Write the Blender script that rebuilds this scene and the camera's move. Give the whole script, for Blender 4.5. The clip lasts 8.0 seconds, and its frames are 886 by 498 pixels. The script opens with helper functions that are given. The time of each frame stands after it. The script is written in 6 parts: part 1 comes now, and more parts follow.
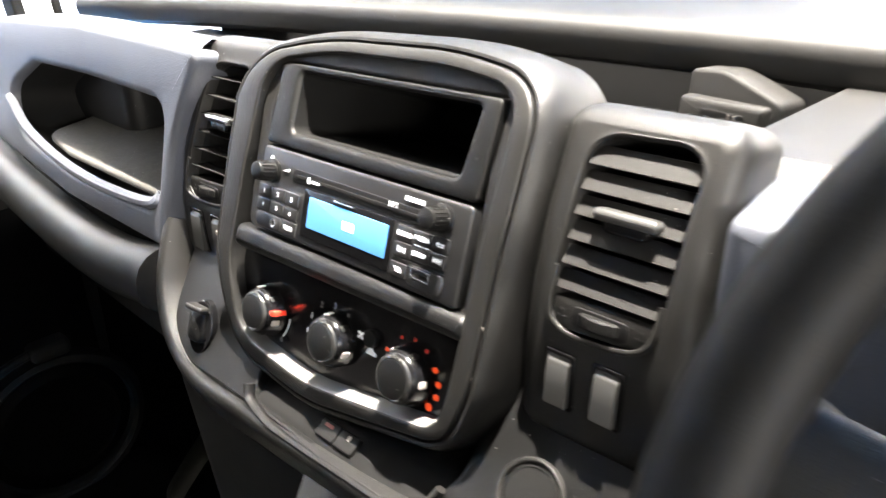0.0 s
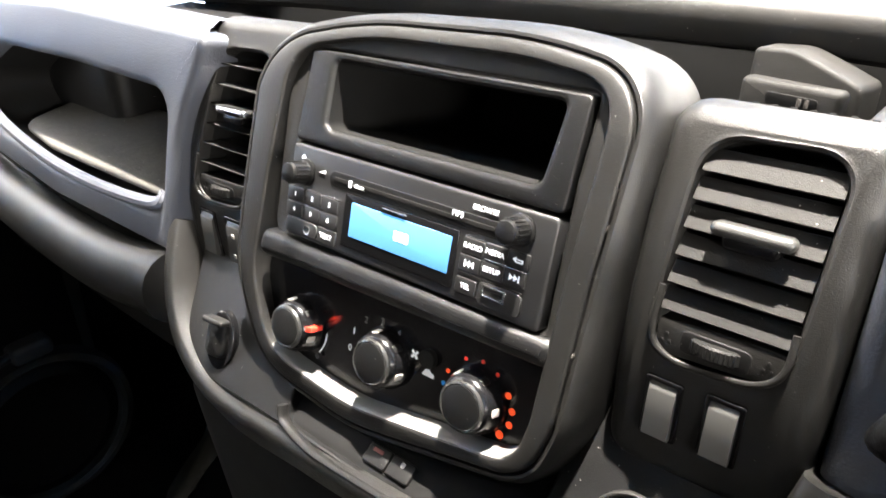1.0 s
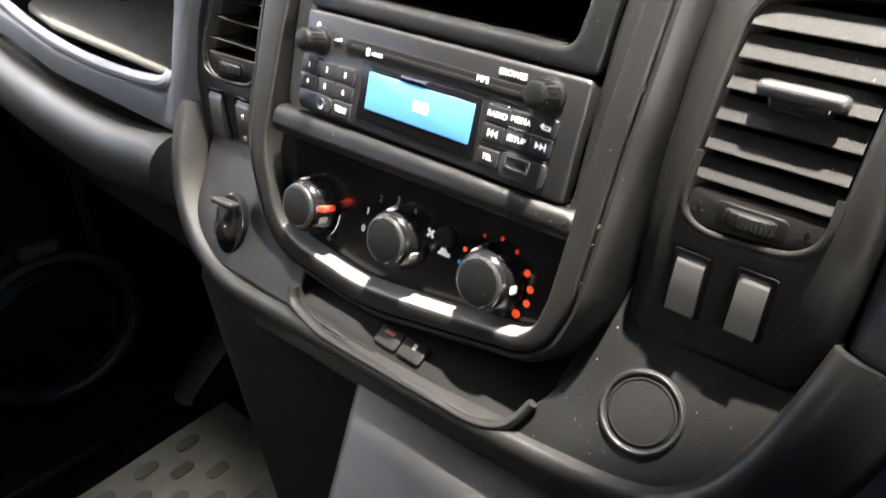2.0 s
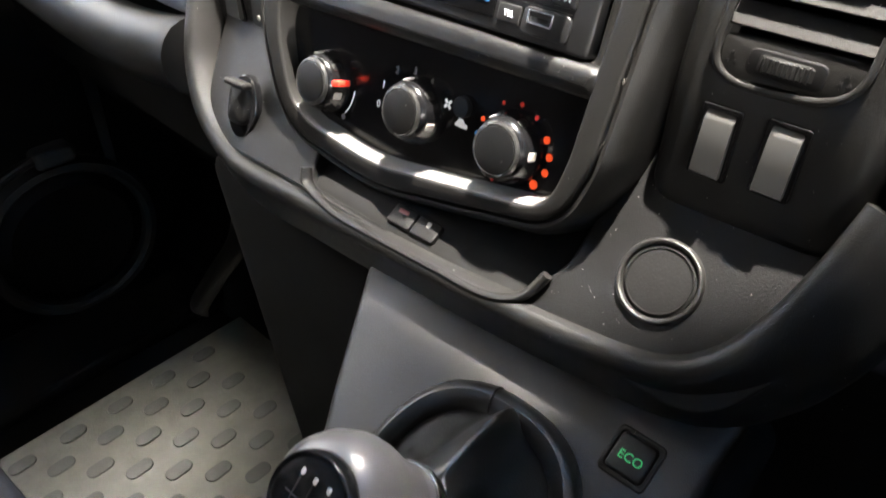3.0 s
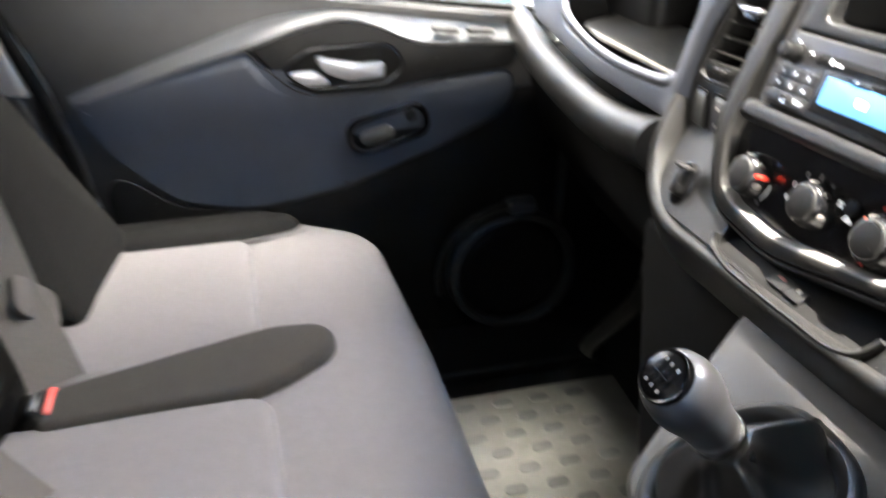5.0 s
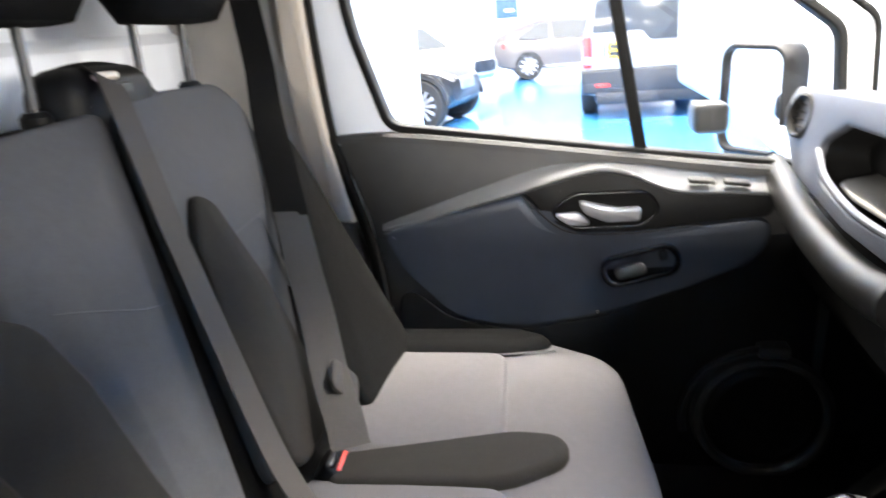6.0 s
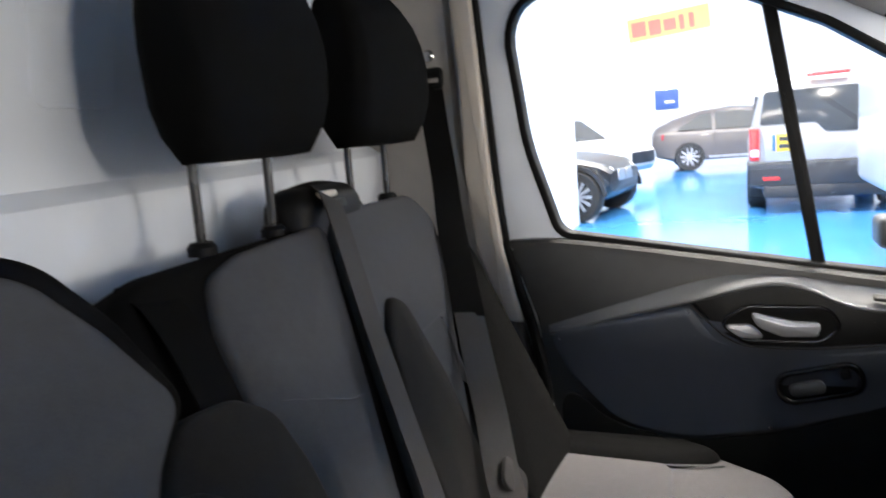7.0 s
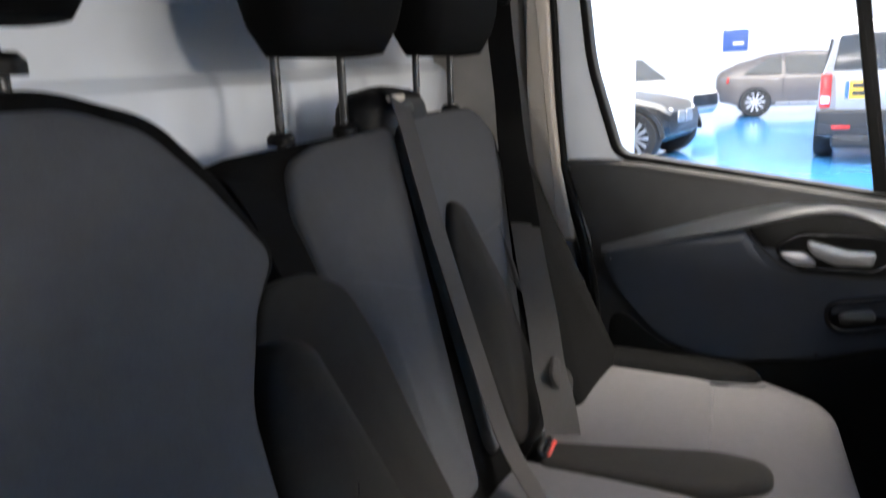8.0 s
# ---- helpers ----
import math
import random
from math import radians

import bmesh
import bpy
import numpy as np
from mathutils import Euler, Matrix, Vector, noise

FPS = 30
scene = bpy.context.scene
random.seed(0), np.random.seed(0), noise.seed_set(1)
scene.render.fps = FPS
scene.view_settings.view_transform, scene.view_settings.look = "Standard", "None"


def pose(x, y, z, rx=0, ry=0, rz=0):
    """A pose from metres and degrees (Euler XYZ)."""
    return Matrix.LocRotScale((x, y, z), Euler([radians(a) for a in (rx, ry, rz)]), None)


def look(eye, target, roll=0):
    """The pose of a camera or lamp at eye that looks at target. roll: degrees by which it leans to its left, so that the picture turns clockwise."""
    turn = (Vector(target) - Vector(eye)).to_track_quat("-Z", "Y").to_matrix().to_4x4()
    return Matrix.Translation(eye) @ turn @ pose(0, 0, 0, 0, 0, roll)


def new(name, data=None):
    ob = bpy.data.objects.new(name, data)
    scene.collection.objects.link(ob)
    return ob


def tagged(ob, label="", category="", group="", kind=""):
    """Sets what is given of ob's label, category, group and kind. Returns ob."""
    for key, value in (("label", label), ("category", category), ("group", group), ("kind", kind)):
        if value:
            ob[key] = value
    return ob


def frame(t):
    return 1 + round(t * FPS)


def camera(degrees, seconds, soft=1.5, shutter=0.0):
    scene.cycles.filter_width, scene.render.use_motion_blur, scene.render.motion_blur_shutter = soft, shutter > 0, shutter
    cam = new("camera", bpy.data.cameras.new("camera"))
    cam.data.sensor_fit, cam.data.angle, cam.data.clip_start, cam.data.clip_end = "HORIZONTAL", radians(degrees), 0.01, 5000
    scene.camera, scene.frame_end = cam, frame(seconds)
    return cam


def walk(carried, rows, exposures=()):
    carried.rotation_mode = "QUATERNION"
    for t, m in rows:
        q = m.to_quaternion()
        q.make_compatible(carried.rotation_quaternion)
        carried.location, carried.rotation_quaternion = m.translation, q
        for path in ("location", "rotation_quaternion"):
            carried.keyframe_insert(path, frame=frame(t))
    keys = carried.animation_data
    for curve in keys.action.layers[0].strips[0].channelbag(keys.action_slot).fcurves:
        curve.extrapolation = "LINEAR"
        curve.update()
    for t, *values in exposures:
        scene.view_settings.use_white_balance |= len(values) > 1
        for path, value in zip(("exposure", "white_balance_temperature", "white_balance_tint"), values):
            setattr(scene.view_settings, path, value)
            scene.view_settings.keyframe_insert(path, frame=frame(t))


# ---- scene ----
cam = camera(65.0, 8.0, shutter=0.5)
PATH = [
    (0, (0.31, -0.272, 1.327), (-0.932, 1.05, 0.486), -1.4),
    (0.5, (0.243, -0.27, 1.338), (-0.925, 1.058, 0.404), -2.8),
    (1, (0.236, -0.27, 1.332), (-0.908, 1.081, 0.401), -1.7),
    (1.2, (0.235, -0.272, 1.323), (-0.89, 1.069, 0.354), -0.9),
    (2.3, (0.231, -0.281, 1.289), (-0.853, 0.952, 0.147), -0.4),
    (2.5, (0.233, -0.284, 1.28), (-0.846, 0.925, 0.108), -0.5),
    (3, (0.242, -0.289, 1.261), (-0.822, 0.879, 0.034), 0.4),
    (3.5, (0.259, -0.301, 1.244), (-0.818, 0.801, -0.031), 1.1),
    (4, (0.279, -0.327, 1.23), (-0.829, 0.687, -0.091), 2.2),
    (4.5, (0.322, -0.385, 1.259), (-1.063, 0.441, 0.076), 3.0),
    (4.8, (0.367, -0.4, 1.29), (-1.255, 0.114, 0.238), -0.9),
    (5, (0.403, -0.399, 1.308), (-1.33, -0.072, 0.366), -1.8),
    (5.1, (0.425, -0.397, 1.318), (-1.352, -0.158, 0.432), -2.5),
    (5.2, (0.443, -0.392, 1.332), (-1.362, -0.239, 0.484), -3.6),
    (6.3, (0.552, -0.381, 1.379), (-1.31, -0.905, 0.869), -4.1),
    (6.5, (0.566, -0.381, 1.392), (-1.285, -0.98, 0.926), -4.2),
    (7, (0.609, -0.395, 1.422), (-1.202, -1.185, 1.113), -4.9),
    (7.5, (0.647, -0.394, 1.423), (-1.119, -1.295, 1.162), -3.9),
    (8, (0.666, -0.394, 1.382), (-1.052, -1.302, 0.907), -2.8),
]
walk(cam, [(t, look(eye, target, roll)) for t, eye, target, roll in PATH], [(0, 0.06, 7000, 10), (1.2, 0.03, 6950, 10), (3.0, 0.02, 6950, 10), (4.0, 0.25, 6950, 10), (4.6, 0.5, 6950, 10), (5.2, 0.55, 6950, 10), (6.3, -0.15, 6950, 10), (7.0, -0.9, 6950, 10), (7.5, -1.15, 6950, 10), (8.0, -0.95, 6950, 10)])

# ---------------------------------------------------------------- world and light
world = bpy.data.worlds.new("hall_air")
scene.world = world
world.use_nodes = True
world.node_tree.nodes["Background"].inputs[0].default_value = (0.80, 0.86, 1.0, 1)
world.node_tree.nodes["Background"].inputs[1].default_value = 0.3


def area_lamp(name, eye, target, sx, sy, watts, colour=(1, 1, 1)):
    data = bpy.data.lights.new(name, "AREA")
    data.shape, data.size, data.size_y, data.energy, data.color = "RECTANGLE", sx, sy, watts, colour
    ob = new(name, data)
    ob.matrix_world = look(eye, target)
    return ob


# ---------------------------------------------------------------- materials
def material(name, base, rough=0.6, metal=0.0, var=0.12, scale=60.0, bump=0.0, bump_scale=900.0, spec=0.5, coat=0.0, rvar=0.1, tint=None, rand=0.0, specks=0.0):
    """Principled surface with colour variation at two scales, uneven gloss and fine relief."""
    m = bpy.data.materials.new(name)
    m.use_nodes = True
    nt = m.node_tree
    n, l = nt.nodes, nt.links
    b = n["Principled BSDF"]
    b.inputs["Metallic"].default_value = metal
    b.inputs["Specular IOR Level"].default_value = spec
    b.inputs["Coat Weight"].default_value = coat
    tc = n.new("ShaderNodeTexCoord")
    big, small = n.new("ShaderNodeTexNoise"), n.new("ShaderNodeTexNoise")
    big.inputs["Scale"].default_value, small.inputs["Scale"].default_value = scale * 0.15, scale
    big.inputs["Detail"].default_value = small.inputs["Detail"].default_value = 4
    for x in (big, small):
        l.new(tc.outputs["Object"], x.inputs["Vector"])
    add = n.new("ShaderNodeMath")
    add.operation = "ADD"
    l.new(big.outputs["Fac"], add.inputs[0])
    l.new(small.outputs["Fac"], add.inputs[1])
    fac = add.outputs[0]
    if rand:
        oi, mul, add2 = n.new("ShaderNodeObjectInfo"), n.new("ShaderNodeMath"), n.new("ShaderNodeMath")
        mul.operation, mul.inputs[1].default_value = "MULTIPLY_ADD", rand
        mul.inputs[2].default_value = -rand / 2
        l.new(oi.outputs["Random"], mul.inputs[0])
        l.new(fac, add2.inputs[0])
        l.new(mul.outputs[0], add2.inputs[1])
        fac = add2.outputs[0]
    ramp = n.new("ShaderNodeMapRange")
    ramp.inputs["From Min"].default_value, ramp.inputs["From Max"].default_value = 0.6, 1.4
    l.new(fac, ramp.inputs["Value"])
    mix = n.new("ShaderNodeMix")
    mix.data_type = "RGBA"
    dark = [c * (1 - var) for c in base]
    light = [min(1, c * (1 + var)) for c in (tint or base)]
    mix.inputs[6].default_value, mix.inputs[7].default_value = (*dark, 1), (*light, 1)
    l.new(ramp.outputs["Result"], mix.inputs[0])
    colour = mix.outputs[2]
    if specks:
        # pale dust specks and short scuffs
        dn, dr, dm = n.new("ShaderNodeTexNoise"), n.new("ShaderNodeMapRange"), n.new("ShaderNodeMix")
        dn.inputs["Scale"].default_value, dn.inputs["Detail"].default_value = 820.0, 1.0
        dr.inputs["From Min"].default_value, dr.inputs["From Max"].default_value = 0.875 - specks * 0.1, 0.90 - specks * 0.1
        dm.data_type = "RGBA"
        dm.inputs[7].default_value = (0.45, 0.44, 0.42, 1)
        l.new(tc.outputs["Object"], dn.inputs["Vector"])
        l.new(dn.outputs["Fac"], dr.inputs["Value"])
        l.new(dr.outputs["Result"], dm.inputs[0])
        l.new(colour, dm.inputs[6])
        colour = dm.outputs[2]
    l.new(colour, b.inputs["Base Color"])
    rr = n.new("ShaderNodeMapRange")
    rr.inputs["To Min"].default_value, rr.inputs["To Max"].default_value = max(0.02, rough - rvar), min(1, rough + rvar)
    l.new(big.outputs["Fac"], rr.inputs["Value"])
    l.new(rr.outputs["Result"], b.inputs["Roughness"])
    if bump:
        t = n.new("ShaderNodeTexNoise")
        t.inputs["Scale"].default_value, t.inputs["Detail"].default_value = bump_scale, 2
        l.new(tc.outputs["Object"], t.inputs["Vector"])
        bp = n.new("ShaderNodeBump")
        bp.inputs["Strength"].default_value, bp.inputs["Distance"].default_value = bump, 0.0006
        l.new(t.outputs["Fac"], bp.inputs["Height"])
        l.new(bp.outputs["Normal"], b.inputs["Normal"])
    return m


def glow(name, colour, strength):
    m = bpy.data.materials.new(name)
    m.use_nodes = True
    b = m.node_tree.nodes["Principled BSDF"]
    b.inputs["Base Color"].default_value = (*colour, 1)
    b.inputs["Emission Color"].default_value = (*colour, 1)
    b.inputs["Emission Strength"].default_value = strength
    return m


def clear_glass(name, tint=(1, 1, 1)):
    m = bpy.data.materials.new(name)
    m.use_nodes = True
    n, l = m.node_tree.nodes, m.node_tree.links
    n.remove(n["Principled BSDF"])
    t, g, mix, fr = n.new("ShaderNodeBsdfTransparent"), n.new("ShaderNodeBsdfGlossy"), n.new("ShaderNodeMixShader"), n.new("ShaderNodeFresnel")
    t.inputs[0].default_value = (*tint, 1)
    g.inputs["Roughness"].default_value = 0.01
    fr.inputs[0].default_value = 1.35
    l.new(fr.outputs[0], mix.inputs[0])
    l.new(t.outputs[0], mix.inputs[1])
    l.new(g.outputs[0], mix.inputs[2])
    l.new(mix.outputs[0], n["Material Output"].inputs[0])
    return m


GRAIN = dict(bump=0.4, bump_scale=1700.0)
M_DARK = material("charcoal_plastic", (0.0036, 0.0036, 0.0037), 0.42, spec=0.26, var=0.3, scale=40, specks=1.0, **GRAIN)
M_GREY = material("grey_plastic", (0.0108, 0.0105, 0.0101), 0.40, spec=0.27, var=0.2, scale=40, specks=0.8, **GRAIN)
M_CONSOLE = material("warm_grey_console_plastic", (0.0150, 0.0140, 0.0136), 0.42, spec=0.4, var=0.25, scale=40, specks=0.6, **GRAIN)
M_SLAT = material("dull_slat_plastic", (0.0110, 0.0107, 0.0103), 0.6, spec=0.12, var=0.15, scale=40, specks=0.8, **GRAIN)
M_BLUE = material("blue_grey_plastic", (0.046, 0.050, 0.062), 0.50, var=0.10, scale=30, bump=0.5, bump_scale=700.0)
M_NAVY = material("navy_door_plastic", (0.030, 0.036, 0.048), 0.48, var=0.12, scale=30, bump=0.4, bump_scale=900.0, specks=0.4)
M_BLACK = material("black_plastic", (0.0045, 0.0045, 0.0047), 0.5, spec=0.14, var=0.3, scale=50, bump=0.2, specks=0.8)
M_GLOSS = material("gloss_black_plastic", (0.004, 0.004, 0.0045), 0.18, var=0.3, scale=50, rvar=0.06, spec=0.3)
# Near-black that carries the shade of recesses and footwell in its colour.
M_VOID = material("shade_black", (0.003, 0.003, 0.003), 0.85, var=0.2, spec=0.15)
M_SATIN = material("satin_grey_metal", (0.30, 0.30, 0.31), 0.38, metal=0.55, var=0.08)
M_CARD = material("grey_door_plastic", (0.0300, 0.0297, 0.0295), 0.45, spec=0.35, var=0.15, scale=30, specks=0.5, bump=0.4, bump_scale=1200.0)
# Paler copy of the door card plastic; the ledge highlight is in the colour.
M_RAIL = material("ledge_highlight_plastic", (0.085, 0.087, 0.091), 0.32, spec=0.55, var=0.12, scale=30, specks=0.4, bump=0.3, bump_scale=1200.0)
M_CHROME = material("satin_chrome", (0.62, 0.62, 0.62), 0.22, metal=1.0, var=0.05)
M_RUBBER = material("black_rubber", (0.006, 0.006, 0.006), 0.6, var=0.3, bump=0.2, spec=0.12)
M_LEATHER = material("black_leatherette", (0.0125, 0.0120, 0.0115), 0.34, spec=0.6, var=0.3, scale=120, bump=0.3, bump_scale=900.0)
M_FAB = material("grey_seat_fabric", (0.073, 0.0695, 0.0715), 0.95, var=0.10, scale=500, bump=0.9, bump_scale=1500.0, spec=0.15)
# Same cloth as the cushions, darkened to hold the backrests' shade.
M_FABG = material("shaded_seat_fabric", (0.060, 0.0605, 0.063), 0.95, var=0.10, scale=500, bump=0.9, bump_scale=1500.0, spec=0.15)
M_FABD = material("dark_seat_fabric", (0.0150, 0.0138, 0.0128), 0.95, var=0.2, scale=400, bump=0.9, bump_scale=1300.0, spec=0.15)
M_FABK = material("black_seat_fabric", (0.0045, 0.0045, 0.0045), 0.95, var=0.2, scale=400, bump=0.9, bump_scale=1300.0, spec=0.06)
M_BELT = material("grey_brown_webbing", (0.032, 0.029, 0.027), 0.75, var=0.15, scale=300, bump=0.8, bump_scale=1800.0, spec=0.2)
M_CREAM = material("cream_pillar_plastic", (0.52, 0.46, 0.39), 0.55, var=0.06, scale=20, bump=0.2)
M_PILLAR = material("warm_grey_pillar_plastic", (0.40, 0.37, 0.335), 0.6, var=0.08, scale=20, bump=0.2)
M_WHITE = material("white_painted_steel", (0.72, 0.75, 0.79), 0.35, var=0.05, scale=12, rvar=0.1)
M_ROOF = material("grey_headliner", (0.34, 0.34, 0.34), 0.95, var=0.08, scale=300, bump=0.5, spec=0.1)
M_MAT = material("grey_vinyl_mat", (0.085, 0.083, 0.070), 0.6, var=0.30, scale=45, bump=0.5, bump_scale=300.0)
M_CUBMAT = material("dusty_rubber_mat", (0.030, 0.029, 0.025), 0.8, var=0.5, scale=160, bump=0.8, bump_scale=350.0, specks=1.0)
M_PAD = material("dark_mat_pad", (0.026, 0.0255, 0.023), 0.55, var=0.2, scale=60, bump=0.3, rand=0.5)
M_STEEL = material("dark_steel", (0.018, 0.018, 0.018), 0.28, metal=0.0, var=0.1)
# Pale tone for the heater lip: the light falling there is in the colour.
M_LITLIP = material("lit_lip_plastic", (0.10, 0.098, 0.094), 0.5, var=0.15, scale=80, bump=0.2)
M_RED = material("red_plastic", (0.62, 0.035, 0.02), 0.35, var=0.08)
M_DIMRED = material("dull_red_mark", (0.16, 0.02, 0.012), 0.5, var=0.1)
M_KNOB = material("satin_grey_knob", (0.060, 0.057, 0.056), 0.34, metal=0.0, var=0.1, rvar=0.07)
M_ROCKER = material("satin_grey_switch_plastic", (0.034, 0.034, 0.033), 0.36, metal=0.1, var=0.1, rvar=0.07)
M_HALLFLOOR = material("blue_resin_floor", (0.05, 0.235, 0.55), 0.12, var=0.10, scale=1.5, rvar=0.06)
M_HALLWALL = material("white_hall_wall", (0.85, 0.86, 0.86), 0.7, var=0.03, scale=1.0)
M_GLASS = clear_glass("window_glass")


# ---------------------------------------------------------------- mesh kit
PLACE = {}


def thing(name, at=(0, 0, 0), label="", category="", group="", kind=""):
    ob = new(name)
    ob.location = at
    PLACE[ob] = Matrix.Translation(at)
    return tagged(ob, label, category, group, kind)


def part(name, bm, mat, parent=None, label="", sharp=35.0, flat=False):
    """Links a bmesh in world coordinates as one mesh object."""
    bmesh.ops.recalc_face_normals(bm, faces=bm.faces)
    me = bpy.data.meshes.new(name)
    bm.to_mesh(me)
    bm.free()
    me.materials.append(mat)
    if not flat:
        for p in me.polygons:
            p.use_smooth = True
        me.set_sharp_from_angle(angle=radians(sharp))
    ob = new(name, me)
    PLACE[ob] = Matrix.Identity(4)
    if parent is not None:
        ob.parent = parent
        ob.matrix_parent_inverse = PLACE[parent].inverted()
    if label:
        ob["label"] = label
    return ob


def structure(name, bm, mat, label="", category="", **kw):
    return tagged(part(name, bm, mat, **kw), label, category, kind="structure")


def arc_poly(corners, n=6):
    """Outline with rounded corners from (x, y, radius) rows."""
    out = []
    k = len(corners)
    for i in range(k):
        p = Vector(corners[i][:2])
        r = corners[i][2]
        a, b = Vector(corners[i - 1][:2]) - p, Vector(corners[(i + 1) % k][:2]) - p
        la, lb = a.length, b.length
        a, b = a / la, b / lb
        ang = math.acos(max(-1, min(1, a.dot(b))))
        t = min(r / math.tan(ang / 2) if ang > 0.01 else 0, la * 0.49, lb * 0.49)
        for j in range(n + 1):
            s = j / n
            q0, q1 = p + a * t, p + b * t
            out.append(((1 - s) ** 2 * q0 + 2 * s * (1 - s) * (p * 0.8 + (q0 + q1) * 0.1) + s * s * q1)[:])
    return out


def rrect(cx, cy, w, h, r, n=6):
    return arc_poly([(cx - w / 2, cy - h / 2, r), (cx + w / 2, cy - h / 2, r), (cx + w / 2, cy + h / 2, r), (cx - w / 2, cy + h / 2, r)], n)


def inset(loop, d):
    """Moves an outline inwards by d (counter-clockwise outlines)."""
    k = len(loop)
    area = sum(loop[i - 1][0] * loop[i][1] - loop[i][0] * loop[i - 1][1] for i in range(k))
    s = 1 if area > 0 else -1
    out = []
    for i in range(k):
        p, a, b = Vector(loop[i]), Vector(loop[i - 1]), Vector(loop[(i + 1) % k])
        e = (b - a)
        if e.length < 1e-9:
            e = Vector((1, 0))
        e.normalize()
        out.append((p.x - e.y * d * s, p.y + e.x * d * s))
    return out


def loft(loops, m=Matrix(), closed=True, cap0=True, cap1=True, bm=None):
    """Skin over loops of 3D points, all of one length."""
    bm = bm or bmesh.new()
    rows = [[bm.verts.new(m @ Vector(p)) for p in loop] for loop in loops]
    k = len(rows[0])
    for a, b in zip(rows, rows[1:]):
        for i in range(k if closed else k - 1):
            j = (i + 1) % k
            bm.faces.new((a[i], a[j], b[j], b[i]))
    if closed and cap0:
        bm.faces.new(rows[0][::-1])
    if closed and cap1:
        bm.faces.new(rows[-1])
    return bm


def plate(outline, a, b, bev=0.0, m=Matrix(), seg=3, bm=None, dome=0.0):
    """Outline pushed from depth a to b with a rounded front edge."""
    loops = [[(x, y, a) for x, y in outline]]
    if bev:
        for k in range(seg + 1):
            ang = math.pi / 2 * k / seg
            loops.append([(x, y, b - bev + bev * math.sin(ang)) for x, y in inset(outline, bev * (1 - math.cos(ang)))])
    else:
        loops.append([(x, y, b) for x, y in outline])
    if dome:
        c = Vector((sum(p[0] for p in outline) / len(outline), sum(p[1] for p in outline) / len(outline)))
        last = loops[-1]
        for k in (0.75, 0.5, 0.25):
            loops.append([(c.x + (p[0] - c.x) * k, c.y + (p[1] - c.y) * k, b + dome * (1 - k * k)) for p in last])
    return loft(loops, m, bm=bm)


def ring_plate(outer, inner, a, b, bo=0.0, bi=0.0, m=Matrix(), seg=3, bm=None, wi=None):
    """A frame: outer and inner outlines of one length, from depth a to b. wi: front depth at the inner edge."""
    wi = b if wi is None else wi
    bo, bi = max(bo, 1e-5), max(bi, 1e-5)
    loops = [[(x, y, a) for x, y in outer]]
    for k in range(seg + 1):
        ang = math.pi / 2 * k / seg
        loops.append([(x, y, b - bo + bo * math.sin(ang)) for x, y in inset(outer, bo * (1 - math.cos(ang)))])
    for k in range(seg + 1):
        ang = math.pi / 2 * (1 - k / seg)
        loops.append([(x, y, wi - bi + bi * math.sin(ang)) for x, y in inset(inner, -bi * (1 - math.cos(ang)))])
    loops.append([(x, y, a) for x, y in inner])
    loops.append(loops[0])
    bm = loft(loops, m, cap0=False, cap1=False, bm=bm)
    bmesh.ops.remove_doubles(bm, verts=bm.verts, dist=1e-6)
    return bm


def smooth_path(points, n=6):
    """Points of a curve through the given ones."""
    pts = [Vector(p) for p in points]
    out = []
    for i in range(len(pts) - 1):
        p0, p1, p2, p3 = pts[max(i - 1, 0)], pts[i], pts[i + 1], pts[min(i + 2, len(pts) - 1)]
        for j in range(n):
            s = j / n
            out.append(0.5 * (2 * p1 + (p2 - p0) * s + (2 * p0 - 5 * p1 + 4 * p2 - p3) * s * s + (3 * p1 - p0 - 3 * p2 + p3) * s ** 3))
    out.append(pts[-1])
    return out


def sweep(path, section, up=(0, 0, 1), m=Matrix(), scale=None, closed_path=False, bm=None, caps=True):
    """A section of (side, up) points drawn along a path."""
    k = len(path)
    loops = []
    path = [Vector(p) for p in path]
    for i, p in enumerate(path):
        if closed_path:
            d = path[(i + 1) % k] - path[i - 1]
        else:
            d = path[min(i + 1, k - 1)] - path[max(i - 1, 0)]
        d.normalize()
        side = d.cross(Vector(up)).normalized()
        top = side.cross(d).normalized()
        s = scale[i] if scale else 1.0
        loops.append([p + side * (a * s) + top * (b * s) for a, b in section])
    if closed_path:
        loops.append(loops[0])
    bm = loft(loops, m, cap0=caps and not closed_path, cap1=caps and not closed_path, bm=bm)
    if closed_path:
        bmesh.ops.remove_doubles(bm, verts=bm.verts, dist=1e-7)
    return bm


def circle(r, n=16, ry=None):
    return [(r * math.cos(2 * math.pi * i / n), (ry or r) * math.sin(2 * math.pi * i / n)) for i in range(n)]


def lathe(profile, m=Matrix(), n=32, bm=None):
    """Rows of (radius, height) turned about z; closed at both ends."""
    loops = [[(max(r, 1e-5) * math.cos(2 * math.pi * i / n), max(r, 1e-5) * math.sin(2 * math.pi * i / n), h) for i in range(n)] for r, h in profile]
    return loft(loops, m, bm=bm)


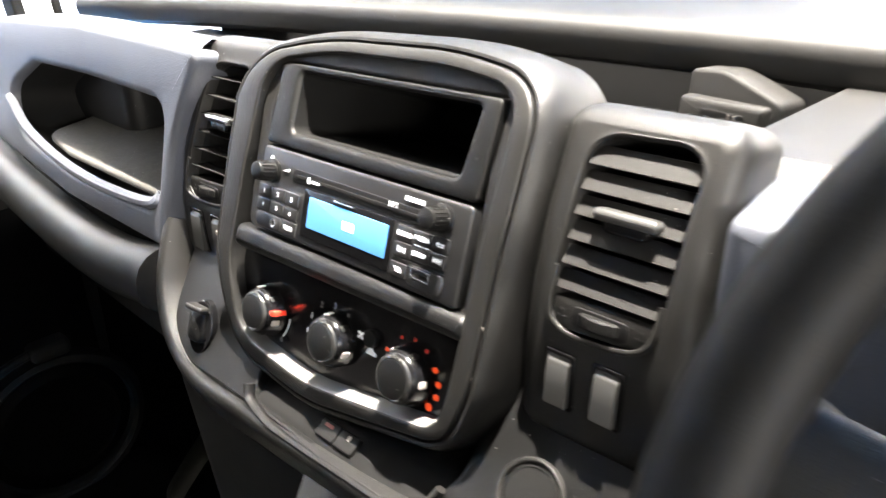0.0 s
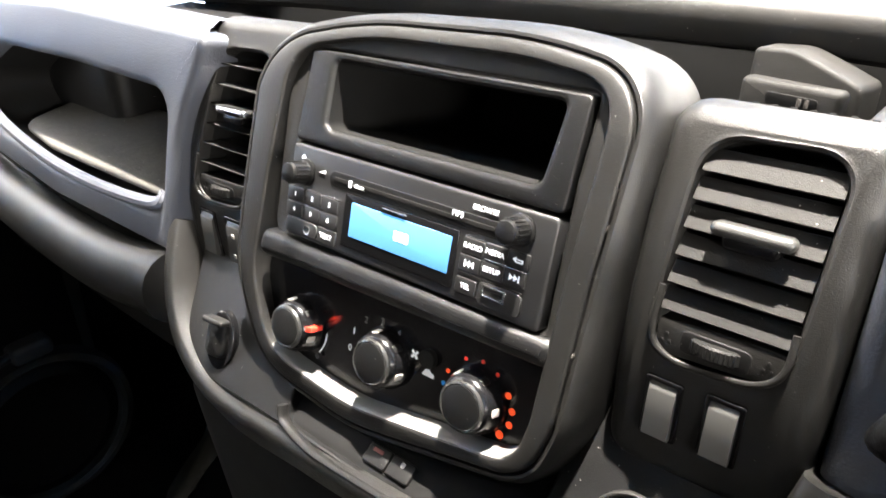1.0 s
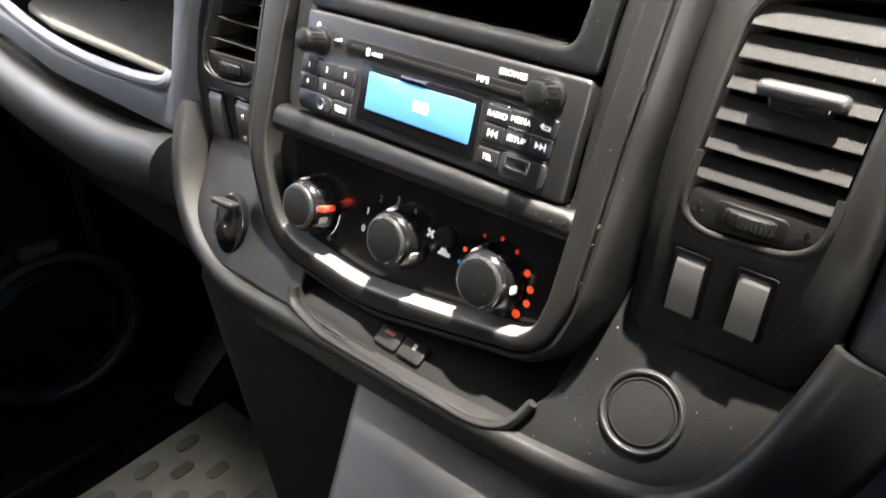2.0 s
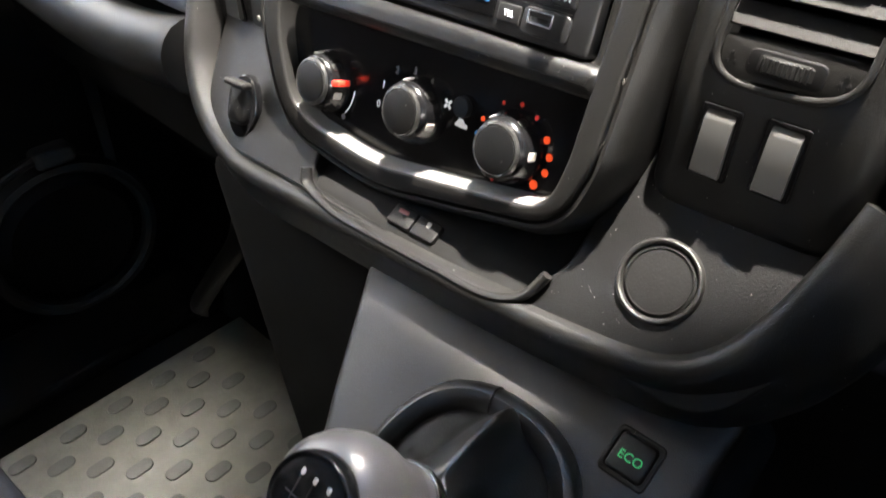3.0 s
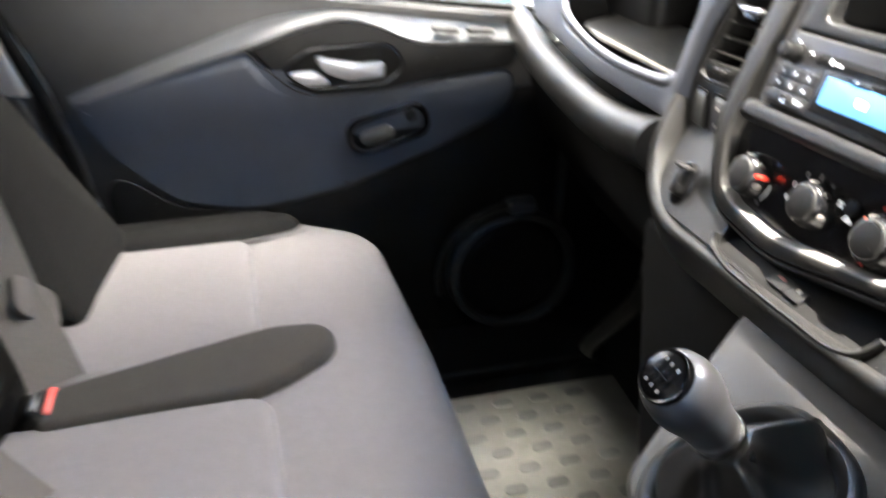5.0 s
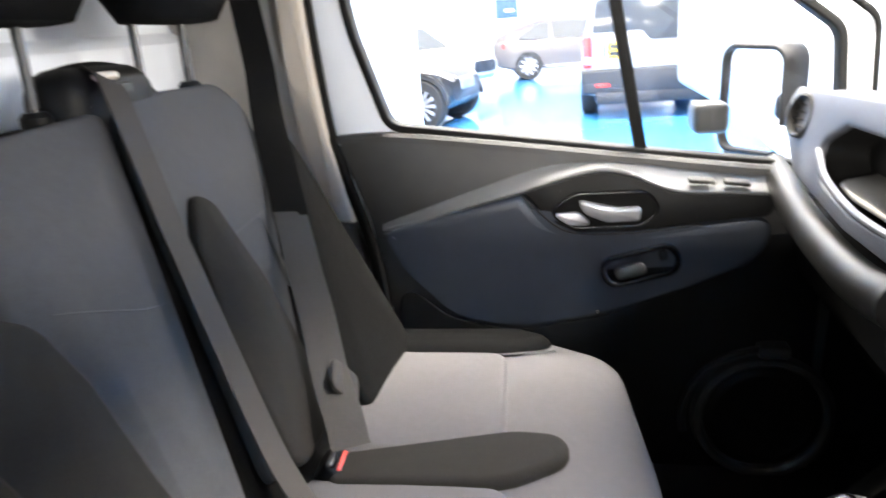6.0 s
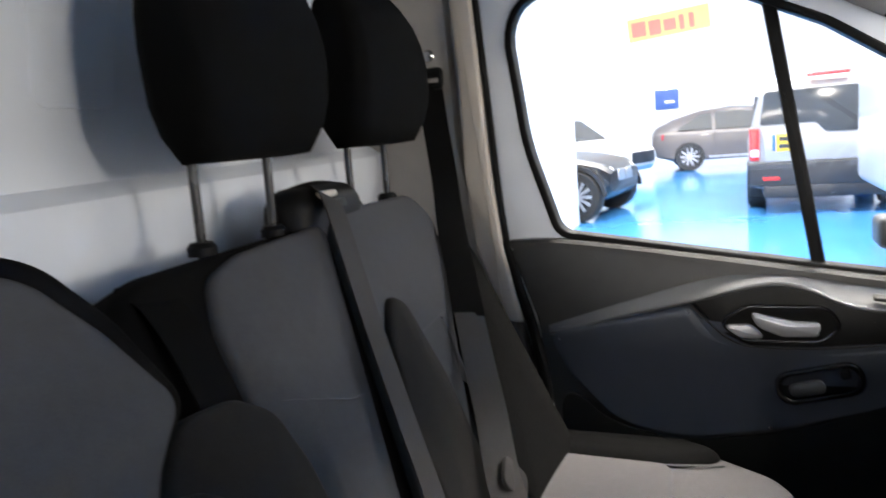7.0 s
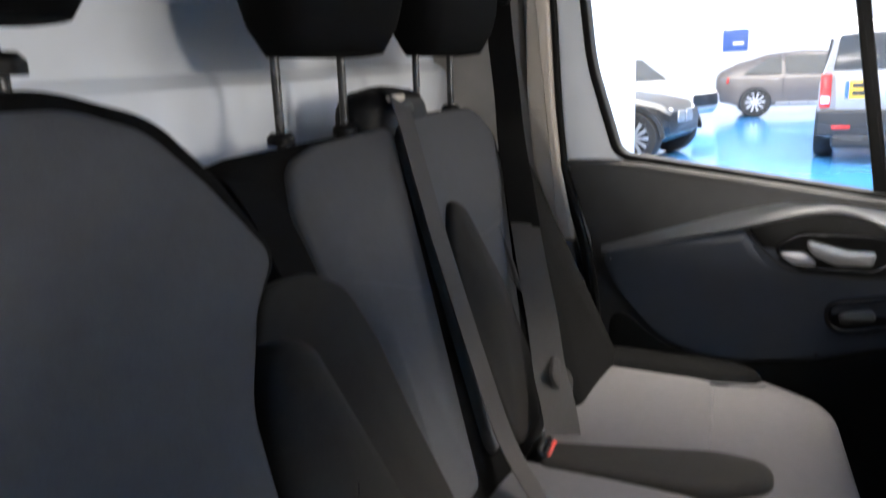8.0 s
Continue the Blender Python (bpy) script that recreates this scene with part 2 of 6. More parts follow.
def block(x0, x1, y0, y1, z0, z1, bev=0.004, seg=2, bm=None):
    """Box with rounded edges."""
    own = bmesh.new()
    bmesh.ops.create_cube(own, size=1.0, matrix=Matrix.Translation(((x0 + x1) / 2, (y0 + y1) / 2, (z0 + z1) / 2)) @ Matrix.Diagonal((x1 - x0, y1 - y0, z1 - z0, 1)))
    if bev:
        bmesh.ops.bevel(own, geom=own.edges[:], offset=bev, segments=seg, affect="EDGES", profile=0.5)
    if bm is None:
        return own
    me = bpy.data.meshes.new("tmp")
    own.to_mesh(me)
    own.free()
    bm.from_mesh(me)
    bpy.data.meshes.remove(me)
    return bm


def axes(origin, x, y):
    """Frame at origin whose x and y axes run along the given directions."""
    x = Vector(x).normalized()
    z = x.cross(Vector(y)).normalized()
    y = z.cross(x)
    return Matrix.Translation(origin) @ Matrix((x, y, z)).transposed().to_4x4()


def writing(name, body, size, m, mat, parent, label="", align="CENTER"):
    """Flat raised lettering, turned into a mesh."""
    cu = bpy.data.curves.new(name, "FONT")
    cu.body, cu.size, cu.extrude, cu.align_x, cu.align_y = body, size, 0.0002, align, "CENTER"
    ob = bpy.data.objects.new(name, cu)
    me = bpy.data.meshes.new_from_object(ob)
    bpy.data.objects.remove(ob)
    bpy.data.curves.remove(cu)
    bm = bmesh.new()
    bm.from_mesh(me)
    bpy.data.meshes.remove(me)
    bm.transform(m)
    return part(name, bm, mat, parent, label, flat=True)


STK = axes((0, -0.03, 1.15), (1, 0, 0), (0, 0.3, 1))      # face of the centre stack
TUN = axes((0.12, -0.14, 0.939), (1, 0, 0), (0, 1, 0.55))  # top of the gear console
DOR = axes((-0.79, 0, 0), (0, 1, 0), (0, 0, 1))           # inner face of the passenger door: along, up, inwards

# ---------------------------------------------------------------- unseen hall light: inferred lamps and added fill
area_lamp("unseen_hall_light", (-2.15, -0.25, 4.7), (-0.5, -0.2, 0.5), 1.1, 1.1, 1300, (1.0, 0.97, 0.92))
# Strip added out of view to brighten the door and vents.
area_lamp("unseen_hall_light", (9.0, -3.2, 2.2), (-0.3, -0.4, 1.2), 8.0, 0.6, 2600, (1.0, 0.97, 0.93))
area_lamp("unseen_hall_light", (0.30, 0.235, 5.0), (0.1, 0.0, 1.2), 0.10, 0.10, 3200, (1.0, 0.96, 0.91))
area_lamp("unseen_hall_light", (2.4, 7.5, 2.0), (0.0, -0.9, 1.45), 0.7, 0.7, 360, (1.0, 0.97, 0.93))
area_lamp("unseen_hall_light", (0.2, 3.3, 5.5), (0.0, -0.5, 1.0), 1.8, 0.8, 1050, (1.0, 0.97, 0.93))
# Upright panel added ahead of the van as frontal fill.
area_lamp("unseen_hall_light", (0.0, 20.0, 4.2), (0.0, 0.0, 1.5), 9.0, 4.0, 1700, (1.0, 0.97, 0.93))
area_lamp("unseen_hall_light", (-12.0, -1.0, 6.8), (-12.0, -1.0, 0), 12.0, 12.0, 9500, (1.0, 0.98, 0.96))
# Wall wash added only to whiten the far wall.
area_lamp("unseen_hall_light", (-20.0, -3.0, 3.6), (-26.0, -3.0, 4.8), 7.0, 1.0, 500, (1.0, 0.98, 0.96))
# Ceiling panel added so the door mirror reflects white.
area_lamp("unseen_hall_light", (-5.0, -15.0, 6.8), (-5.0, -15.0, 0), 10.0, 10.0, 6000, (1.0, 0.98, 0.96))
area_lamp("dome_lamp", (-0.04, -0.27, 1.80), (0.0, 0.0, 1.0), 0.14, 0.07, 0.35, (1.0, 0.93, 0.84)).data.spread = radians(115)



# ---------------------------------------------------------------- hall around the van
def hall_box(name, x0, x1, y0, y1, z0, z1, mat, label, category):
    return structure(name, block(x0, x1, y0, y1, z0, z1, 0), mat, label, category, flat=True)


hall_box("ground", -60, 60, -60, 60, -0.2, 0.0, M_HALLFLOOR, "glossy bright blue resin showroom floor", "floor")
hall_box("wall_west", -26.3, -26, -30, 30, 0, 7, M_HALLWALL, "plain white showroom wall behind the parked cars", "wall")
hall_box("wall_east", 14, 14.3, -30, 30, 0, 7, M_HALLWALL, "plain white showroom wall", "wall")
hall_box("wall_north", -26, 14, 25, 25.3, 0, 7, M_HALLWALL, "plain white showroom wall", "wall")
hall_box("wall_south", -26, 14, -25.3, -25, 0, 7, M_HALLWALL, "plain white showroom wall", "wall")
hall_box("ceiling", -26, 14, -25, 25, 7.0, 7.2, M_HALLWALL, "plain white showroom ceiling", "ceiling")

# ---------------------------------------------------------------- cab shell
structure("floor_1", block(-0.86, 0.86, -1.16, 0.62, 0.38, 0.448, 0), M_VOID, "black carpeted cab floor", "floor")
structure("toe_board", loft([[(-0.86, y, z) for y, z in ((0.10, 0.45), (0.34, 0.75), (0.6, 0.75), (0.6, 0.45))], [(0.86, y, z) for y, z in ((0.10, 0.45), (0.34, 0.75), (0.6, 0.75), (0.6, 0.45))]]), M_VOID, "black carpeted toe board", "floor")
structure("sill_trim", block(-0.80, -0.63, -0.85, 0.2, 0.445, 0.475, 0.012, 3), M_RUBBER, "scuffed black door sill trim", "trim")
structure("ceiling_1", loft([[(x, y, 1.86 - 0.05 * abs(x / 0.8) ** 3) for x in [-0.84 + 0.14 * k for k in range(13)]] for y in (-1.2, -0.9, -0.5, -0.15, -0.07)], closed=False), M_ROOF, "grey fabric cab headliner", "headliner")
structure("roof", block(-0.88, 0.88, -1.25, -0.07, 1.875, 1.90, 0.01), M_WHITE, "white painted van roof", "roof")


def bulkhead():
    """Pressed steel panel: flat above a rolled step, ribbed below it."""
    bm = bmesh.new()
    prof = [(-1.17, 0.45), (-1.135, 0.9), (-1.135, 1.370), (-1.138, 1.384), (-1.150, 1.394), (-1.166, 1.404), (-1.170, 1.420), (-1.172, 1.86)]
    xs = [-0.86 + 1.72 * k / 172 for k in range(173)]
    rows = []
    for y, z in prof:
        row = []
        for x in xs:
            rib = 0.5 + 0.5 * math.tanh((math.cos(x * 2 * math.pi / 0.115) - 0.55) * 6)
            d = 0.010 * rib if 0.7 < z < 1.36 else 0.0
            row.append((x, y - d, z + 0.012 * (-x / 0.6)))
        rows.append(row)
    return loft(rows, closed=False, bm=bm)


bulk = tagged(part("bulkhead", bulkhead(), M_WHITE), "white painted pressed steel bulkhead with a rolled step", "bulkhead", kind="structure")
part("stamped_recess", plate(arc_poly([(-0.10, 1.50, 0.02), (0.02, 1.50, 0.02), (-0.02, 1.80, 0.02), (-0.16, 1.80, 0.02)]), 0, 0.003, 0.002, axes((0, -1.171, 0), (1, 0, 0), (0, 0, 1)) @ Matrix.Rotation(math.pi, 4, "X") @ Matrix.Diagonal((1, -1, 1, 1)) @ Matrix.Translation((0.0, 0.0, 0))), M_WHITE, bulk)
structure("wall_driver", block(0.84, 0.90, -1.2, 0.5, 0.40, 1.19, 0.01), M_DARK, "dark plastic driver door lower half", "door")
structure("pillar_driver", loft([[(0.84, y, 1.1), (0.90, y, 1.1), (0.90, y - 0.06, 1.86), (0.82, y - 0.06, 1.86)] for y in (-1.2, -0.92)]), M_PILLAR, "grey driver side door pillar", "pillar")
structure("rear_corner", block(-0.90, -0.86, -1.22, -1.0, 0.4, 1.88, 0.0), M_WHITE, "white painted body side behind the door", "body side")

structure("underbody", block(-0.78, 0.78, -1.20, 0.95, 0.0, 0.385, 0.05), M_VOID, "dark underside of the van", "underbody")

# windscreen and front pillars
SCR = [(-0.80, 0.62, 1.17), (0.80, 0.62, 1.17), (0.74, -0.07, 1.86), (-0.74, -0.07, 1.86)]
wsg = structure("window_1", loft([[Vector(p) for p in SCR], [Vector(p) + Vector((0, 0.004, 0.004)) for p in SCR]]), M_GLASS, "clear raked windscreen", "windscreen", flat=True)
wsg.visible_shadow = False
for s in (-1, 1):
    structure("front_pillar", sweep(smooth_path([(s * 0.86, 0.66, 1.08), (s * 0.86, 0.30, 1.33), (s * 0.835, 0.0, 1.60), (s * 0.80, -0.20, 1.74), (s * 0.78, -0.5, 1.83)], 4), [(0.045 * math.cos(a), 0.028 * math.sin(a)) for a in [2 * math.pi * k / 14 for k in range(14)]], up=(0, 0.6, 0.8)), M_BLUE if s < 0 else M_PILLAR, "dark blue painted windscreen pillar", "pillar")
# Out of view; its front outline is bent to shape the overhead lamp's shadow.
structure("header_light_cut", plate([(-0.80, -0.09), (0.80, -0.09), (0.80, 0.052), (0.30, 0.048), (0.215, 0.0215), (0.150, -0.009), (-0.07, -0.007), (-0.13, 0.010), (-0.22, 0.016), (-0.80, 0.020)], 1.84, 1.90, 0.004), M_WHITE, "unseen rail over the windscreen, edge shaped to cut overhead light", "rail")
structure("bonnet", loft([[(x, y, z - 0.10 * (x / 0.9) ** 2) for x in [-0.9 + 0.15 * k for k in range(13)]] for y, z in ((0.58, 1.10), (0.8, 1.08), (1.1, 0.98), (1.3, 0.75), (1.35, 0.3))], closed=False), M_WHITE, "white painted van bonnet", "bonnet")


# ---------------------------------------------------------------- dashboard
def rect(u0, u1, v0, v1, r, n=6):
    return rrect((u0 + u1) / 2, (v0 + v1) / 2, u1 - u0, v1 - v0, r, n)


def open_box(front, back, w0, w1, m):
    """Inside of a pocket, open at the front."""
    return loft([[(x, y, w0) for x, y in front], [(x, y, (w0 + w1) / 2) for x, y in inset(front, 0.001)], [(x, y, w1) for x, y in back]], m, cap0=False)


def stack_bend(v):
    """How far the centre stack rolls back towards its top and its foot."""
    return -2.8 * max(0.0, v - 0.055) ** 2 - 1.0 * max(0.0, -0.015 - v) ** 2


def panel_bend(v):
    """Roll of the vent panels: they lean back at the top and stand upright at the foot."""
    return -2.2 * max(0.0, v - 0.05) ** 2 - 2.3 * max(0.0, 0.03 - v) ** 2


def bent(bm, m, f):
    """Shifts a mesh made in the frame m along its depth by f(height)."""
    inv = m.inverted()
    for vert in bm.verts:
        p = inv @ vert.co
        p.z += f(p.y)
        vert.co = m @ p
    return bm


def split(loop, k):
    """Outline with k steps between neighbouring points."""
    out = []
    for i in range(len(loop)):
        a, b = Vector(loop[i]), Vector(loop[(i + 1) % len(loop)])
        out += [tuple(a.lerp(b, j / k)) for j in range(k)]
    return out


dash = thing("dashboard", (0, 0.2, 0.45), "dark grey and blue grey plastic van dashboard with open storage trough", "dashboard")
PAS = axes((0, -0.02, 1.16), (1, 0, 0), (0, 0.2, 1))       # passenger fascia
# centre stack: front bezel, hood behind it, bar between radio and heater
BEZ = split(arc_poly([(-0.134, 0.104, 0.040), (-0.06, 0.1215, 0.25), (0.06, 0.1245, 0.25), (0.1165, 0.112, 0.030), (0.1090, -0.055, 0.05), (0.098, -0.090, 0.030), (-0.03, -0.1190, 0.12), (-0.114, -0.1110, 0.035), (-0.141, -0.045, 0.08)], 8), 2)
INN = split(arc_poly([(-0.110, 0.103, 0.026), (-0.05, 0.1145, 0.2), (0.05, 0.1160, 0.2), (0.104, 0.109, 0.022), (0.0965, -0.055, 0.05), (0.090, -0.084, 0.022), (-0.03, -0.1060, 0.12), (-0.107, -0.0985, 0.030), (-0.125, -0.045, 0.06)], 8), 2)
stack = part("centre_console_bezel", bent(ring_plate(BEZ, INN, -0.06, 0.0, 0.002, 0.0022, STK), STK, stack_bend), M_GREY, dash, "dark grey stack bezel with worn edge")
hood = []
for d, w, lift in ((0.0015, -0.004, 0), (-0.0008, -0.0045, 0), (-0.0018, -0.0015, 0), (-0.0035, -0.0012, 0), (-0.006, -0.0035, 0), (-0.0085, -0.009, 0), (-0.010, -0.018, 0), (-0.0115, -0.034, 0), (-0.0125, -0.055, -0.002), (-0.010, -0.070, -0.006), (0.004, -0.072, -0.012)):
    hood.append([(x, y + lift, w) for x, y in inset(BEZ, d)])
part("stack_hood", bent(loft(hood, STK, cap0=False, cap1=False), STK, stack_bend), M_GREY, stack, "smooth dark grey hood round the stack")
rng = random.Random(5)
for k in range(12):
    v = -0.045 + 0.15 * rng.random()
    part("chip", plate(rrect(0.1098 + 0.0072 * (v + 0.055) / 0.169 + 0.0006 * rng.random(), v, 0.0002 + 0.0002 * rng.random(), 0.0004 + 0.002 * rng.random() ** 2, 0.0001, 2), -0.004, -0.0005 + stack_bend(v), 0.0, STK), M_BELT, stack)
part("cross_bar", plate(arc_poly([(-0.122, -0.0315, 0.006), (0.101, -0.0265, 0.006), (0.102, -0.0115, 0.006), (-0.118, -0.0135, 0.006)]), -0.05, 0.0005, 0.006, STK, seg=4), M_DARK, stack)
SUR = rect(-0.112, 0.106, -0.016, 0.120, 0.01)
part("surround", bent(ring_plate(split(SUR, 3), split(rect(-0.0985, 0.0925, -0.0115, 0.1045, 0.004), 3), -0.05, -0.0065, 0.001, 0.003, STK), STK, stack_bend), M_GREY, stack)
# storage pocket above the radio
PO, PI = rect(-0.0970, 0.0915, 0.0485, 0.1035, 0.003), arc_poly([(-0.073, 0.0585, 0.006), (0.076, 0.0585, 0.006), (0.079, 0.0985, 0.004), (-0.076, 0.0985, 0.004)])
pocket = part("storage_pocket", bent(ring_plate(PO, PI, -0.03, -0.003, 0.0015, 0.004, STK), STK, stack_bend), M_DARK, dash, "open black storage pocket above the radio")
# Liner is near-black so the pocket's inner shade sits in the colour.
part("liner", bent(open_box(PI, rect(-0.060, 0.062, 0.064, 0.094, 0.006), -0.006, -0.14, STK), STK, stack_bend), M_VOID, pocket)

# passenger fascia with its open cubby
CUB = arc_poly([(-0.258, -0.054, 0.022), (-0.251, 0.0, 0.1), (-0.245, 0.043, 0.022), (-0.40, 0.047, 0.1), (-0.535, 0.046, 0.03), (-0.625, 0.006, 0.03), (-0.575, -0.042, 0.05), (-0.44, -0.058, 0.1)], 7)
FAS = arc_poly([(-0.248, -0.084, 0.006), (-0.231, 0.016, 0.15), (-0.193, 0.088, 0.008), (-0.42, 0.093, 0.2), (-0.80, 0.080, 0.03), (-0.83, 0.02, 0.03), (-0.70, -0.055, 0.1), (-0.45, -0.083, 0.2)], 7)
fascia = part("passenger_fascia", ring_plate(FAS, CUB, -0.10, 0.0, 0.006, 0.007, PAS, seg=4), M_BLUE, dash, "blue grey plastic passenger fascia with a cubby")
# Liner blackened for the shade inside, not in the fascia's blue grey.
part("cubby_liner", open_box(CUB, inset(CUB, 0.012), -0.010, -0.13, PAS), M_VOID, fascia, "cubby recess with its shade put in as black")
part("cubby_mat", plate(arc_poly([(-0.262, 0.095, 0.02), (-0.262, -0.018, 0.02), (-0.46, -0.022, 0.1), (-0.55, -0.010, 0.03), (-0.59, 0.095, 0.02)]), 0.0, 0.006, 0.004, axes((0, 0.0, 1.108), (1, 0, -0.02), (0, 1, 0.05))), M_CUBMAT, fascia, "dusty ribbed rubber cubby mat")
lip = [(-0.258, -0.022, 1.121), (-0.27, -0.030, 1.113), (-0.36, -0.033, 1.109), (-0.46, -0.031, 1.113), (-0.56, -0.026, 1.130), (-0.615, -0.02, 1.158)]
part("cubby_lip", sweep(smooth_path(lip), circle(0.0055, 10), up=(0, -1, 0.2)), M_BLUE, fascia)
top = [(-0.83, 0.0, 1.22), (-0.6, -0.002, 1.243), (-0.42, -0.001, 1.249), (-0.212, -0.002, 1.246)]
loops = []
for dy, dz in ((0.012, -0.006), (0.016, 0.000), (0.024, 0.004), (0.036, 0.003), (0.044, -0.004), (0.048, -0.05)):
    loops.append([(x, y + dy, z + dz) for x, y, z in smooth_path(top)])
part("fascia_top", loft(loops, closed=False), M_BLUE, dash)
knee = smooth_path([(-0.84, -0.022, 1.085), (-0.72, -0.028, 1.062), (-0.6, -0.034, 1.046), (-0.45, -0.039, 1.036), (-0.34, -0.040, 1.036), (-0.252, -0.036, 1.046)])
part("knee_bolster", sweep(knee, [(0.026 * math.cos(a), 0.030 * math.sin(a)) for a in [2 * math.pi * k / 18 for k in range(18)]]), M_GREY, dash, "rounded grey knee bolster under the fascia")
ring_end = sweep([(-0.262, -0.036, 1.045), (-0.254, -0.036, 1.046), (-0.246, -0.036, 1.047)], circle(0.0305, 18))
part("bolster_collar", ring_end, M_DARK, dash)

# driver side panel, textured, and instrument hood
DRP = axes((0.2155, -0.010, 1.16), (1, 0.10, 0), (0, 0.02, 1))
part("driver_fascia", plate(arc_poly([(0.002, -0.13, 0.01), (0.60, -0.13, 0.03), (0.60, 0.050, 0.03), (0.002, 0.060, 0.008)]), -0.12, 0.0, 0.008, DRP), M_BLUE, dash, "blue grey grained driver fascia")
part("cluster_hood", plate(arc_poly([(0.17, 0.02, 0.05), (0.50, 0.02, 0.05), (0.48, 0.165, 0.07), (0.19, 0.165, 0.07)]), -0.10, 0.012, 0.012, DRP), M_GREY, dash, "grey instrument hood")
part("column_shroud", loft([[(0.452 + r * math.cos(a), y, z + r * 0.9 * math.sin(a)) for a in [2 * math.pi * k / 20 for k in range(20)]] for r, y, z in ((0.055, 0.05, 1.085), (0.058, -0.02, 1.112), (0.052, -0.085, 1.138), (0.04, -0.095, 1.142))]), M_DARK, dash)

# upper dash with the storage trough
def dash_top():
    rows = []
    for y, z in ((0.275, 1.216), (0.262, 1.218), (0.255, 1.224), (0.251, 1.240), (0.253, 1.249), (0.258, 1.255), (0.266, 1.259), (0.28, 1.262), (0.33, 1.266), (0.42, 1.266), (0.50, 1.235), (0.70, 1.15)):
        bow = lambda x: -0.16 * (x / 0.85) ** 2
        rows.append([(x, y + bow(x) * 0.5, z - 0.012 * (x / 0.85) ** 2) for x in [-0.86 + 1.72 * k / 24 for k in range(25)]])
    return loft(rows, closed=False)


part("dash_top", dash_top(), M_GREY, dash, "light-catching grey dash top under the windscreen")
# Trough wall and floor are coloured near-black to stand for shade behind the hood.
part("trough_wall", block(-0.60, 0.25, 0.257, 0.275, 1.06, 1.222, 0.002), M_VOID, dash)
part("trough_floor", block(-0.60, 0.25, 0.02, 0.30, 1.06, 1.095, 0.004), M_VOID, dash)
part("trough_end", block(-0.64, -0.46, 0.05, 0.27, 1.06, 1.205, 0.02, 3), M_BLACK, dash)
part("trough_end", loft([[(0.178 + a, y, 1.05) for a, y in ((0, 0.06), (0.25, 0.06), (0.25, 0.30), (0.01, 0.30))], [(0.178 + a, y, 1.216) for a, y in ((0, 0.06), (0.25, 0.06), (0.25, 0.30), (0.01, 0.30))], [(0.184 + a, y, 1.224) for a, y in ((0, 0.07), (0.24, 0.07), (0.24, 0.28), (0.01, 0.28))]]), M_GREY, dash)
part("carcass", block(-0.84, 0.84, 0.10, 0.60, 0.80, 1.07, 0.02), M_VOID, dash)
# Passenger side is blacker than the driver side: footwell shade put in as colour.
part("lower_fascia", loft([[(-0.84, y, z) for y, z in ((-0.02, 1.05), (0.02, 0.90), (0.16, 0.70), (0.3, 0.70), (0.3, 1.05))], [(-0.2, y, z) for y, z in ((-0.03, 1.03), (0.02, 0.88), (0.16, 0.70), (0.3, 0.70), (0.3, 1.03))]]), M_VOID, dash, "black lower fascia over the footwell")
part("lower_fascia", loft([[(0.21, y, z) for y, z in ((-0.01, 1.07), (0.0, 0.90), (0.16, 0.70), (0.3, 0.70), (0.3, 1.05))], [(0.84, y, z) for y, z in ((-0.02, 1.05), (0.02, 0.88), (0.16, 0.70), (0.3, 0.70), (0.3, 1.03))]]), M_BLACK, dash)

# grey bracket lying in the trough
br = thing("mounting_bracket", (0.15, 0.2, 1.095), "grey moulded plastic bracket standing in the dash trough", "bracket")
BRK = axes((0.134, 0.212, 1.084), (1, -0.20, 0), (0, 0.05, 1))
part("back_plate", plate(arc_poly([(-0.046, 0, 0.004), (0.030, 0, 0.004), (0.030, 0.131, 0.006), (-0.016, 0.1475, 0.03), (-0.043, 0.146, 0.004)]), -0.03, 0.0, 0.003, BRK), M_SLAT, br)
part("shelf", plate(rect(-0.043, 0.024, 0.096, 0.1285, 0.004), 0.0, 0.010, 0.004, BRK), M_SLAT, br)
part("socket", plate(rect(-0.024, 0.010, 0.1135, 0.1215, 0.002), 0.008, 0.0104, 0.0003, BRK), M_BLACK, br)
part("lower_step", plate(rect(-0.044, 0.028, 0.0, 0.094, 0.005), 0.0, 0.012, 0.004, BRK), M_SLAT, br)
for k in range(2):
    part("contact", plate(rect(-0.003 + 0.005 * k, 0.0 + 0.005 * k, 0.1145, 0.1205, 0.0006), 0.0103, 0.0108, 0.0005, BRK), M_BELT, br)

# ring trim below the stack, its trays and the panels inside it
RING_N = Vector((0, -1, 0.5)).normalized()
ring_path = smooth_path([(-0.243, -0.026, 1.105), (-0.238, -0.040, 1.078), (-0.226, -0.054, 1.050), (-0.197, -0.067, 1.024), (-0.15, -0.075, 1.010), (-0.085, -0.0745, 1.011), (-0.03, -0.074, 1.013), (0.05, -0.072, 1.016), (0.121, -0.069, 1.021), (0.165, -0.066, 1.027), (0.187, -0.060, 1.040), (0.200, -0.050, 1.060), (0.209, -0.037, 1.085), (0.216, -0.022, 1.115)], 5)
ring_sec = [(-0.004, -0.02), (-0.003, -0.002), (-0.001, 0.0006), (0.0025, 0.0016), (0.006, 0.0014), (0.0085, 0.0), (0.014, -0.0045), (0.022, -0.0115), (0.031, -0.0195), (0.038, -0.027), (0.041, -0.040), (0.0, -0.045)]
part("ring_trim", sweep(ring_path, ring_sec, up=(0, -1, 0.32)), M_GREY, dash, "grey rounded trim ring with a polished edge", sharp=50)
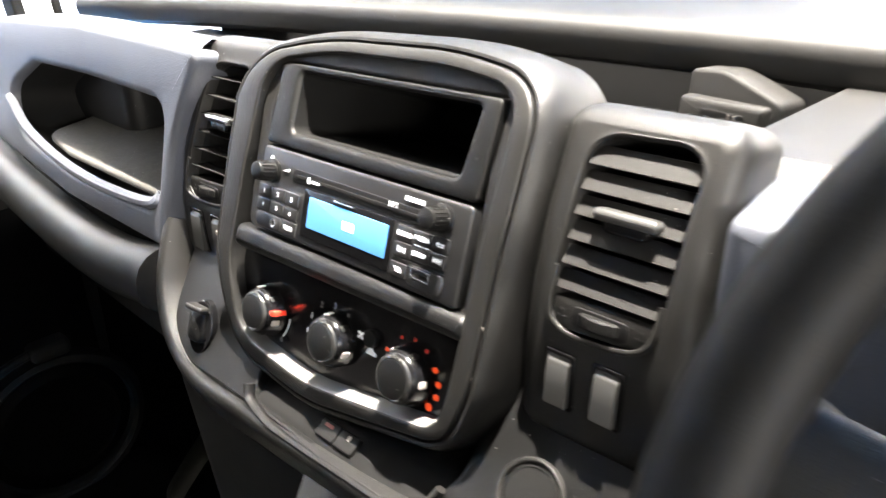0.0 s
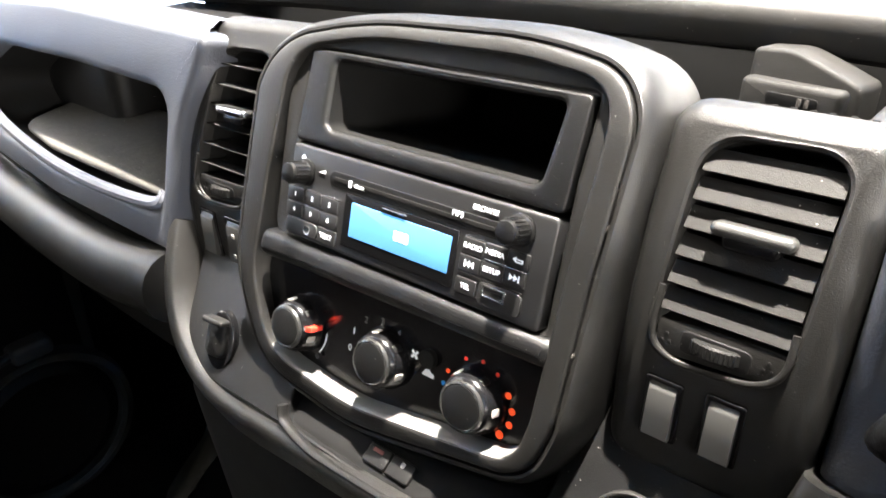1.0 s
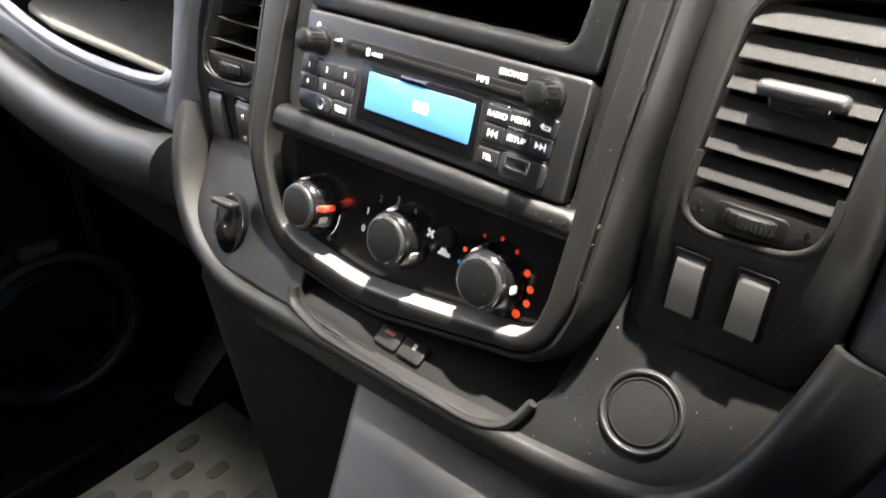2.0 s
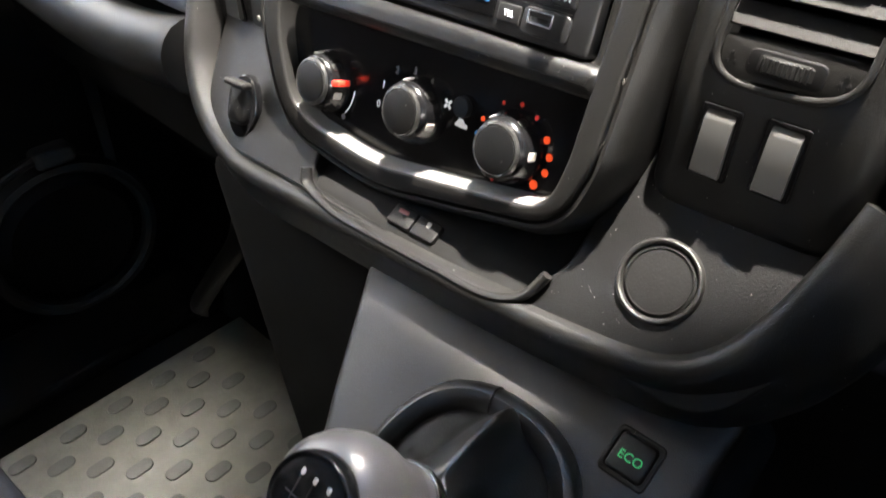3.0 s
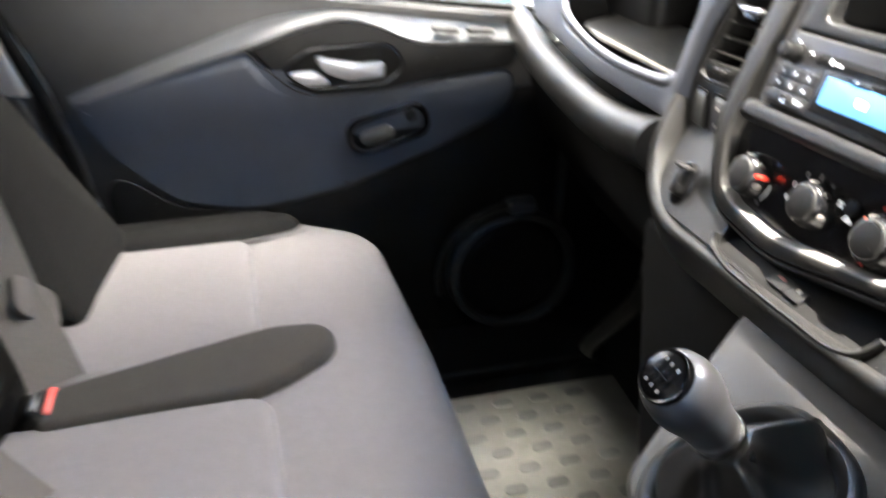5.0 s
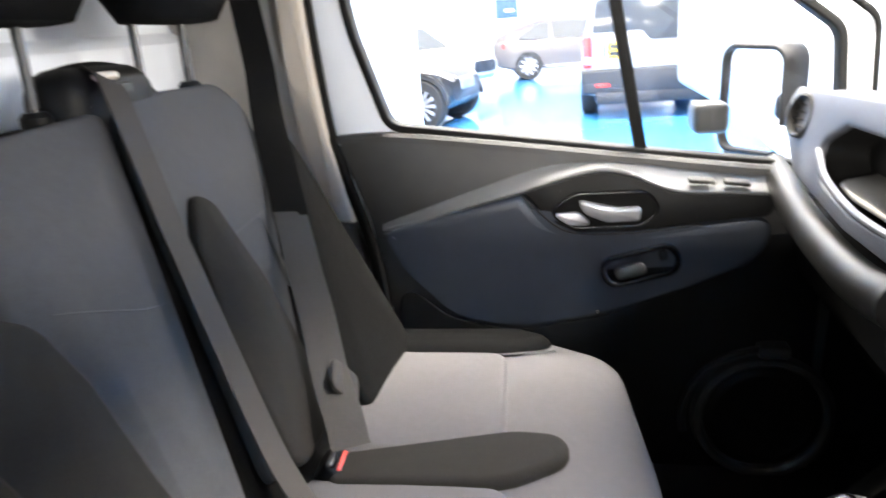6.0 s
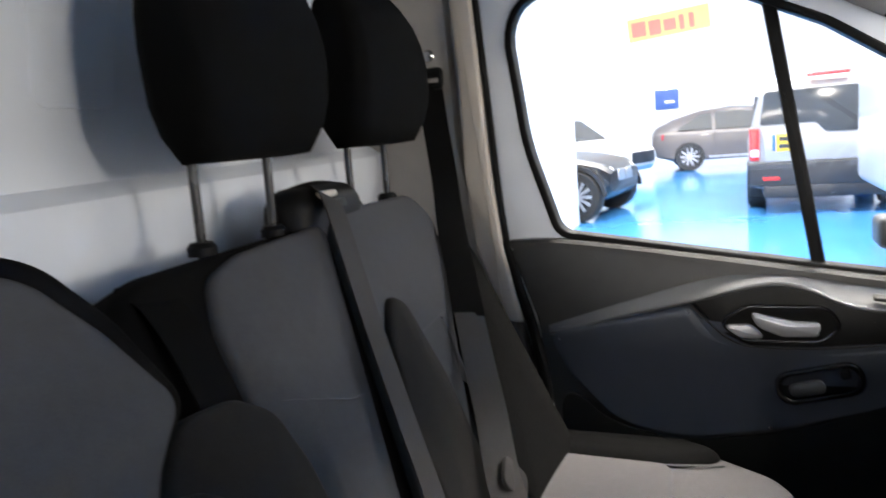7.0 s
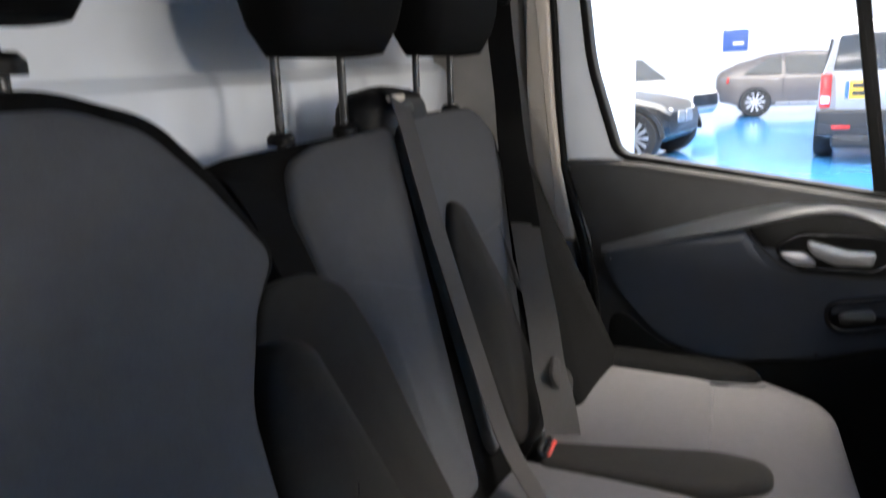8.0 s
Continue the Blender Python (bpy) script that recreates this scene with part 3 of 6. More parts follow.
CUPF = axes((0, -0.066, 1.02), (1, 0, 0), (0, 1, 1.27))
TRAY = arc_poly([(-0.080, -0.003, 0.010), (0.086, -0.005, 0.012), (0.106, 0.030, 0.02), (0.112, 0.098, 0.004), (-0.092, 0.098, 0.004)])
part("lower_panel", ring_plate(arc_poly([(-0.205, -0.008, 0.05), (0.195, -0.008, 0.03), (0.216, 0.03, 0.02), (0.222, 0.10, 0.01), (-0.236, 0.11, 0.01)]), TRAY, -0.05, -0.002, 0.002, 0.002, CUPF), M_DARK, dash, "dark panel inside the trim ring")
inner = smooth_path([(-0.082, -0.064, 1.028), (-0.077, -0.068, 1.019), (-0.055, -0.071, 1.014), (-0.032, -0.0715, 1.0125), (0.04, -0.070, 1.0145), (0.075, -0.069, 1.0165), (0.092, -0.064, 1.023), (0.100, -0.055, 1.036)], 5)
part("tray_lip", sweep(inner, [(0.0028 * math.cos(a), 0.0045 * math.sin(a)) for a in [2 * math.pi * k / 12 for k in range(12)]], up=RING_N), M_GREY, dash)
sunk = lambda v: -0.006 - 0.45 * max(0.0, v)
# Shade under the stack is painted into the tray floor.
part("tray_floor", loft([[(x, y, -0.004) for x, y in TRAY], [(x, y, sunk(y)) for x, y in inset(TRAY, 0.001)], [(x * 0.5, y, sunk(y)) for x, y in inset(TRAY, 0.004)]], CUPF, cap0=False), M_VOID, dash, "tray floor with its shade painted black")
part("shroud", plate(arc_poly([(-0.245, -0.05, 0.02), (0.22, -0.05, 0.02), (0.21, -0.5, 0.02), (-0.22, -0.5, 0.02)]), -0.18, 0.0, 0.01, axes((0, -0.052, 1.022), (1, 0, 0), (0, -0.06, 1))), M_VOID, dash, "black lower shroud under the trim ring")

# lock and hazard keys in the tray
def rocker(name, m, w, h, mat, label, lean=0.35, deep=0.006):
    t = thing(name, m.translation, label, "switch", "dash switches")
    part("housing", ring_plate(rrect(0, 0, w + 0.005, h + 0.005, 0.0015), rrect(0, 0, w, h, 0.001), -0.004, 0.0008, 0.0006, 0.0004, m), M_GLOSS, t)
    k = deep
    sec = [(-h / 2, -0.003), (-h / 2, k * 0.55), (-h * 0.47, k * 0.75), (-h * 0.10, k * 0.62), (h * 0.36, k * 0.38), (h * 0.40, k * 0.28), (h / 2, -0.0012), (h / 2, -0.003)]
    part("rocker", loft([[(x, a, b) for a, b in sec] for x in (-w / 2, -w / 2 + 0.0006, w / 2 - 0.0006, w / 2)], m), mat, t)
    return t


LOCK = CUPF @ Matrix.Translation((0, 0, -0.006)) @ Matrix.Rotation(-math.atan(0.45), 4, "X")
for k, x in enumerate((-0.0035, 0.0155)):
    t = thing("lock_key", (LOCK @ Vector((x, 0.012, 0.0))), "flat black locking key in the lower tray", "switch", "tray keys")
    part("key", plate(rect(x - 0.009, x + 0.009, 0.002, 0.015, 0.002), 0.0, 0.003, 0.001, LOCK), M_BLACK, t)
    part("mark", plate(rect(x - 0.005, x + 0.003, 0.0100, 0.0125, 0.0006) if k == 0 else rect(x - 0.0012, x + 0.0016, 0.0095, 0.0130, 0.0006), 0.003, 0.0032, 0.0001, LOCK), M_DIMRED if k == 0 else M_CREAM, t, "red mark" if k == 0 else "white padlock mark")

# round blanking cap and its rim
cap = thing("blanking_cap", CUPF @ Vector((0.153, 0.037, 0)), "round dark rubber cap with a shiny rim", "cap")
CAPM = CUPF @ Matrix.Translation((0.1505, 0.0415, -0.002))
part("rim", lathe([(0.0172, -0.002), (0.0174, 0.0012), (0.0180, 0.0026), (0.0190, 0.0032), (0.0198, 0.0029), (0.0204, 0.0018), (0.0208, -0.002)], CAPM, 48), M_GREY, cap)
part("disc", lathe([(0.0171, -0.001), (0.0170, 0.0008), (0.0160, 0.0013), (0.0157, 0.0020), (0.0154, 0.0020), (0.0151, 0.0013), (0.0, 0.0016)], CAPM, 48), M_RUBBER, cap)
# socket flap on the passenger side of the stack
sk = thing("power_socket", (-0.165, -0.05, 1.05), "black hinged power socket flap in the trim", "socket")
SKM = axes((-0.162, -0.054, 1.040), (1, 0.1, 0), (0, 0.4, 1))
part("surround", lathe([(0.0, -0.004), (0.0225, -0.004), (0.0225, 0.001), (0.0215, 0.0018), (0.0, 0.0018)], SKM @ Matrix.Diagonal((0.62, 1, 1, 1)), 36), M_GLOSS, sk)
part("flap", plate(arc_poly([(-0.0095, -0.012, 0.006), (0.0095, -0.012, 0.006), (0.0095, 0.016, 0.005), (-0.0095, 0.016, 0.005)]), 0.001, 0.008, 0.004, SKM, dome=0.002), M_DARK, sk)
part("thumb_tab", plate(rect(-0.0105, 0.0105, 0.014, 0.0185, 0.002), 0.004, 0.0125, 0.0018, SKM), M_GREY, sk)


# ---------------------------------------------------------------- vents
def vent(m, op, pan, clip, label, wall_label, nslat=6, flat=True):
    """Panel with a vent in it: rolled panel, raised rim, slats, an adjuster and a thumb wheel."""
    t = thing("air_vent", m @ Vector((op[0][0], op[0][1], 0)), label, "air vent", "dash air vents")
    (lu0, v0), (ru0, _), (ru1, v1), (lu1, _) = op
    left = lambda v: lu0 + (lu1 - lu0) * (v - v0) / (v1 - v0)
    right = lambda v: ru0 + (ru1 - ru0) * (v - v0) / (v1 - v0)
    put = lambda name, bm, mat, parent=t, text="": part(name, bent(bm, m, panel_bend), mat, parent, text)
    hole = split(arc_poly([(*op[0], 0.016), (*op[1], 0.016), (*op[2], 0.013), (*op[3], 0.015)], 7), 4)
    out = split(arc_poly([(*pan[0], 0.006), (*pan[1], 0.006), (*pan[2], 0.004), (*pan[3], 0.004)], 7), 4)
    near = inset(hole, -0.0022)
    loops = [[(u, v, -0.030) for u, v in hole], [(u, v, -0.003) for u, v in hole], [(u, v, -0.0008) for u, v in inset(hole, -0.0007)], [(u, v, 0.0) for u, v in near]]
    for k in (0.15, 0.35, 0.55, 0.75, 0.9):
        loops.append([(a[0] + (b[0] - a[0]) * k, a[1] + (b[1] - a[1]) * k, -0.0003) for a, b in zip(near, out)])
    for d, w in ((0.0, -0.0004), (0.0035, -0.0012), (0.0065, -0.0036), (0.0088, -0.0075), (0.0100, -0.013), (0.0106, -0.022), (0.0108, -0.045)):
        loops.append([(u, v, w) for u, v in inset(out, -d)])
    put("housing", loft(loops, m, cap0=False, cap1=False), M_GREY, t, wall_label)
    vb = v0 + 0.021
    lip = [(left(v) + 0.0005, v, 0.0006) for v in (vb + 0.012, vb, v0 + 0.014)] + [(left(v0) + 0.0035, v0 + 0.005, 0.0006), (left(v0) + 0.013, v0 + 0.0003, 0.0006), ((lu0 + ru0) / 2, v0 + 0.0004, 0.0006), (right(v0) - 0.013, v0 + 0.0022, 0.0006), (right(v0) - 0.004, v0 + 0.007, 0.0006), (right(vb) - 0.0005, v0 + 0.015, 0.0006), (right(vb) - 0.0003, vb + 0.008, 0.0)]
    put("rim", sweep([m @ p for p in smooth_path(lip, 5)], [(0.0016 * math.cos(a), 0.0012 * math.sin(a)) for a in [2 * math.pi * k / 10 for k in range(10)]], up=m.to_3x3() @ Vector((0, 0, 1))), M_GREY)
    # Depth shade inside the duct is painted by the near-black.
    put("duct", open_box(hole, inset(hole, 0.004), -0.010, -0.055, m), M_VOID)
    step = (v1 - 0.004 - vb) / nslat
    for k in range(nslat):
        v = vb + step * (k + 0.5)
        if flat:
            sec = [(v - 0.0058, -0.0022), (v - 0.0052, -0.0012), (v + 0.0040, -0.0060), (v + 0.0042, -0.0072), (v - 0.0050, -0.0034)]
        else:
            sec = [(v - 0.0016, -0.0030), (v - 0.0006, -0.0016), (v + 0.0010, -0.0150), (v + 0.0004, -0.0160), (v - 0.0012, -0.0060)]
        put("slat", loft([[(u, a, b) for a, b in sec] for u in (left(v) + 0.0008, (left(v) + right(v)) / 2, right(v) - 0.0008)], m), M_SLAT)
    cv = vb + step * 3.35
    cu = (left(cv) + right(cv)) / 2 + 0.001
    put("adjuster", plate(rrect(cu, cv, 0.0335, 0.0062, 0.003), -0.010, 0.004, 0.0028, m), clip, t, "polished vent adjuster")
    put("adjuster_root", plate(rrect(cu, cv - 0.003, 0.024, 0.011, 0.004), -0.014, 0.0002, 0.002, m), M_GLOSS)
    put("lower_plate", plate(arc_poly([(left(v0) + 0.002, v0 + 0.001, 0.014), (right(v0) - 0.002, v0 + 0.004, 0.014), (right(vb) - 0.0015, vb - 0.001, 0.002), (left(vb) + 0.0015, vb - 0.003, 0.002)]), -0.02, -0.002, 0.001, m), M_SLAT)
    cu = (left(v0) + right(v0)) / 2
    put("wheel_well", plate(rrect(cu, v0 + 0.0100, 0.030, 0.0105, 0.003), -0.004, -0.0014, 0.0006, m), M_BLACK)
    put("thumb_wheel", lathe([(0.0, -0.0034), (0.0115, -0.0034), (0.0128, -0.0024), (0.0128, 0.0024), (0.0115, 0.0034), (0.0, 0.0034)], m @ Matrix.Translation((cu, v0 + 0.0100, -0.0085)) @ Matrix.Rotation(radians(90), 4, "X"), 30), M_RUBBER, t, "ribbed black thumb wheel")
    for k in range(11):
        put("wheel_rib", plate(rrect(cu - 0.009 + 0.0018 * k, v0 + 0.0100, 0.0007, 0.0058, 0.0003, 2), 0.0, 0.0046 - 0.00003 * (k - 5) ** 2 * 3, 0.0002, m), M_DARK)
    for side in (-1, 1):
        for a in range(3):
            put("mark", plate(rrect(cu + side * 0.0215 + 0.0017 * (a - 1), v0 + 0.0105 + 0.0017 * ((a % 2) * 2 - 1) + side * 0.0012, 0.0017, 0.0017, 0.0007), -0.003, -0.0017, 0.0001, m), M_BLACK)
    return t


def on_panel(m, u, v):
    """Frame on the face of a vent panel, looking along its normal."""
    slope = (panel_bend(v + 0.001) - panel_bend(v - 0.001)) / 0.002
    return m @ Matrix.Translation((u, v, panel_bend(v))) @ Matrix.Rotation(math.atan(slope), 4, "X")


VR = STK @ Matrix.Translation((0, 0, -0.012))
VL = STK @ Matrix.Translation((0, 0, -0.015))
vent(VR, ((0.1395, -0.003), (0.1970, -0.001), (0.1990, 0.0965), (0.1435, 0.0950)), ((0.1335, -0.061), (0.2035, -0.058), (0.2045, 0.1005), (0.1335, 0.1005)), M_ROCKER, "grey slatted air vent with a dark adjuster", "dark grey vent panel with rolled top")
vent(VL, ((-0.2250, -0.018), (-0.1600, -0.016), (-0.1450, 0.0945), (-0.2020, 0.0930)), ((-0.2400, -0.075), (-0.1400, -0.078), (-0.1300, 0.1085), (-0.2120, 0.1070)), M_CHROME, "grey slatted air vent beside the passenger fascia", "dark grey vent panel beside the stack", flat=False)
for k in range(7):
    part("ledge_slot", plate(rrect(0.150 + 0.0078 * k, 0.0, 0.0030, 0.0012, 0.0005), 0.0, 0.0006, 0.0002, axes(VR @ Vector((0, 0.1112, -0.034)), (1, 0, 0), (0, 1, 0.03))), M_VOID, dash)
for u, v in ((0.1512, -0.0290), (0.1782, -0.0275)):
    rocker("rocker_switch", on_panel(VR, u, v), 0.0125, 0.0285, M_ROCKER, "blank grey rocker switch under the air vent")
for u, v in ((-0.2115, -0.0450), (-0.1785, -0.0440)):
    m = on_panel(VL, u, v)
    t = rocker("rocker_switch", m, 0.0150, 0.034, M_ROCKER, "slim grey rocker switch beside the stack")
    if u > -0.2:
        for a in (-0.010, 0.006):
            part("mark", plate(rrect(0, a, 0.0035, 0.0035, 0.001), 0.002, 0.0047 if a < 0 else 0.0033, 0.0001, m), M_PILLAR, t)

# round end vent at the passenger end of the dash
ev = thing("round_air_vent", (-0.715, 0.0, 1.19), "round black air vent at the dash end", "air vent")
EVM = axes((-0.722, -0.012, 1.197), (1, 0.25, 0), (0, 0.25, 1))
part("rim", lathe([(0.030, -0.03), (0.030, 0.008), (0.033, 0.011), (0.037, 0.009), (0.038, -0.03)], EVM, 32), M_GREY, ev)
part("core", lathe([(0.0, -0.02), (0.030, -0.02), (0.030, -0.012), (0.0, -0.012)], EVM, 32), M_VOID, ev)
for k in range(4):
    h = -0.018 + 0.012 * k
    wd = math.sqrt(0.029 ** 2 - h * h)
    part("slat", plate(rect(-wd, wd, h - 0.002, h + 0.002, 0.001), -0.01, 0.002, 0.001, EVM), M_GREY, ev)

# ---------------------------------------------------------------- radio
rad = thing("car_radio", STK @ Vector((0, 0.016, 0)), "black single-slot car radio with a lit blue display", "car radio")
M_LCD = glow("blue_display", (0.055, 0.20, 0.46), 0.62)
M_INK = glow("white_legend", (0.75, 0.78, 0.80), 0.35)
M_DIGIT = glow("lit_digits", (0.85, 0.95, 1.0), 1.3)
M_FACE = material("radio_face_plastic", (0.011, 0.011, 0.0115), 0.36, var=0.2, scale=60, bump=0.15, bump_scale=1500.0)
face = part("faceplate", plate(rect(-0.0972, 0.0912, -0.0108, 0.0465, 0.003), -0.06, -0.002, 0.0018, STK), M_FACE, rad)
part("slot_rebate", plate(rect(-0.062, 0.064, 0.0275, 0.0365, 0.004), -0.003, -0.0014, 0.0004, STK), M_BLACK, rad)
part("disc_slot", plate(rect(-0.058, 0.060, 0.0308, 0.0334, 0.0012), -0.003, -0.0009, 0.0003, STK), M_VOID, rad)
part("display_frame", plate(rect(-0.0470, 0.0370, -0.0050, 0.0262, 0.001), -0.003, -0.0012, 0.0004, STK), M_GLOSS, rad)
lcd = part("display", plate(rect(-0.0408, 0.0332, 0.0018, 0.0220, 0.0006), -0.003, -0.0008, 0.0002, STK), M_LCD, rad, "lit blue display")
for k in range(3):
    part("digit", plate(rect(-0.0060 + 0.0037 * k, -0.0030 + 0.0037 * k, 0.0092, 0.0147, 0.0008), -0.0008, -0.0006, 0.0001, STK), M_DIGIT, lcd, "lit digit bar")
part("eject_key", plate(rect(-0.017, 0.001, 0.0240, 0.0252, 0.0005), -0.003, 0.0, 0.0005, STK), M_CHROME, rad)
for u, v, r in ((-0.0835, 0.0305, 0.0066), (0.0720, 0.0360, 0.0066)):
    kn = part("knob", lathe([(r * 1.25, -0.002), (r * 1.25, -0.0008), (r * 1.02, 0.0), (r, 0.002), (r * 0.94, 0.0105), (r * 0.85, 0.0125), (r * 0.6, 0.0132), (0, 0.0132)], STK @ Matrix.Translation((u, v, 0)), 36), M_DARK, rad, "ridged black rotary knob")
    for a in range(18):
        g = 2 * math.pi * a / 18
        part("ridge", plate(rrect(u + r * 0.99 * math.cos(g), v + r * 0.99 * math.sin(g), 0.0007, 0.0007, 0.0003, 2), 0.001, 0.0105, 0.0002, STK), M_DARK, kn)


def key(u0, u1, v0, v1, body="", size=0.0038, r=0.0008):
    k = part("button", plate(rect(u0, u1, v0, v1, r), -0.003, -0.0006, 0.0005, STK), M_FACE, rad)
    if body:
        writing("legend", body, size, STK @ Matrix.Translation(((u0 + u1) / 2, (v0 + v1) / 2, -0.0004)), M_INK, k)
    return k


for k in range(6):
    u = -0.0893 + 0.0153 * (k % 3)
    v = 0.0157 if k < 3 else 0.0062
    key(u - 0.0073, u + 0.0073, v - 0.0043, v + 0.0043, str(k + 1), 0.0042)
    part("key_rule", plate(rect(u - 0.0072, u + 0.0072, v + 0.0046, v + 0.0050, 0.0001, 1), -0.003, -0.0008, 0.0001, STK), M_CHROME if k == 2 else M_GREY, rad)
key(-0.0962, -0.0672, -0.0086, 0.0010, r=0.004)
part("aux_socket", lathe([(0.0018, -0.003), (0.0018, 0.0), (0.003, 0.0002), (0.003, -0.003)], STK @ Matrix.Translation((-0.0755, -0.0042, 0)), 20), M_CHROME, rad)
key(-0.0665, -0.0510, -0.0086, 0.0010, "TEXT", 0.0044)
for u, v, w, body in ((0.0472, 0.0204, 0.0132, "RADIO"), (0.0607, 0.0210, 0.0132, "MEDIA"), (0.0741, 0.0216, 0.0125, ""), (0.0466, 0.0112, 0.0132, ""), (0.0604, 0.0118, 0.0132, "SETUP"), (0.0737, 0.0124, 0.0125, ""), (0.0462, -0.0008, 0.0132, "TEL")):
    k = key(u - w / 2, u + w / 2, v - 0.0041, v + 0.0041, body, 0.0038)
    if body == "" and v > 0.02:
        part("arrow", plate([(u - 0.003, v), (u - 0.001, v + 0.0016), (u - 0.001, v + 0.0006), (u + 0.003, v + 0.0006), (u + 0.003, v - 0.0014), (u - 0.0015, v - 0.0014), (u - 0.0015, v - 0.0007), (u + 0.0022, v - 0.0007), (u + 0.0022, v), (u - 0.001, v), (u - 0.001, v - 0.0012)], -0.0008, -0.0004, 0, STK), M_INK, k)
    elif body == "":
        s = -1 if u < 0.055 else 1
        for q in (0, 1):
            o = u + s * (-0.0028 + 0.0026 * q)
            part("arrow", plate([(o, v - 0.0018), (o + s * 0.0024, v), (o, v + 0.0018)], -0.0008, -0.0004, 0, STK), M_INK, k)
        part("arrow", plate(rect(u + s * 0.0027 - 0.0004, u + s * 0.0027 + 0.0004, v - 0.0018, v + 0.0018, 0.0001, 1), -0.0008, -0.0004, 0, STK), M_INK, k)
part("key_rule", plate(rect(0.0415, 0.0530, 0.0249, 0.0253, 0.0001, 1), -0.003, -0.0008, 0.0001, STK), M_CHROME, rad)
part("key_rule", plate(rect(0.0550, 0.0790, 0.0162, 0.0170, 0.0002, 1), -0.003, -0.0004, 0.0002, STK), M_CHROME, rad)
part("key_rule", plate(rect(0.0405, 0.0790, 0.0056, 0.0060, 0.0001, 1), -0.003, -0.0008, 0.0001, STK), M_GREY, rad)
key(0.0540, 0.0800, -0.0072, 0.0050, r=0.003)
usb = part("usb_port", ring_plate(rect(0.0570, 0.0708, -0.0024, 0.0040, 0.0006, 2), rect(0.0580, 0.0698, -0.0015, 0.0031, 0.0004, 2), -0.006, 0.0002, 0.0002, 0.0002, STK), M_CHROME, rad, "metal usb port")
part("tongue", plate(rect(0.0592, 0.0686, -0.0008, 0.0012, 0.0002, 1), -0.004, -0.0003, 0, STK), M_BLACK, usb)
writing("legend", "BROWSE", 0.0040, STK @ Matrix.Translation((0.0505, 0.0405, -0.0012)), M_INK, rad)
writing("legend", "MP3", 0.0042, STK @ Matrix.Translation((0.0345, 0.0345, -0.0006)), M_INK, rad)
part("emblem", plate(rrect(-0.0440, 0.0318, 0.0026, 0.0042, 0.0012), -0.0014, -0.0006, 0.0001, STK), M_INK, rad)
part("emblem", plate(rrect(-0.0370, 0.0315, 0.0078, 0.0017, 0.0004), -0.0014, -0.0006, 0.0001, STK), M_INK, rad)
part("emblem", plate([(-0.0720, 0.0330), (-0.0662, 0.0330), (-0.0662, 0.0350)], -0.0018, -0.0012, 0, STK), M_INK, rad)
part("emblem", lathe([(0.0012, 0.0), (0.0012, 0.0003), (0.0017, 0.0003), (0.0017, 0.0)], STK @ Matrix.Translation((-0.0865, 0.0388, -0.0018)), 14), M_INK, rad)

# ---------------------------------------------------------------- heater panel
heat = thing("heater_panel", STK @ Vector((0, -0.06, -0.02)), "gloss black heater panel with three rotary knobs", "heater controls")
HB = -0.0125
DEEP = lambda v: HB + stack_bend(v)
HREC = split(arc_poly([(-0.126, -0.026, 0.02), (0.097, -0.020, 0.02), (0.097, -0.062, 0.04), (0.090, -0.084, 0.022), (-0.03, -0.1060, 0.12), (-0.107, -0.0985, 0.030)], 8), 3)
part("panel", bent(plate(inset(HREC, -0.002), -0.04, HB, 0.0, STK), STK, stack_bend), M_GLOSS, heat)
# floor of the recess, paler than its plastic to stand for light from above
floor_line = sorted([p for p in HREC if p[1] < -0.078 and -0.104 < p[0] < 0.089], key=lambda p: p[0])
part("recess_lip", bent(loft([[(x, y + h, w) for x, y in floor_line] for w, h in ((HB - 0.001, 0.0042), (-0.004, 0.0020), (-0.0016, 0.0012), (-0.0004, 0.0002), (-0.0004, -0.0015))], STK, closed=False), STK, stack_bend), M_LITLIP, heat, "lip under the knobs, paled to look lit")
M_BLUEINK = glow("blue_legend", (0.02, 0.22, 0.55), 0.35)
M_REDINK = glow("red_legend", (0.85, 0.08, 0.02), 0.7)
M_DIMINK = material("dim_grey_legend", (0.10, 0.10, 0.10), 0.5)
KNOBS = ((-0.0850, -0.0715), (-0.0090, -0.0658), (0.0575, -0.0640))
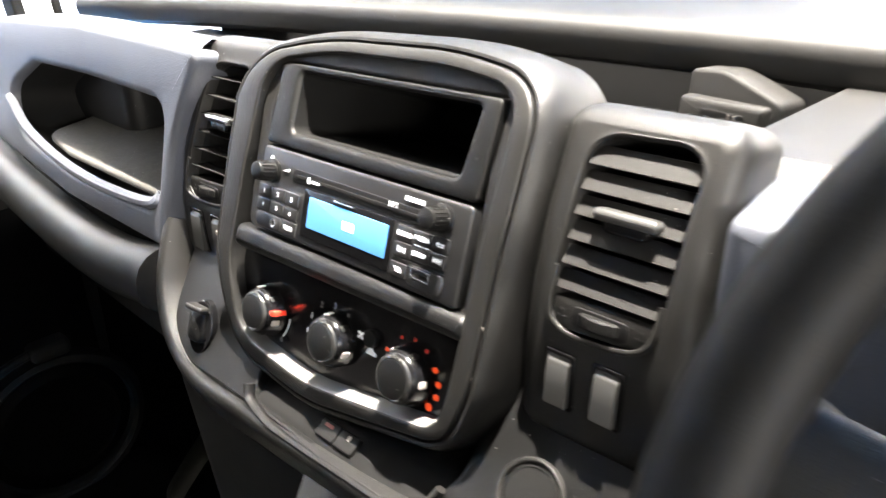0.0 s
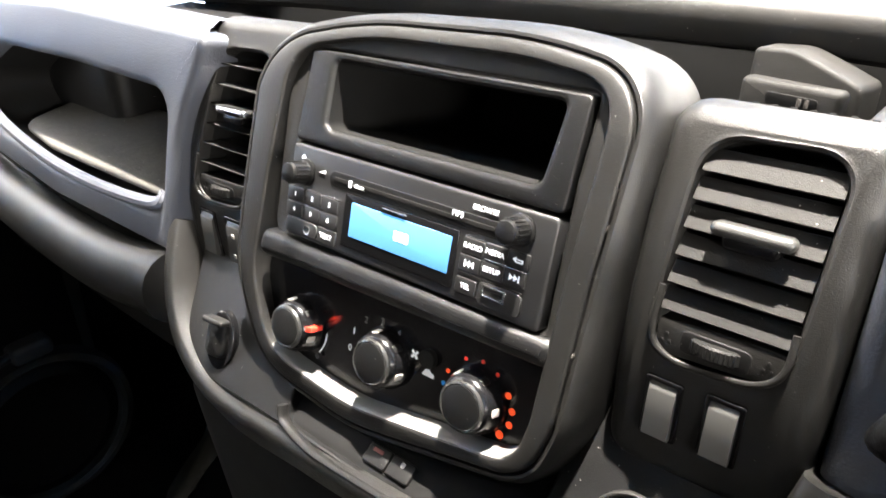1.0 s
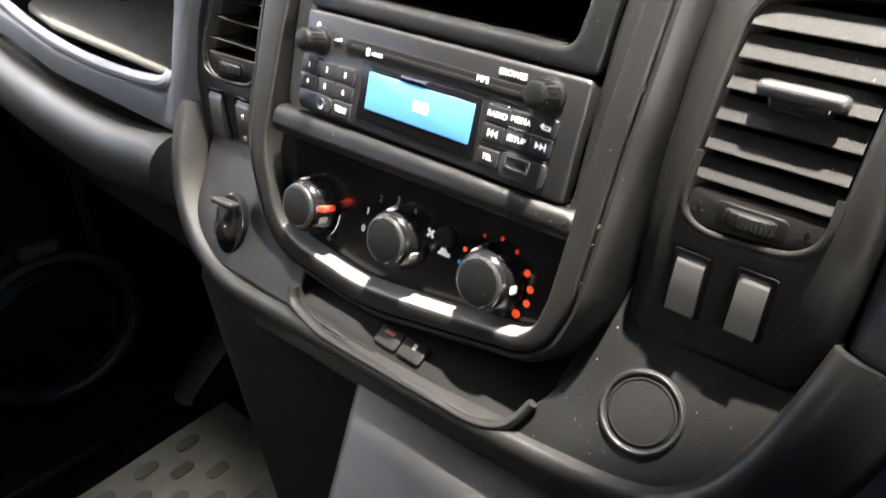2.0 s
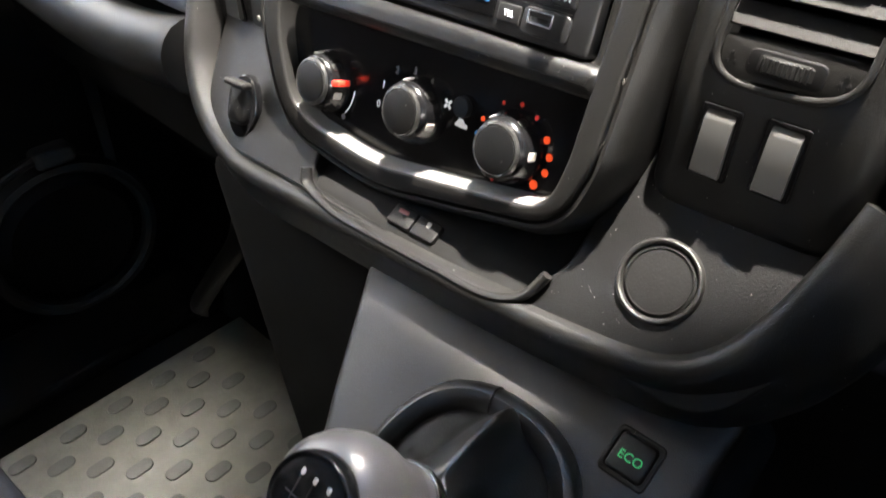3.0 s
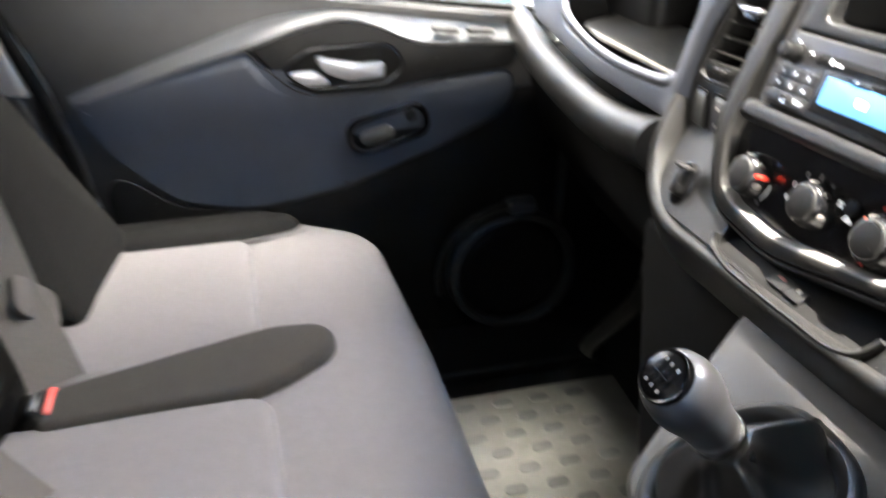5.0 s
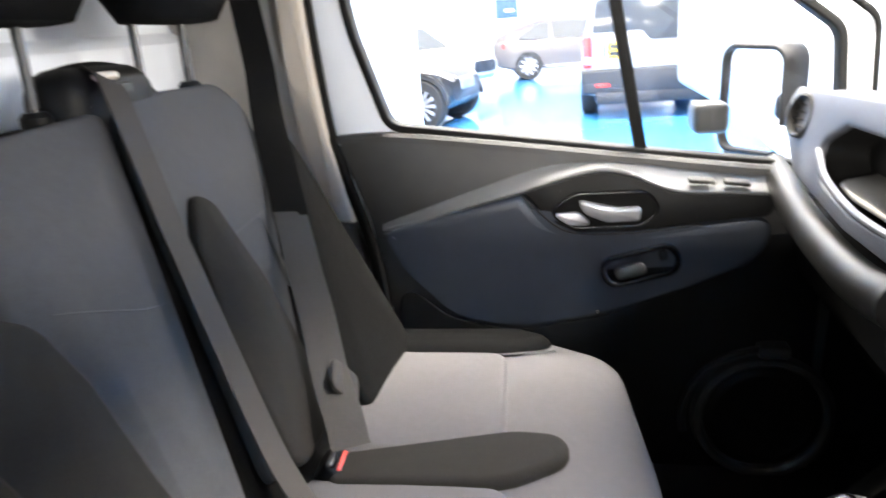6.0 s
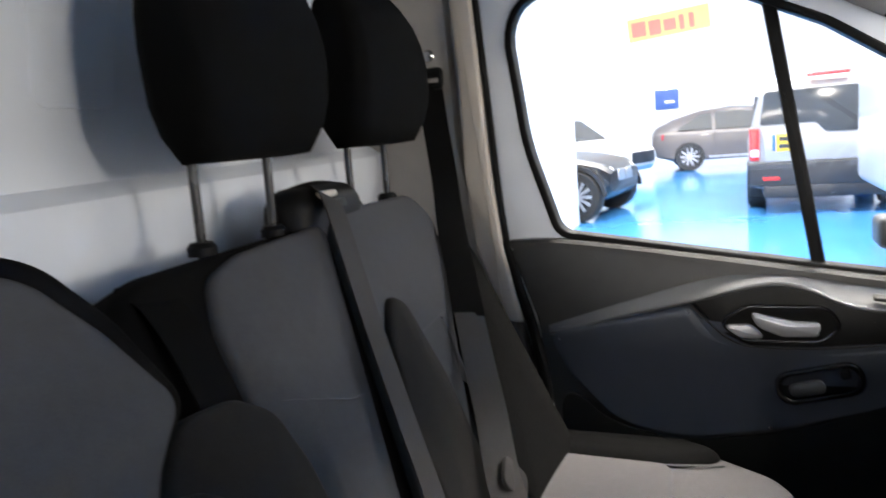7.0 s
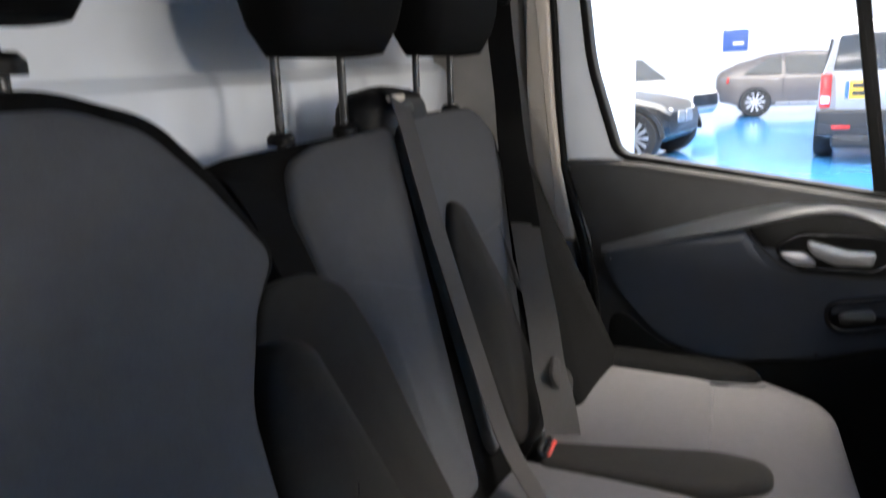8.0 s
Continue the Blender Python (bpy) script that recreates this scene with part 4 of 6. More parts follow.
for k, (u, v) in enumerate(KNOBS):
    m = STK @ Matrix.Translation((u, v, DEEP(v)))
    kn = part("knob", lathe([(0.0192, 0.0), (0.0192, 0.0022), (0.0180, 0.0040), (0.0166, 0.0100), (0.0155, 0.0130), (0.0140, 0.0142)], m, 40), M_GLOSS, heat, "gloss black rotary knob")
    part("collar", lathe([(0.0136, 0.0134), (0.0143, 0.0144), (0.0137, 0.0160), (0.0127, 0.0164), (0.0120, 0.0158)], m, 40), M_STEEL, kn, "shiny dark collar")
    part("face", lathe([(0.0122, 0.0152), (0.0119, 0.0164), (0.0100, 0.0170), (0.0, 0.0171)], m, 40), M_DARK, kn, "satin black knob face")
    for a in range(6):
        g = radians(165 - 60 * a + (20 if k == 2 else 0))
        part("grip", plate(rrect(0, 0, 0.0045, 0.0060, 0.0010), 0, 0.0005, 0.0003, m @ Matrix.Rotation(g, 4, "Z") @ Matrix.Translation((0.0170, 0, 0.0078)) @ Matrix.Rotation(radians(84), 4, "Y") @ Matrix.Rotation(radians(90), 4, "Z")), M_PILLAR if a % 2 else M_DARK, kn)
    g = radians((12, 215, 250)[k])
    part("pointer", plate(rrect((0.0168, 0.0205, 0.0200)[k], 0, (0.0090, 0.0030, 0.0050)[k], (0.0036, 0.0024, 0.0022)[k], 0.0008), 0.003 if k == 0 else 0.0, (0.0125, 0.0010, 0.0010)[k], 0.0005, m @ Matrix.Rotation(g, 4, "Z")), M_RED, kn, "red pointer")
for body, u, v in (("0", -0.0409, -0.0722), ("1", -0.0380, -0.0600), ("2", -0.0286, -0.0490), ("3", -0.0150, -0.0455), ("4", -0.0020, -0.0480)):
    writing("legend", body, 0.0058, STK @ Matrix.Translation((u, v, DEEP(v) + 0.0003)), M_INK if body in "01" else M_DIMINK, heat)
for u, v, r, mt in ((0.0763, -0.0537, 0.0019, M_REDINK), (0.0798, -0.0616, 0.0020, M_REDINK), (0.0792, -0.0700, 0.0020, M_REDINK), (0.0741, -0.0784, 0.0024, M_REDINK), (0.0361, -0.0560, 0.0013, M_REDINK), (0.0338, -0.0647, 0.0014, M_BLUEINK), (0.0346, -0.0728, 0.0015, M_BLUEINK), (0.0470, -0.0440, 0.0011, M_RED), (0.0580, -0.0415, 0.0012, M_RED), (0.0680, -0.0450, 0.0013, M_RED)):
    part("dot", lathe([(r, 0.0), (r, 0.0003), (0.0, 0.0003)], STK @ Matrix.Translation((u, v, DEEP(v))), 16), mt, heat, "red temperature dot" if mt is not M_BLUEINK else "blue temperature dot")
part("push_button", lathe([(0.0058, 0.0), (0.0058, 0.0025), (0.0052, 0.0034), (0.0, 0.0036)], STK @ Matrix.Translation((0.0225, -0.0540, DEEP(-0.054))), 28), M_BLACK, heat)
for a in range(4):
    part("fan_mark", plate(rrect(0.0018, 0, 0.0026, 0.0015, 0.0005, 3), 0.0, 0.0003, 0, STK @ Matrix.Translation((0.0114, -0.0559, DEEP(-0.0559))) @ Matrix.Rotation(radians(45 + 90 * a), 4, "Z")), M_INK, heat)
part("car_mark", plate(arc_poly([(-0.0045, -0.002, 0.0005), (0.0045, -0.002, 0.0005), (0.0045, 0.0003, 0.0006), (0.0020, 0.0008, 0.0006), (0.0010, 0.0024, 0.0006), (-0.0018, 0.0024, 0.0006), (-0.0028, 0.0005, 0.0006)], 2), 0.0, 0.0003, 0, STK @ Matrix.Translation((0.0222, -0.0634, DEEP(-0.0634)))), M_INK, heat)
for g0, g1 in ((28, 120), (-40, 0)):
    pth = [(KNOBS[0][0] + 0.0228 * math.cos(radians(g0 + (g1 - g0) * k / 8)), KNOBS[0][1] + 0.0228 * math.sin(radians(g0 + (g1 - g0) * k / 8)), DEEP(KNOBS[0][1]) + 0.0002) for k in range(9)]
    part("scale_arc", sweep([STK @ Vector(p) for p in pth], circle(0.00032, 6), up=STK.to_3x3() @ Vector((0, 0, 1))), M_INK, heat)
for g in (95, 165, 14, -48):
    part("mode_mark", plate(rrect(0.0240, 0, 0.0034, 0.0030, 0.0010, 3), 0.0, 0.0003, 0, STK @ Matrix.Translation((*KNOBS[0], DEEP(KNOBS[0][1]))) @ Matrix.Rotation(radians(g), 4, "Z")), M_INK if g in (14, 165) else M_DIMINK, heat)

# ---------------------------------------------------------------- steering wheel and stalk
sw = thing("steering_wheel", (0.461, -0.13, 1.198), "black leatherette steering wheel", "steering wheel")
WHL = axes((0.461, -0.13, 1.198), (1, 0, 0), (0, 0.57, 0.82))
rim = [WHL @ Vector((0.196 * math.cos(2 * math.pi * k / 64), 0.196 * math.sin(2 * math.pi * k / 64), 0)) for k in range(64)]
part("rim", sweep(rim, circle(0.0155, 18), up=WHL.to_3x3() @ Vector((0, 0, 1)), closed_path=True), M_RUBBER, sw)
part("hub", plate(rrect(0, -0.01, 0.15, 0.13, 0.045), -0.05, -0.005, 0.02, WHL, seg=4), M_DARK, sw)
for a, b in (((-0.07, 0.0), (-0.190, 0.012)), ((0.07, 0.0), (0.190, 0.012)), ((-0.02, -0.06), (-0.04, -0.190)), ((0.02, -0.06), (0.04, -0.190))):
    part("spoke", sweep([WHL @ Vector((*a, -0.028)), WHL @ Vector(((a[0] + b[0]) / 2, (a[1] + b[1]) / 2, -0.016)), WHL @ Vector((*b, -0.003))], [(0.018 * math.cos(q), 0.008 * math.sin(q)) for q in [2 * math.pi * k / 12 for k in range(12)]], up=WHL.to_3x3() @ Vector((0, 0, 1))), M_DARK, sw)
st = thing("indicator_stalk", (0.33, -0.06, 1.14), "dark grey indicator stalk behind the steering wheel", "stalk")
part("arm", sweep(smooth_path([(0.40, -0.055, 1.135), (0.34, -0.06, 1.149), (0.28, -0.058, 1.166), (0.25, -0.055, 1.177)]), circle(0.0085, 14), scale=None), M_DARK, st)
part("grip", sweep(smooth_path([(0.300, -0.058, 1.160), (0.285, -0.0575, 1.165), (0.262, -0.056, 1.173), (0.245, -0.055, 1.179), (0.236, -0.0545, 1.182), (0.2335, -0.054, 1.183)], 3), circle(0.0140, 18), scale=[0.7 + 0.3 * min(1, k / 5) if k < 12 else math.sqrt(max(0.02, 1 - ((k - 11) / 4.05) ** 2)) for k in range(16)]), M_GREY, st)


# ---------------------------------------------------------------- gear console
con = thing("gear_console", (0.12, -0.14, 0.45), "dark grey plastic gear console rising from the floor", "console")
COUT = arc_poly([(-0.150, 0.090, 0.01), (-0.112, 0.012, 0.05), (-0.068, -0.070, 0.03), (0.0, -0.088, 0.04), (0.070, -0.085, 0.03), (0.083, 0.0, 0.1), (0.088, 0.13, 0.01), (-0.10, 0.12, 0.01)], 6)
part("top_plate", plate(COUT, -0.02, 0.0, 0.007, TUN), M_CONSOLE, con, "grey grained top plate")
low = [(TUN @ Vector((x * 0.99, y * 0.99, -0.012))) for x, y in COUT]
loops = [low]
for f_, z in ((0.25, 0.80), (0.6, 0.62), (1.0, 0.45)):
    loops.append([Vector((p.x + (p.x - 0.09) * 0.12 * f_, p.y - 0.02 * f_, z + (p.z - 0.94) * (1 - f_))) for p in low])
part("side_shell", loft(loops, cap0=False), M_BLACK, con, "black console side shell")
# gaiter ring and gaiter
lev = thing("gear_lever", TUN @ Vector((0, 0, 0)), "satin grey gear knob over a black leatherette gaiter", "gear lever")
RC = Matrix.Translation((-0.006, -0.005, 0))


def egg(a, k):
    """Squarish ring outline."""
    c, q = math.cos(a), math.sin(a)
    r = (abs(c) ** 2.5 + abs(q) ** 2.5) ** -0.4
    return 0.060 * k * r * c, 0.072 * k * r * q


rings = []
for k, h in ((1.0, -0.004), (1.0, 0.004), (0.985, 0.0085), (0.95, 0.012), (0.90, 0.0135), (0.84, 0.0125), (0.79, 0.009), (0.76, 0.003)):
    rings.append([(*egg(2 * math.pi * i / 64, k), h) for i in range(64)])
part("gaiter_ring", loft(rings, TUN @ RC, cap0=False, cap1=False), M_LEATHER, lev, "padded black gaiter ring with a seam")
part("seam", sweep([TUN @ RC @ Vector((*egg(radians(104), k), h)) for k, h in ((1.0, 0.004), (0.985, 0.0092), (0.95, 0.0128), (0.90, 0.0142), (0.84, 0.0132), (0.79, 0.010))], circle(0.0008, 6), up=(1, 0, 0)), M_DARK, lev)
NECK, BALL = Vector((0.125, -0.178, 1.003)), Vector((0.125, -0.211, 1.049))
KAX = axes(NECK, (1, 0, 0), (0, 0.8, 0.6))


def gaiter():
    """Leatherette tent from the ring up to the neck, with deep uneven folds."""
    rows = []
    n = 120
    low, high = TUN @ RC, KAX
    for i in range(25):
        s = i / 24
        row = []
        for k in range(n):
            a = 2 * math.pi * k / n
            x, y = egg(a, 0.80)
            p = low @ Vector((x, y, 0.004))
            q = high @ Vector((0.014 * math.cos(a), 0.014 * math.sin(a), -0.004))
            e = s ** 0.9
            ridge = (1 - abs(math.sin(1.5 * a + 0.55 + 0.35 * math.sin(a)))) ** 1.6
            crease = 0.035 * math.cos(7 * a + 1.0 - 2.5 * s) + 0.02 * math.cos(11 * a + 3 * s)
            w = p.lerp(q, e)
            mid = low @ Vector((0, 0, 0.02 + 0.05 * s))
            pull = math.sin(math.pi * s ** 0.8) ** 0.9
            w += (w - mid) * (0.58 * ridge - 0.30 + crease) * pull + Vector((0, 0, 0.016 * ridge * pull))
            row.append(w)
        rows.append(row)
    return loft(rows, cap0=False)


part("gaiter", gaiter(), M_LEATHER, lev, "folded black leatherette gaiter", sharp=80)
part("collar", lathe([(0.0, -0.030), (0.0110, -0.030), (0.0140, -0.012), (0.0120, -0.004), (0.0138, 0.0), (0.0120, 0.004), (0.0140, 0.008), (0.0, 0.008)], KAX, 32), M_GLOSS, lev, "ringed black collar")
part("skirt", lathe([(0.0140, 0.0035), (0.0172, 0.0050), (0.0176, 0.0085), (0.0168, 0.0105), (0.0140, 0.0110)], KAX, 32), M_CHROME, lev, "thin chrome ring")
knob = part("knob", lathe([(0.0130, 0.0100), (0.0160, 0.0115), (0.0168, 0.020), (0.0184, 0.032), (0.0215, 0.043), (0.0228, 0.052), (0.0221, 0.061), (0.0196, 0.0690), (0.0150, 0.0738), (0.0090, 0.0760), (0.004, 0.0770), (0.0, 0.0772)], KAX, 48), M_KNOB, lev, "satin grey egg-shaped knob", sharp=60)
CAPN = Vector((0.10, -0.70, 0.65)).normalized()
CAPX = Vector((1.0, 0.08, -0.07)).normalized()
CAPD = axes(BALL + CAPN * 0.0192, CAPX, CAPN.cross(CAPX))
part("cap_rim", lathe([(0.0140, -0.010), (0.0163, -0.006), (0.0163, 0.0004), (0.0156, 0.0016), (0.0147, 0.0010)], CAPD, 48), M_GLOSS, knob, "gloss black disc rim")
part("cap", lathe([(0.0152, -0.008), (0.0152, 0.0006), (0.0118, 0.0019), (0.0073, 0.0028), (0.0, 0.0032)], CAPD, 48), M_GLOSS, knob, "gloss black shift pattern disc")
lift = lambda x, y: 0.0033 - 10.5 * (x * x + y * y)
for x in (-0.0056, 0.0, 0.0056):
    part("pattern_line", sweep([CAPD @ Vector((x, y, lift(x, y))) for y in (-0.0062, -0.003, 0.0, 0.003, 0.0062)], circle(0.0002, 6), up=CAPN), M_BELT, knob)
    for y in (-0.0080, 0.0080):
        part("pattern_mark", plate(rrect(x, y, 0.0014, 0.0022, 0.0004, 2), -0.002, lift(x, y) + 0.0002, 0, CAPD), M_CREAM, knob)
part("pattern_line", sweep([CAPD @ Vector((x, 0, lift(x, 0))) for x in (-0.0086, -0.005, 0, 0.0056)], circle(0.0002, 6), up=CAPN), M_BELT, knob)
# eco button
eco = thing("eco_button", TUN @ Vector((0.0525, 0.073, 0)), "square black push button with green letters", "button")
ECM = TUN @ Matrix.Translation((0.0525, 0.0735, 0.0))
part("bezel", ring_plate(rrect(0, 0, 0.0255, 0.0255, 0.003), rrect(0, 0, 0.0205, 0.0205, 0.0025), -0.004, 0.0012, 0.0008, 0.0006, ECM), M_BLACK, eco)
part("cap", plate(rrect(0, 0, 0.0200, 0.0200, 0.003), -0.004, 0.0022, 0.002, ECM), M_DARK, eco)
M_GREENINK = glow("green_legend", (0.02, 0.42, 0.12), 0.45)
writing("legend", "ECO", 0.0064, ECM @ Matrix.Translation((0, -0.0012, 0.0023)), M_GREENINK, eco, "green letters")

# ---------------------------------------------------------------- passenger footwell
matt = thing("floor_mat", (-0.35, -0.2, 0.448), "dusty grey vinyl floor mat with dark oval pads", "floor mat")
part("sheet", plate(arc_poly([(-0.578, -0.70, 0.02), (-0.06, -0.70, 0.02), (-0.06, 0.0, 0.03), (-0.20, 0.075, 0.03), (-0.578, 0.135, 0.02)]), 0.448, 0.460, 0.003), M_MAT, matt)
pad0 = part("pad", plate(rrect(0, 0, 0.021, 0.036, 0.009, 4), 0.0, 0.0022, 0.0012), M_PAD, matt)
spots = [(-0.265 + 0.040 * i, -0.153 + 0.069 * j + (0.0345 if i % 2 else 0)) for i in range(-7, 5) for j in range(-7, 4)]
spots = [p for p in spots if -0.562 < p[0] < -0.085 and -0.62 < p[1] < 0.022]
for k, (x, y) in enumerate(spots):
    ob = pad0 if k == 0 else new("pad", pad0.data)
    ob.parent = matt
    ob.matrix_parent_inverse = PLACE[matt].inverted()
    ob.matrix_basis = Matrix.Translation((x, y, 0.4597))
rl = thing("release_lever", (-0.44, 0.03, 0.61), "thin dark metal lever in the passenger footwell", "lever")
part("arm", sweep(smooth_path([(-0.495, 0.012, 0.585), (-0.4835, 0.011, 0.612), (-0.44, 0.026, 0.68), (-0.401, 0.042, 0.742), (-0.395, 0.06, 0.80)]), [(0.014 * math.cos(a), 0.0035 * math.sin(a)) for a in [2 * math.pi * k / 10 for k in range(10)]], up=(0.5, -0.8, 0.2)), M_DARK, rl)
part("mount", block(-0.42, -0.37, 0.05, 0.12, 0.76, 0.84, 0.008), M_BLACK, rl)


# ---------------------------------------------------------------- seats
def cushion_shape(outline, z0, z1, bev, m=Matrix(), crown=0.012, seg=5):
    """Padded slab: rounded rim and a slightly crowned face."""
    c = Vector((sum(p[0] for p in outline) / len(outline), sum(p[1] for p in outline) / len(outline)))
    loops = [[(x, y, z0) for x, y in outline]]
    for k in range(seg + 1):
        a = math.pi / 2 * k / seg
        loops.append([(x, y, z1 - bev + bev * math.sin(a)) for x, y in inset(outline, bev * (1 - math.cos(a)))])
    last = loops[-1]
    for s in (0.8, 0.55, 0.3, 0.1):
        loops.append([(c.x + (p[0] - c.x) * s, c.y + (p[1] - c.y) * s, z1 + crown * (1 - s * s)) for p in last])
    return loft(loops, m)


def headrest(m, w, h, d, parent, mat, label):
    """Padded headrest, waisted at the bottom, on two steel posts."""
    out = []
    for k in range(9):
        t = k / 8
        z = -h / 2 + h * t
        f = 0.965 + 0.035 * math.sin(math.pi * min(1, t * 1.15)) - 0.22 * max(0, t - 0.5) ** 1.5 * 2.2
        g = 0.80 + 0.2 * math.sin(math.pi * min(1, t * 1.1)) - 0.30 * max(0, t - 0.6)
        e = (0.70, 0.93)[k] if k < 2 else (0.55 if k == 8 else (0.88 if k == 7 else 1.0))
        lp = rrect(0, 0, w * f * ((0.86 if k == 0 else 0.80) if k in (0, 8) else (0.965 if k == 1 else 0.985 if k == 7 else 1)), d * g * e, 0.03, 6)
        out.append([(x, y + 0.012 * math.sin(math.pi * t), z) for x, y in lp])
    hr = part("headrest", loft(out, m), mat, parent, label, sharp=70)
    return hr


def posts(xs, y0, z0, y1, z1, parent):
    for x in xs:
        part("headrest_post", sweep([(x, y0, z0 - 0.03), (x, y0, z0), (x, y1, z1), (x, y1 - 0.002, z1 + 0.05)], circle(0.0062, 12), up=(1, 0, 0)), M_STEEL, parent, "steel headrest post")
        part("post_collar", lathe([(0.0, -0.006), (0.018, -0.006), (0.018, 0.004), (0.013, 0.010), (0.0, 0.010)], Matrix.Translation((x, y0, z0 + 0.004)), 20), M_BLACK, parent, "black post collar")


bench = thing("bench_seat", (-0.28, -0.6, 0.45), "grey fabric two-place passenger bench with black headrests", "bench seat")
BCK = axes((0, -0.965, 1.325), (-1, 0, 0), (0, -0.47, 1))     # across to the passenger, up, forwards
M_SEAM = material("seat_seam_thread", (0.055, 0.054, 0.057), 0.9, var=0.1, scale=300)
# base and cushion
part("plinth", block(-0.66, 0.05, -0.92, -0.40, 0.45, 0.66, 0.02), M_VOID, bench, "black seat plinth")
COL = arc_poly([(-0.705, -0.86, 0.05), (0.085, -0.86, 0.05), (0.095, -0.45, 0.12), (0.025, -0.268, 0.08), (-0.30, -0.285, 0.4), (-0.62, -0.318, 0.10), (-0.705, -0.45, 0.12)], 8)
part("cushion", cushion_shape(COL, 0.64, 0.806, 0.035, crown=0.003), M_FAB, bench, "lavender grey fabric cushion", sharp=70)
part("cushion_side", cushion_shape(inset(COL, -0.004), 0.60, 0.74, 0.02, crown=0.0), M_FABD, bench, "dark cushion valance", sharp=70)


# sewn panels of the cushion: light outer pad, dark wedge, seam lines
def cush_z(x, y):
    return 0.806 + 0.012 * max(0.0, 1 - ((x + 0.31) / 0.42) ** 2 * 0.85 - ((y + 0.57) / 0.33) ** 2 * 0.85)


def seam(pts, parent, r=0.0016):
    return part("seam", sweep(smooth_path([(x, y, cush_z(x, y) + 0.0002) for x, y in pts], 6), [(r * 1.6 * math.cos(a), r * math.sin(a)) for a in [2 * math.pi * k / 8 for k in range(8)]]), M_SEAM, parent)


part("outer_seat_pad", cushion_shape(arc_poly([(-0.616, -0.86, 0.03), (-0.262, -0.86, 0.03), (-0.30, -0.62, 0.2), (-0.338, -0.490, 0.03), (-0.612, -0.515, 0.03)], 8), 0.78, 0.820, 0.014, crown=0.008), M_FAB, bench, "grey fabric outer seat pad", sharp=70)
part("inner_seat_pad", cushion_shape(arc_poly([(-0.225, -0.86, 0.03), (0.072, -0.86, 0.03), (0.078, -0.62, 0.2), (0.058, -0.446, 0.03), (-0.222, -0.476, 0.03)], 8), 0.78, 0.820, 0.014, crown=0.008), M_FAB, bench, "grey fabric inner seat pad", sharp=70)
seam([(-0.60, -0.72), (-0.605, -0.60), (-0.612, -0.512), (-0.635, -0.43)], bench)
part("dark_wedge", cushion_shape(arc_poly([(-0.205, -0.72, 0.02), (-0.222, -0.48, 0.1), (-0.282, -0.400, 0.04), (-0.338, -0.405, 0.04), (-0.345, -0.48, 0.1), (-0.275, -0.72, 0.02)], 8), 0.79, 0.827, 0.012, crown=0.003), M_FABD, bench, "dark woven wedge between the seats", sharp=60)
part("outer_bolster", cushion_shape(arc_poly([(-0.715, -0.86, 0.04), (-0.60, -0.86, 0.03), (-0.612, -0.50, 0.05), (-0.665, -0.41, 0.05), (-0.715, -0.50, 0.05)]), 0.66, 0.828, 0.03, crown=0.006), M_FABK, bench, "dark outer bolster", sharp=70)

# backrest
back_out = arc_poly([(-0.17, -0.60, 0.05), (-0.165, -0.12, 0.08), (-0.11, -0.008, 0.07), (0.26, 0.002, 0.05), (0.30, -0.012, 0.02), (0.33, 0.010, 0.03), (0.60, 0.012, 0.06), (0.635, -0.10, 0.1), (0.665, -0.60, 0.05)], 8)
part("backrest", cushion_shape(back_out, -0.13, -0.012, 0.03, BCK, crown=0.0), M_FABK, bench, "black fabric backrest shell", sharp=70)


def hug(ob, p, n):
    """Point on the surface of a part, found along -n from p."""
    hit, place, _, _ = ob.ray_cast(p, -n)
    return place if hit else p - n * 0.1


def back_panel(name, rows, h, mat, label):
    return part(name, plate(arc_poly(rows, 7), -0.03, h, 0.012, BCK, seg=4, dome=0.012), mat, bench, label, sharp=70)


centre_pad = back_panel("centre_pad", [(-0.036, -0.190, 0.04), (-0.028, -0.095, 0.05), (-0.004, -0.036, 0.04), (0.06, -0.018, 0.04), (0.262, -0.006, 0.02), (0.075, -0.52, 0.02), (-0.02, -0.52, 0.02), (-0.02, -0.30, 0.1)], 0.002, M_FABG, "grey fabric middle back pad")
outer_pad = back_panel("outer_pad", [(0.275, -0.004, 0.02), (0.40, 0.006, 0.04), (0.565, 0.006, 0.05), (0.612, -0.05, 0.04), (0.575, -0.13, 0.06), (0.49, -0.24, 0.05), (0.42, -0.33, 0.05), (0.35, -0.42, 0.05), (0.125, -0.52, 0.02)], 0.002, M_FABG, "grey fabric outer back pad")
back_panel("outer_bolster", [(0.668, -0.14, 0.05), (0.625, -0.075, 0.03), (0.585, -0.115, 0.05), (0.50, -0.225, 0.06), (0.43, -0.33, 0.06), (0.385, -0.46, 0.06), (0.40, -0.58, 0.03), (0.665, -0.58, 0.03)], 0.022, M_FABK, "black fabric side bolster")
for pts, pad in (([(0.0, -0.200), (0.03, -0.212), (0.06, -0.224), (0.11, -0.243), (0.150, -0.250)], centre_pad), ([(0.255, -0.236), (0.30, -0.228), (0.36, -0.222), (0.42, -0.218), (0.48, -0.216)], outer_pad)):
    line = [hug(pad, BCK @ p, BCK.to_3x3() @ Vector((0, 0, 1))) for p in smooth_path([(u, v, 0.1) for u, v in pts])]
    part("seam", sweep(line, [(0.0013 * math.cos(a), 0.0005 * math.sin(a)) for a in [2 * math.pi * k / 8 for k in range(8)]], up=BCK.to_3x3() @ Vector((0, 0, 1))), M_SEAM, bench)
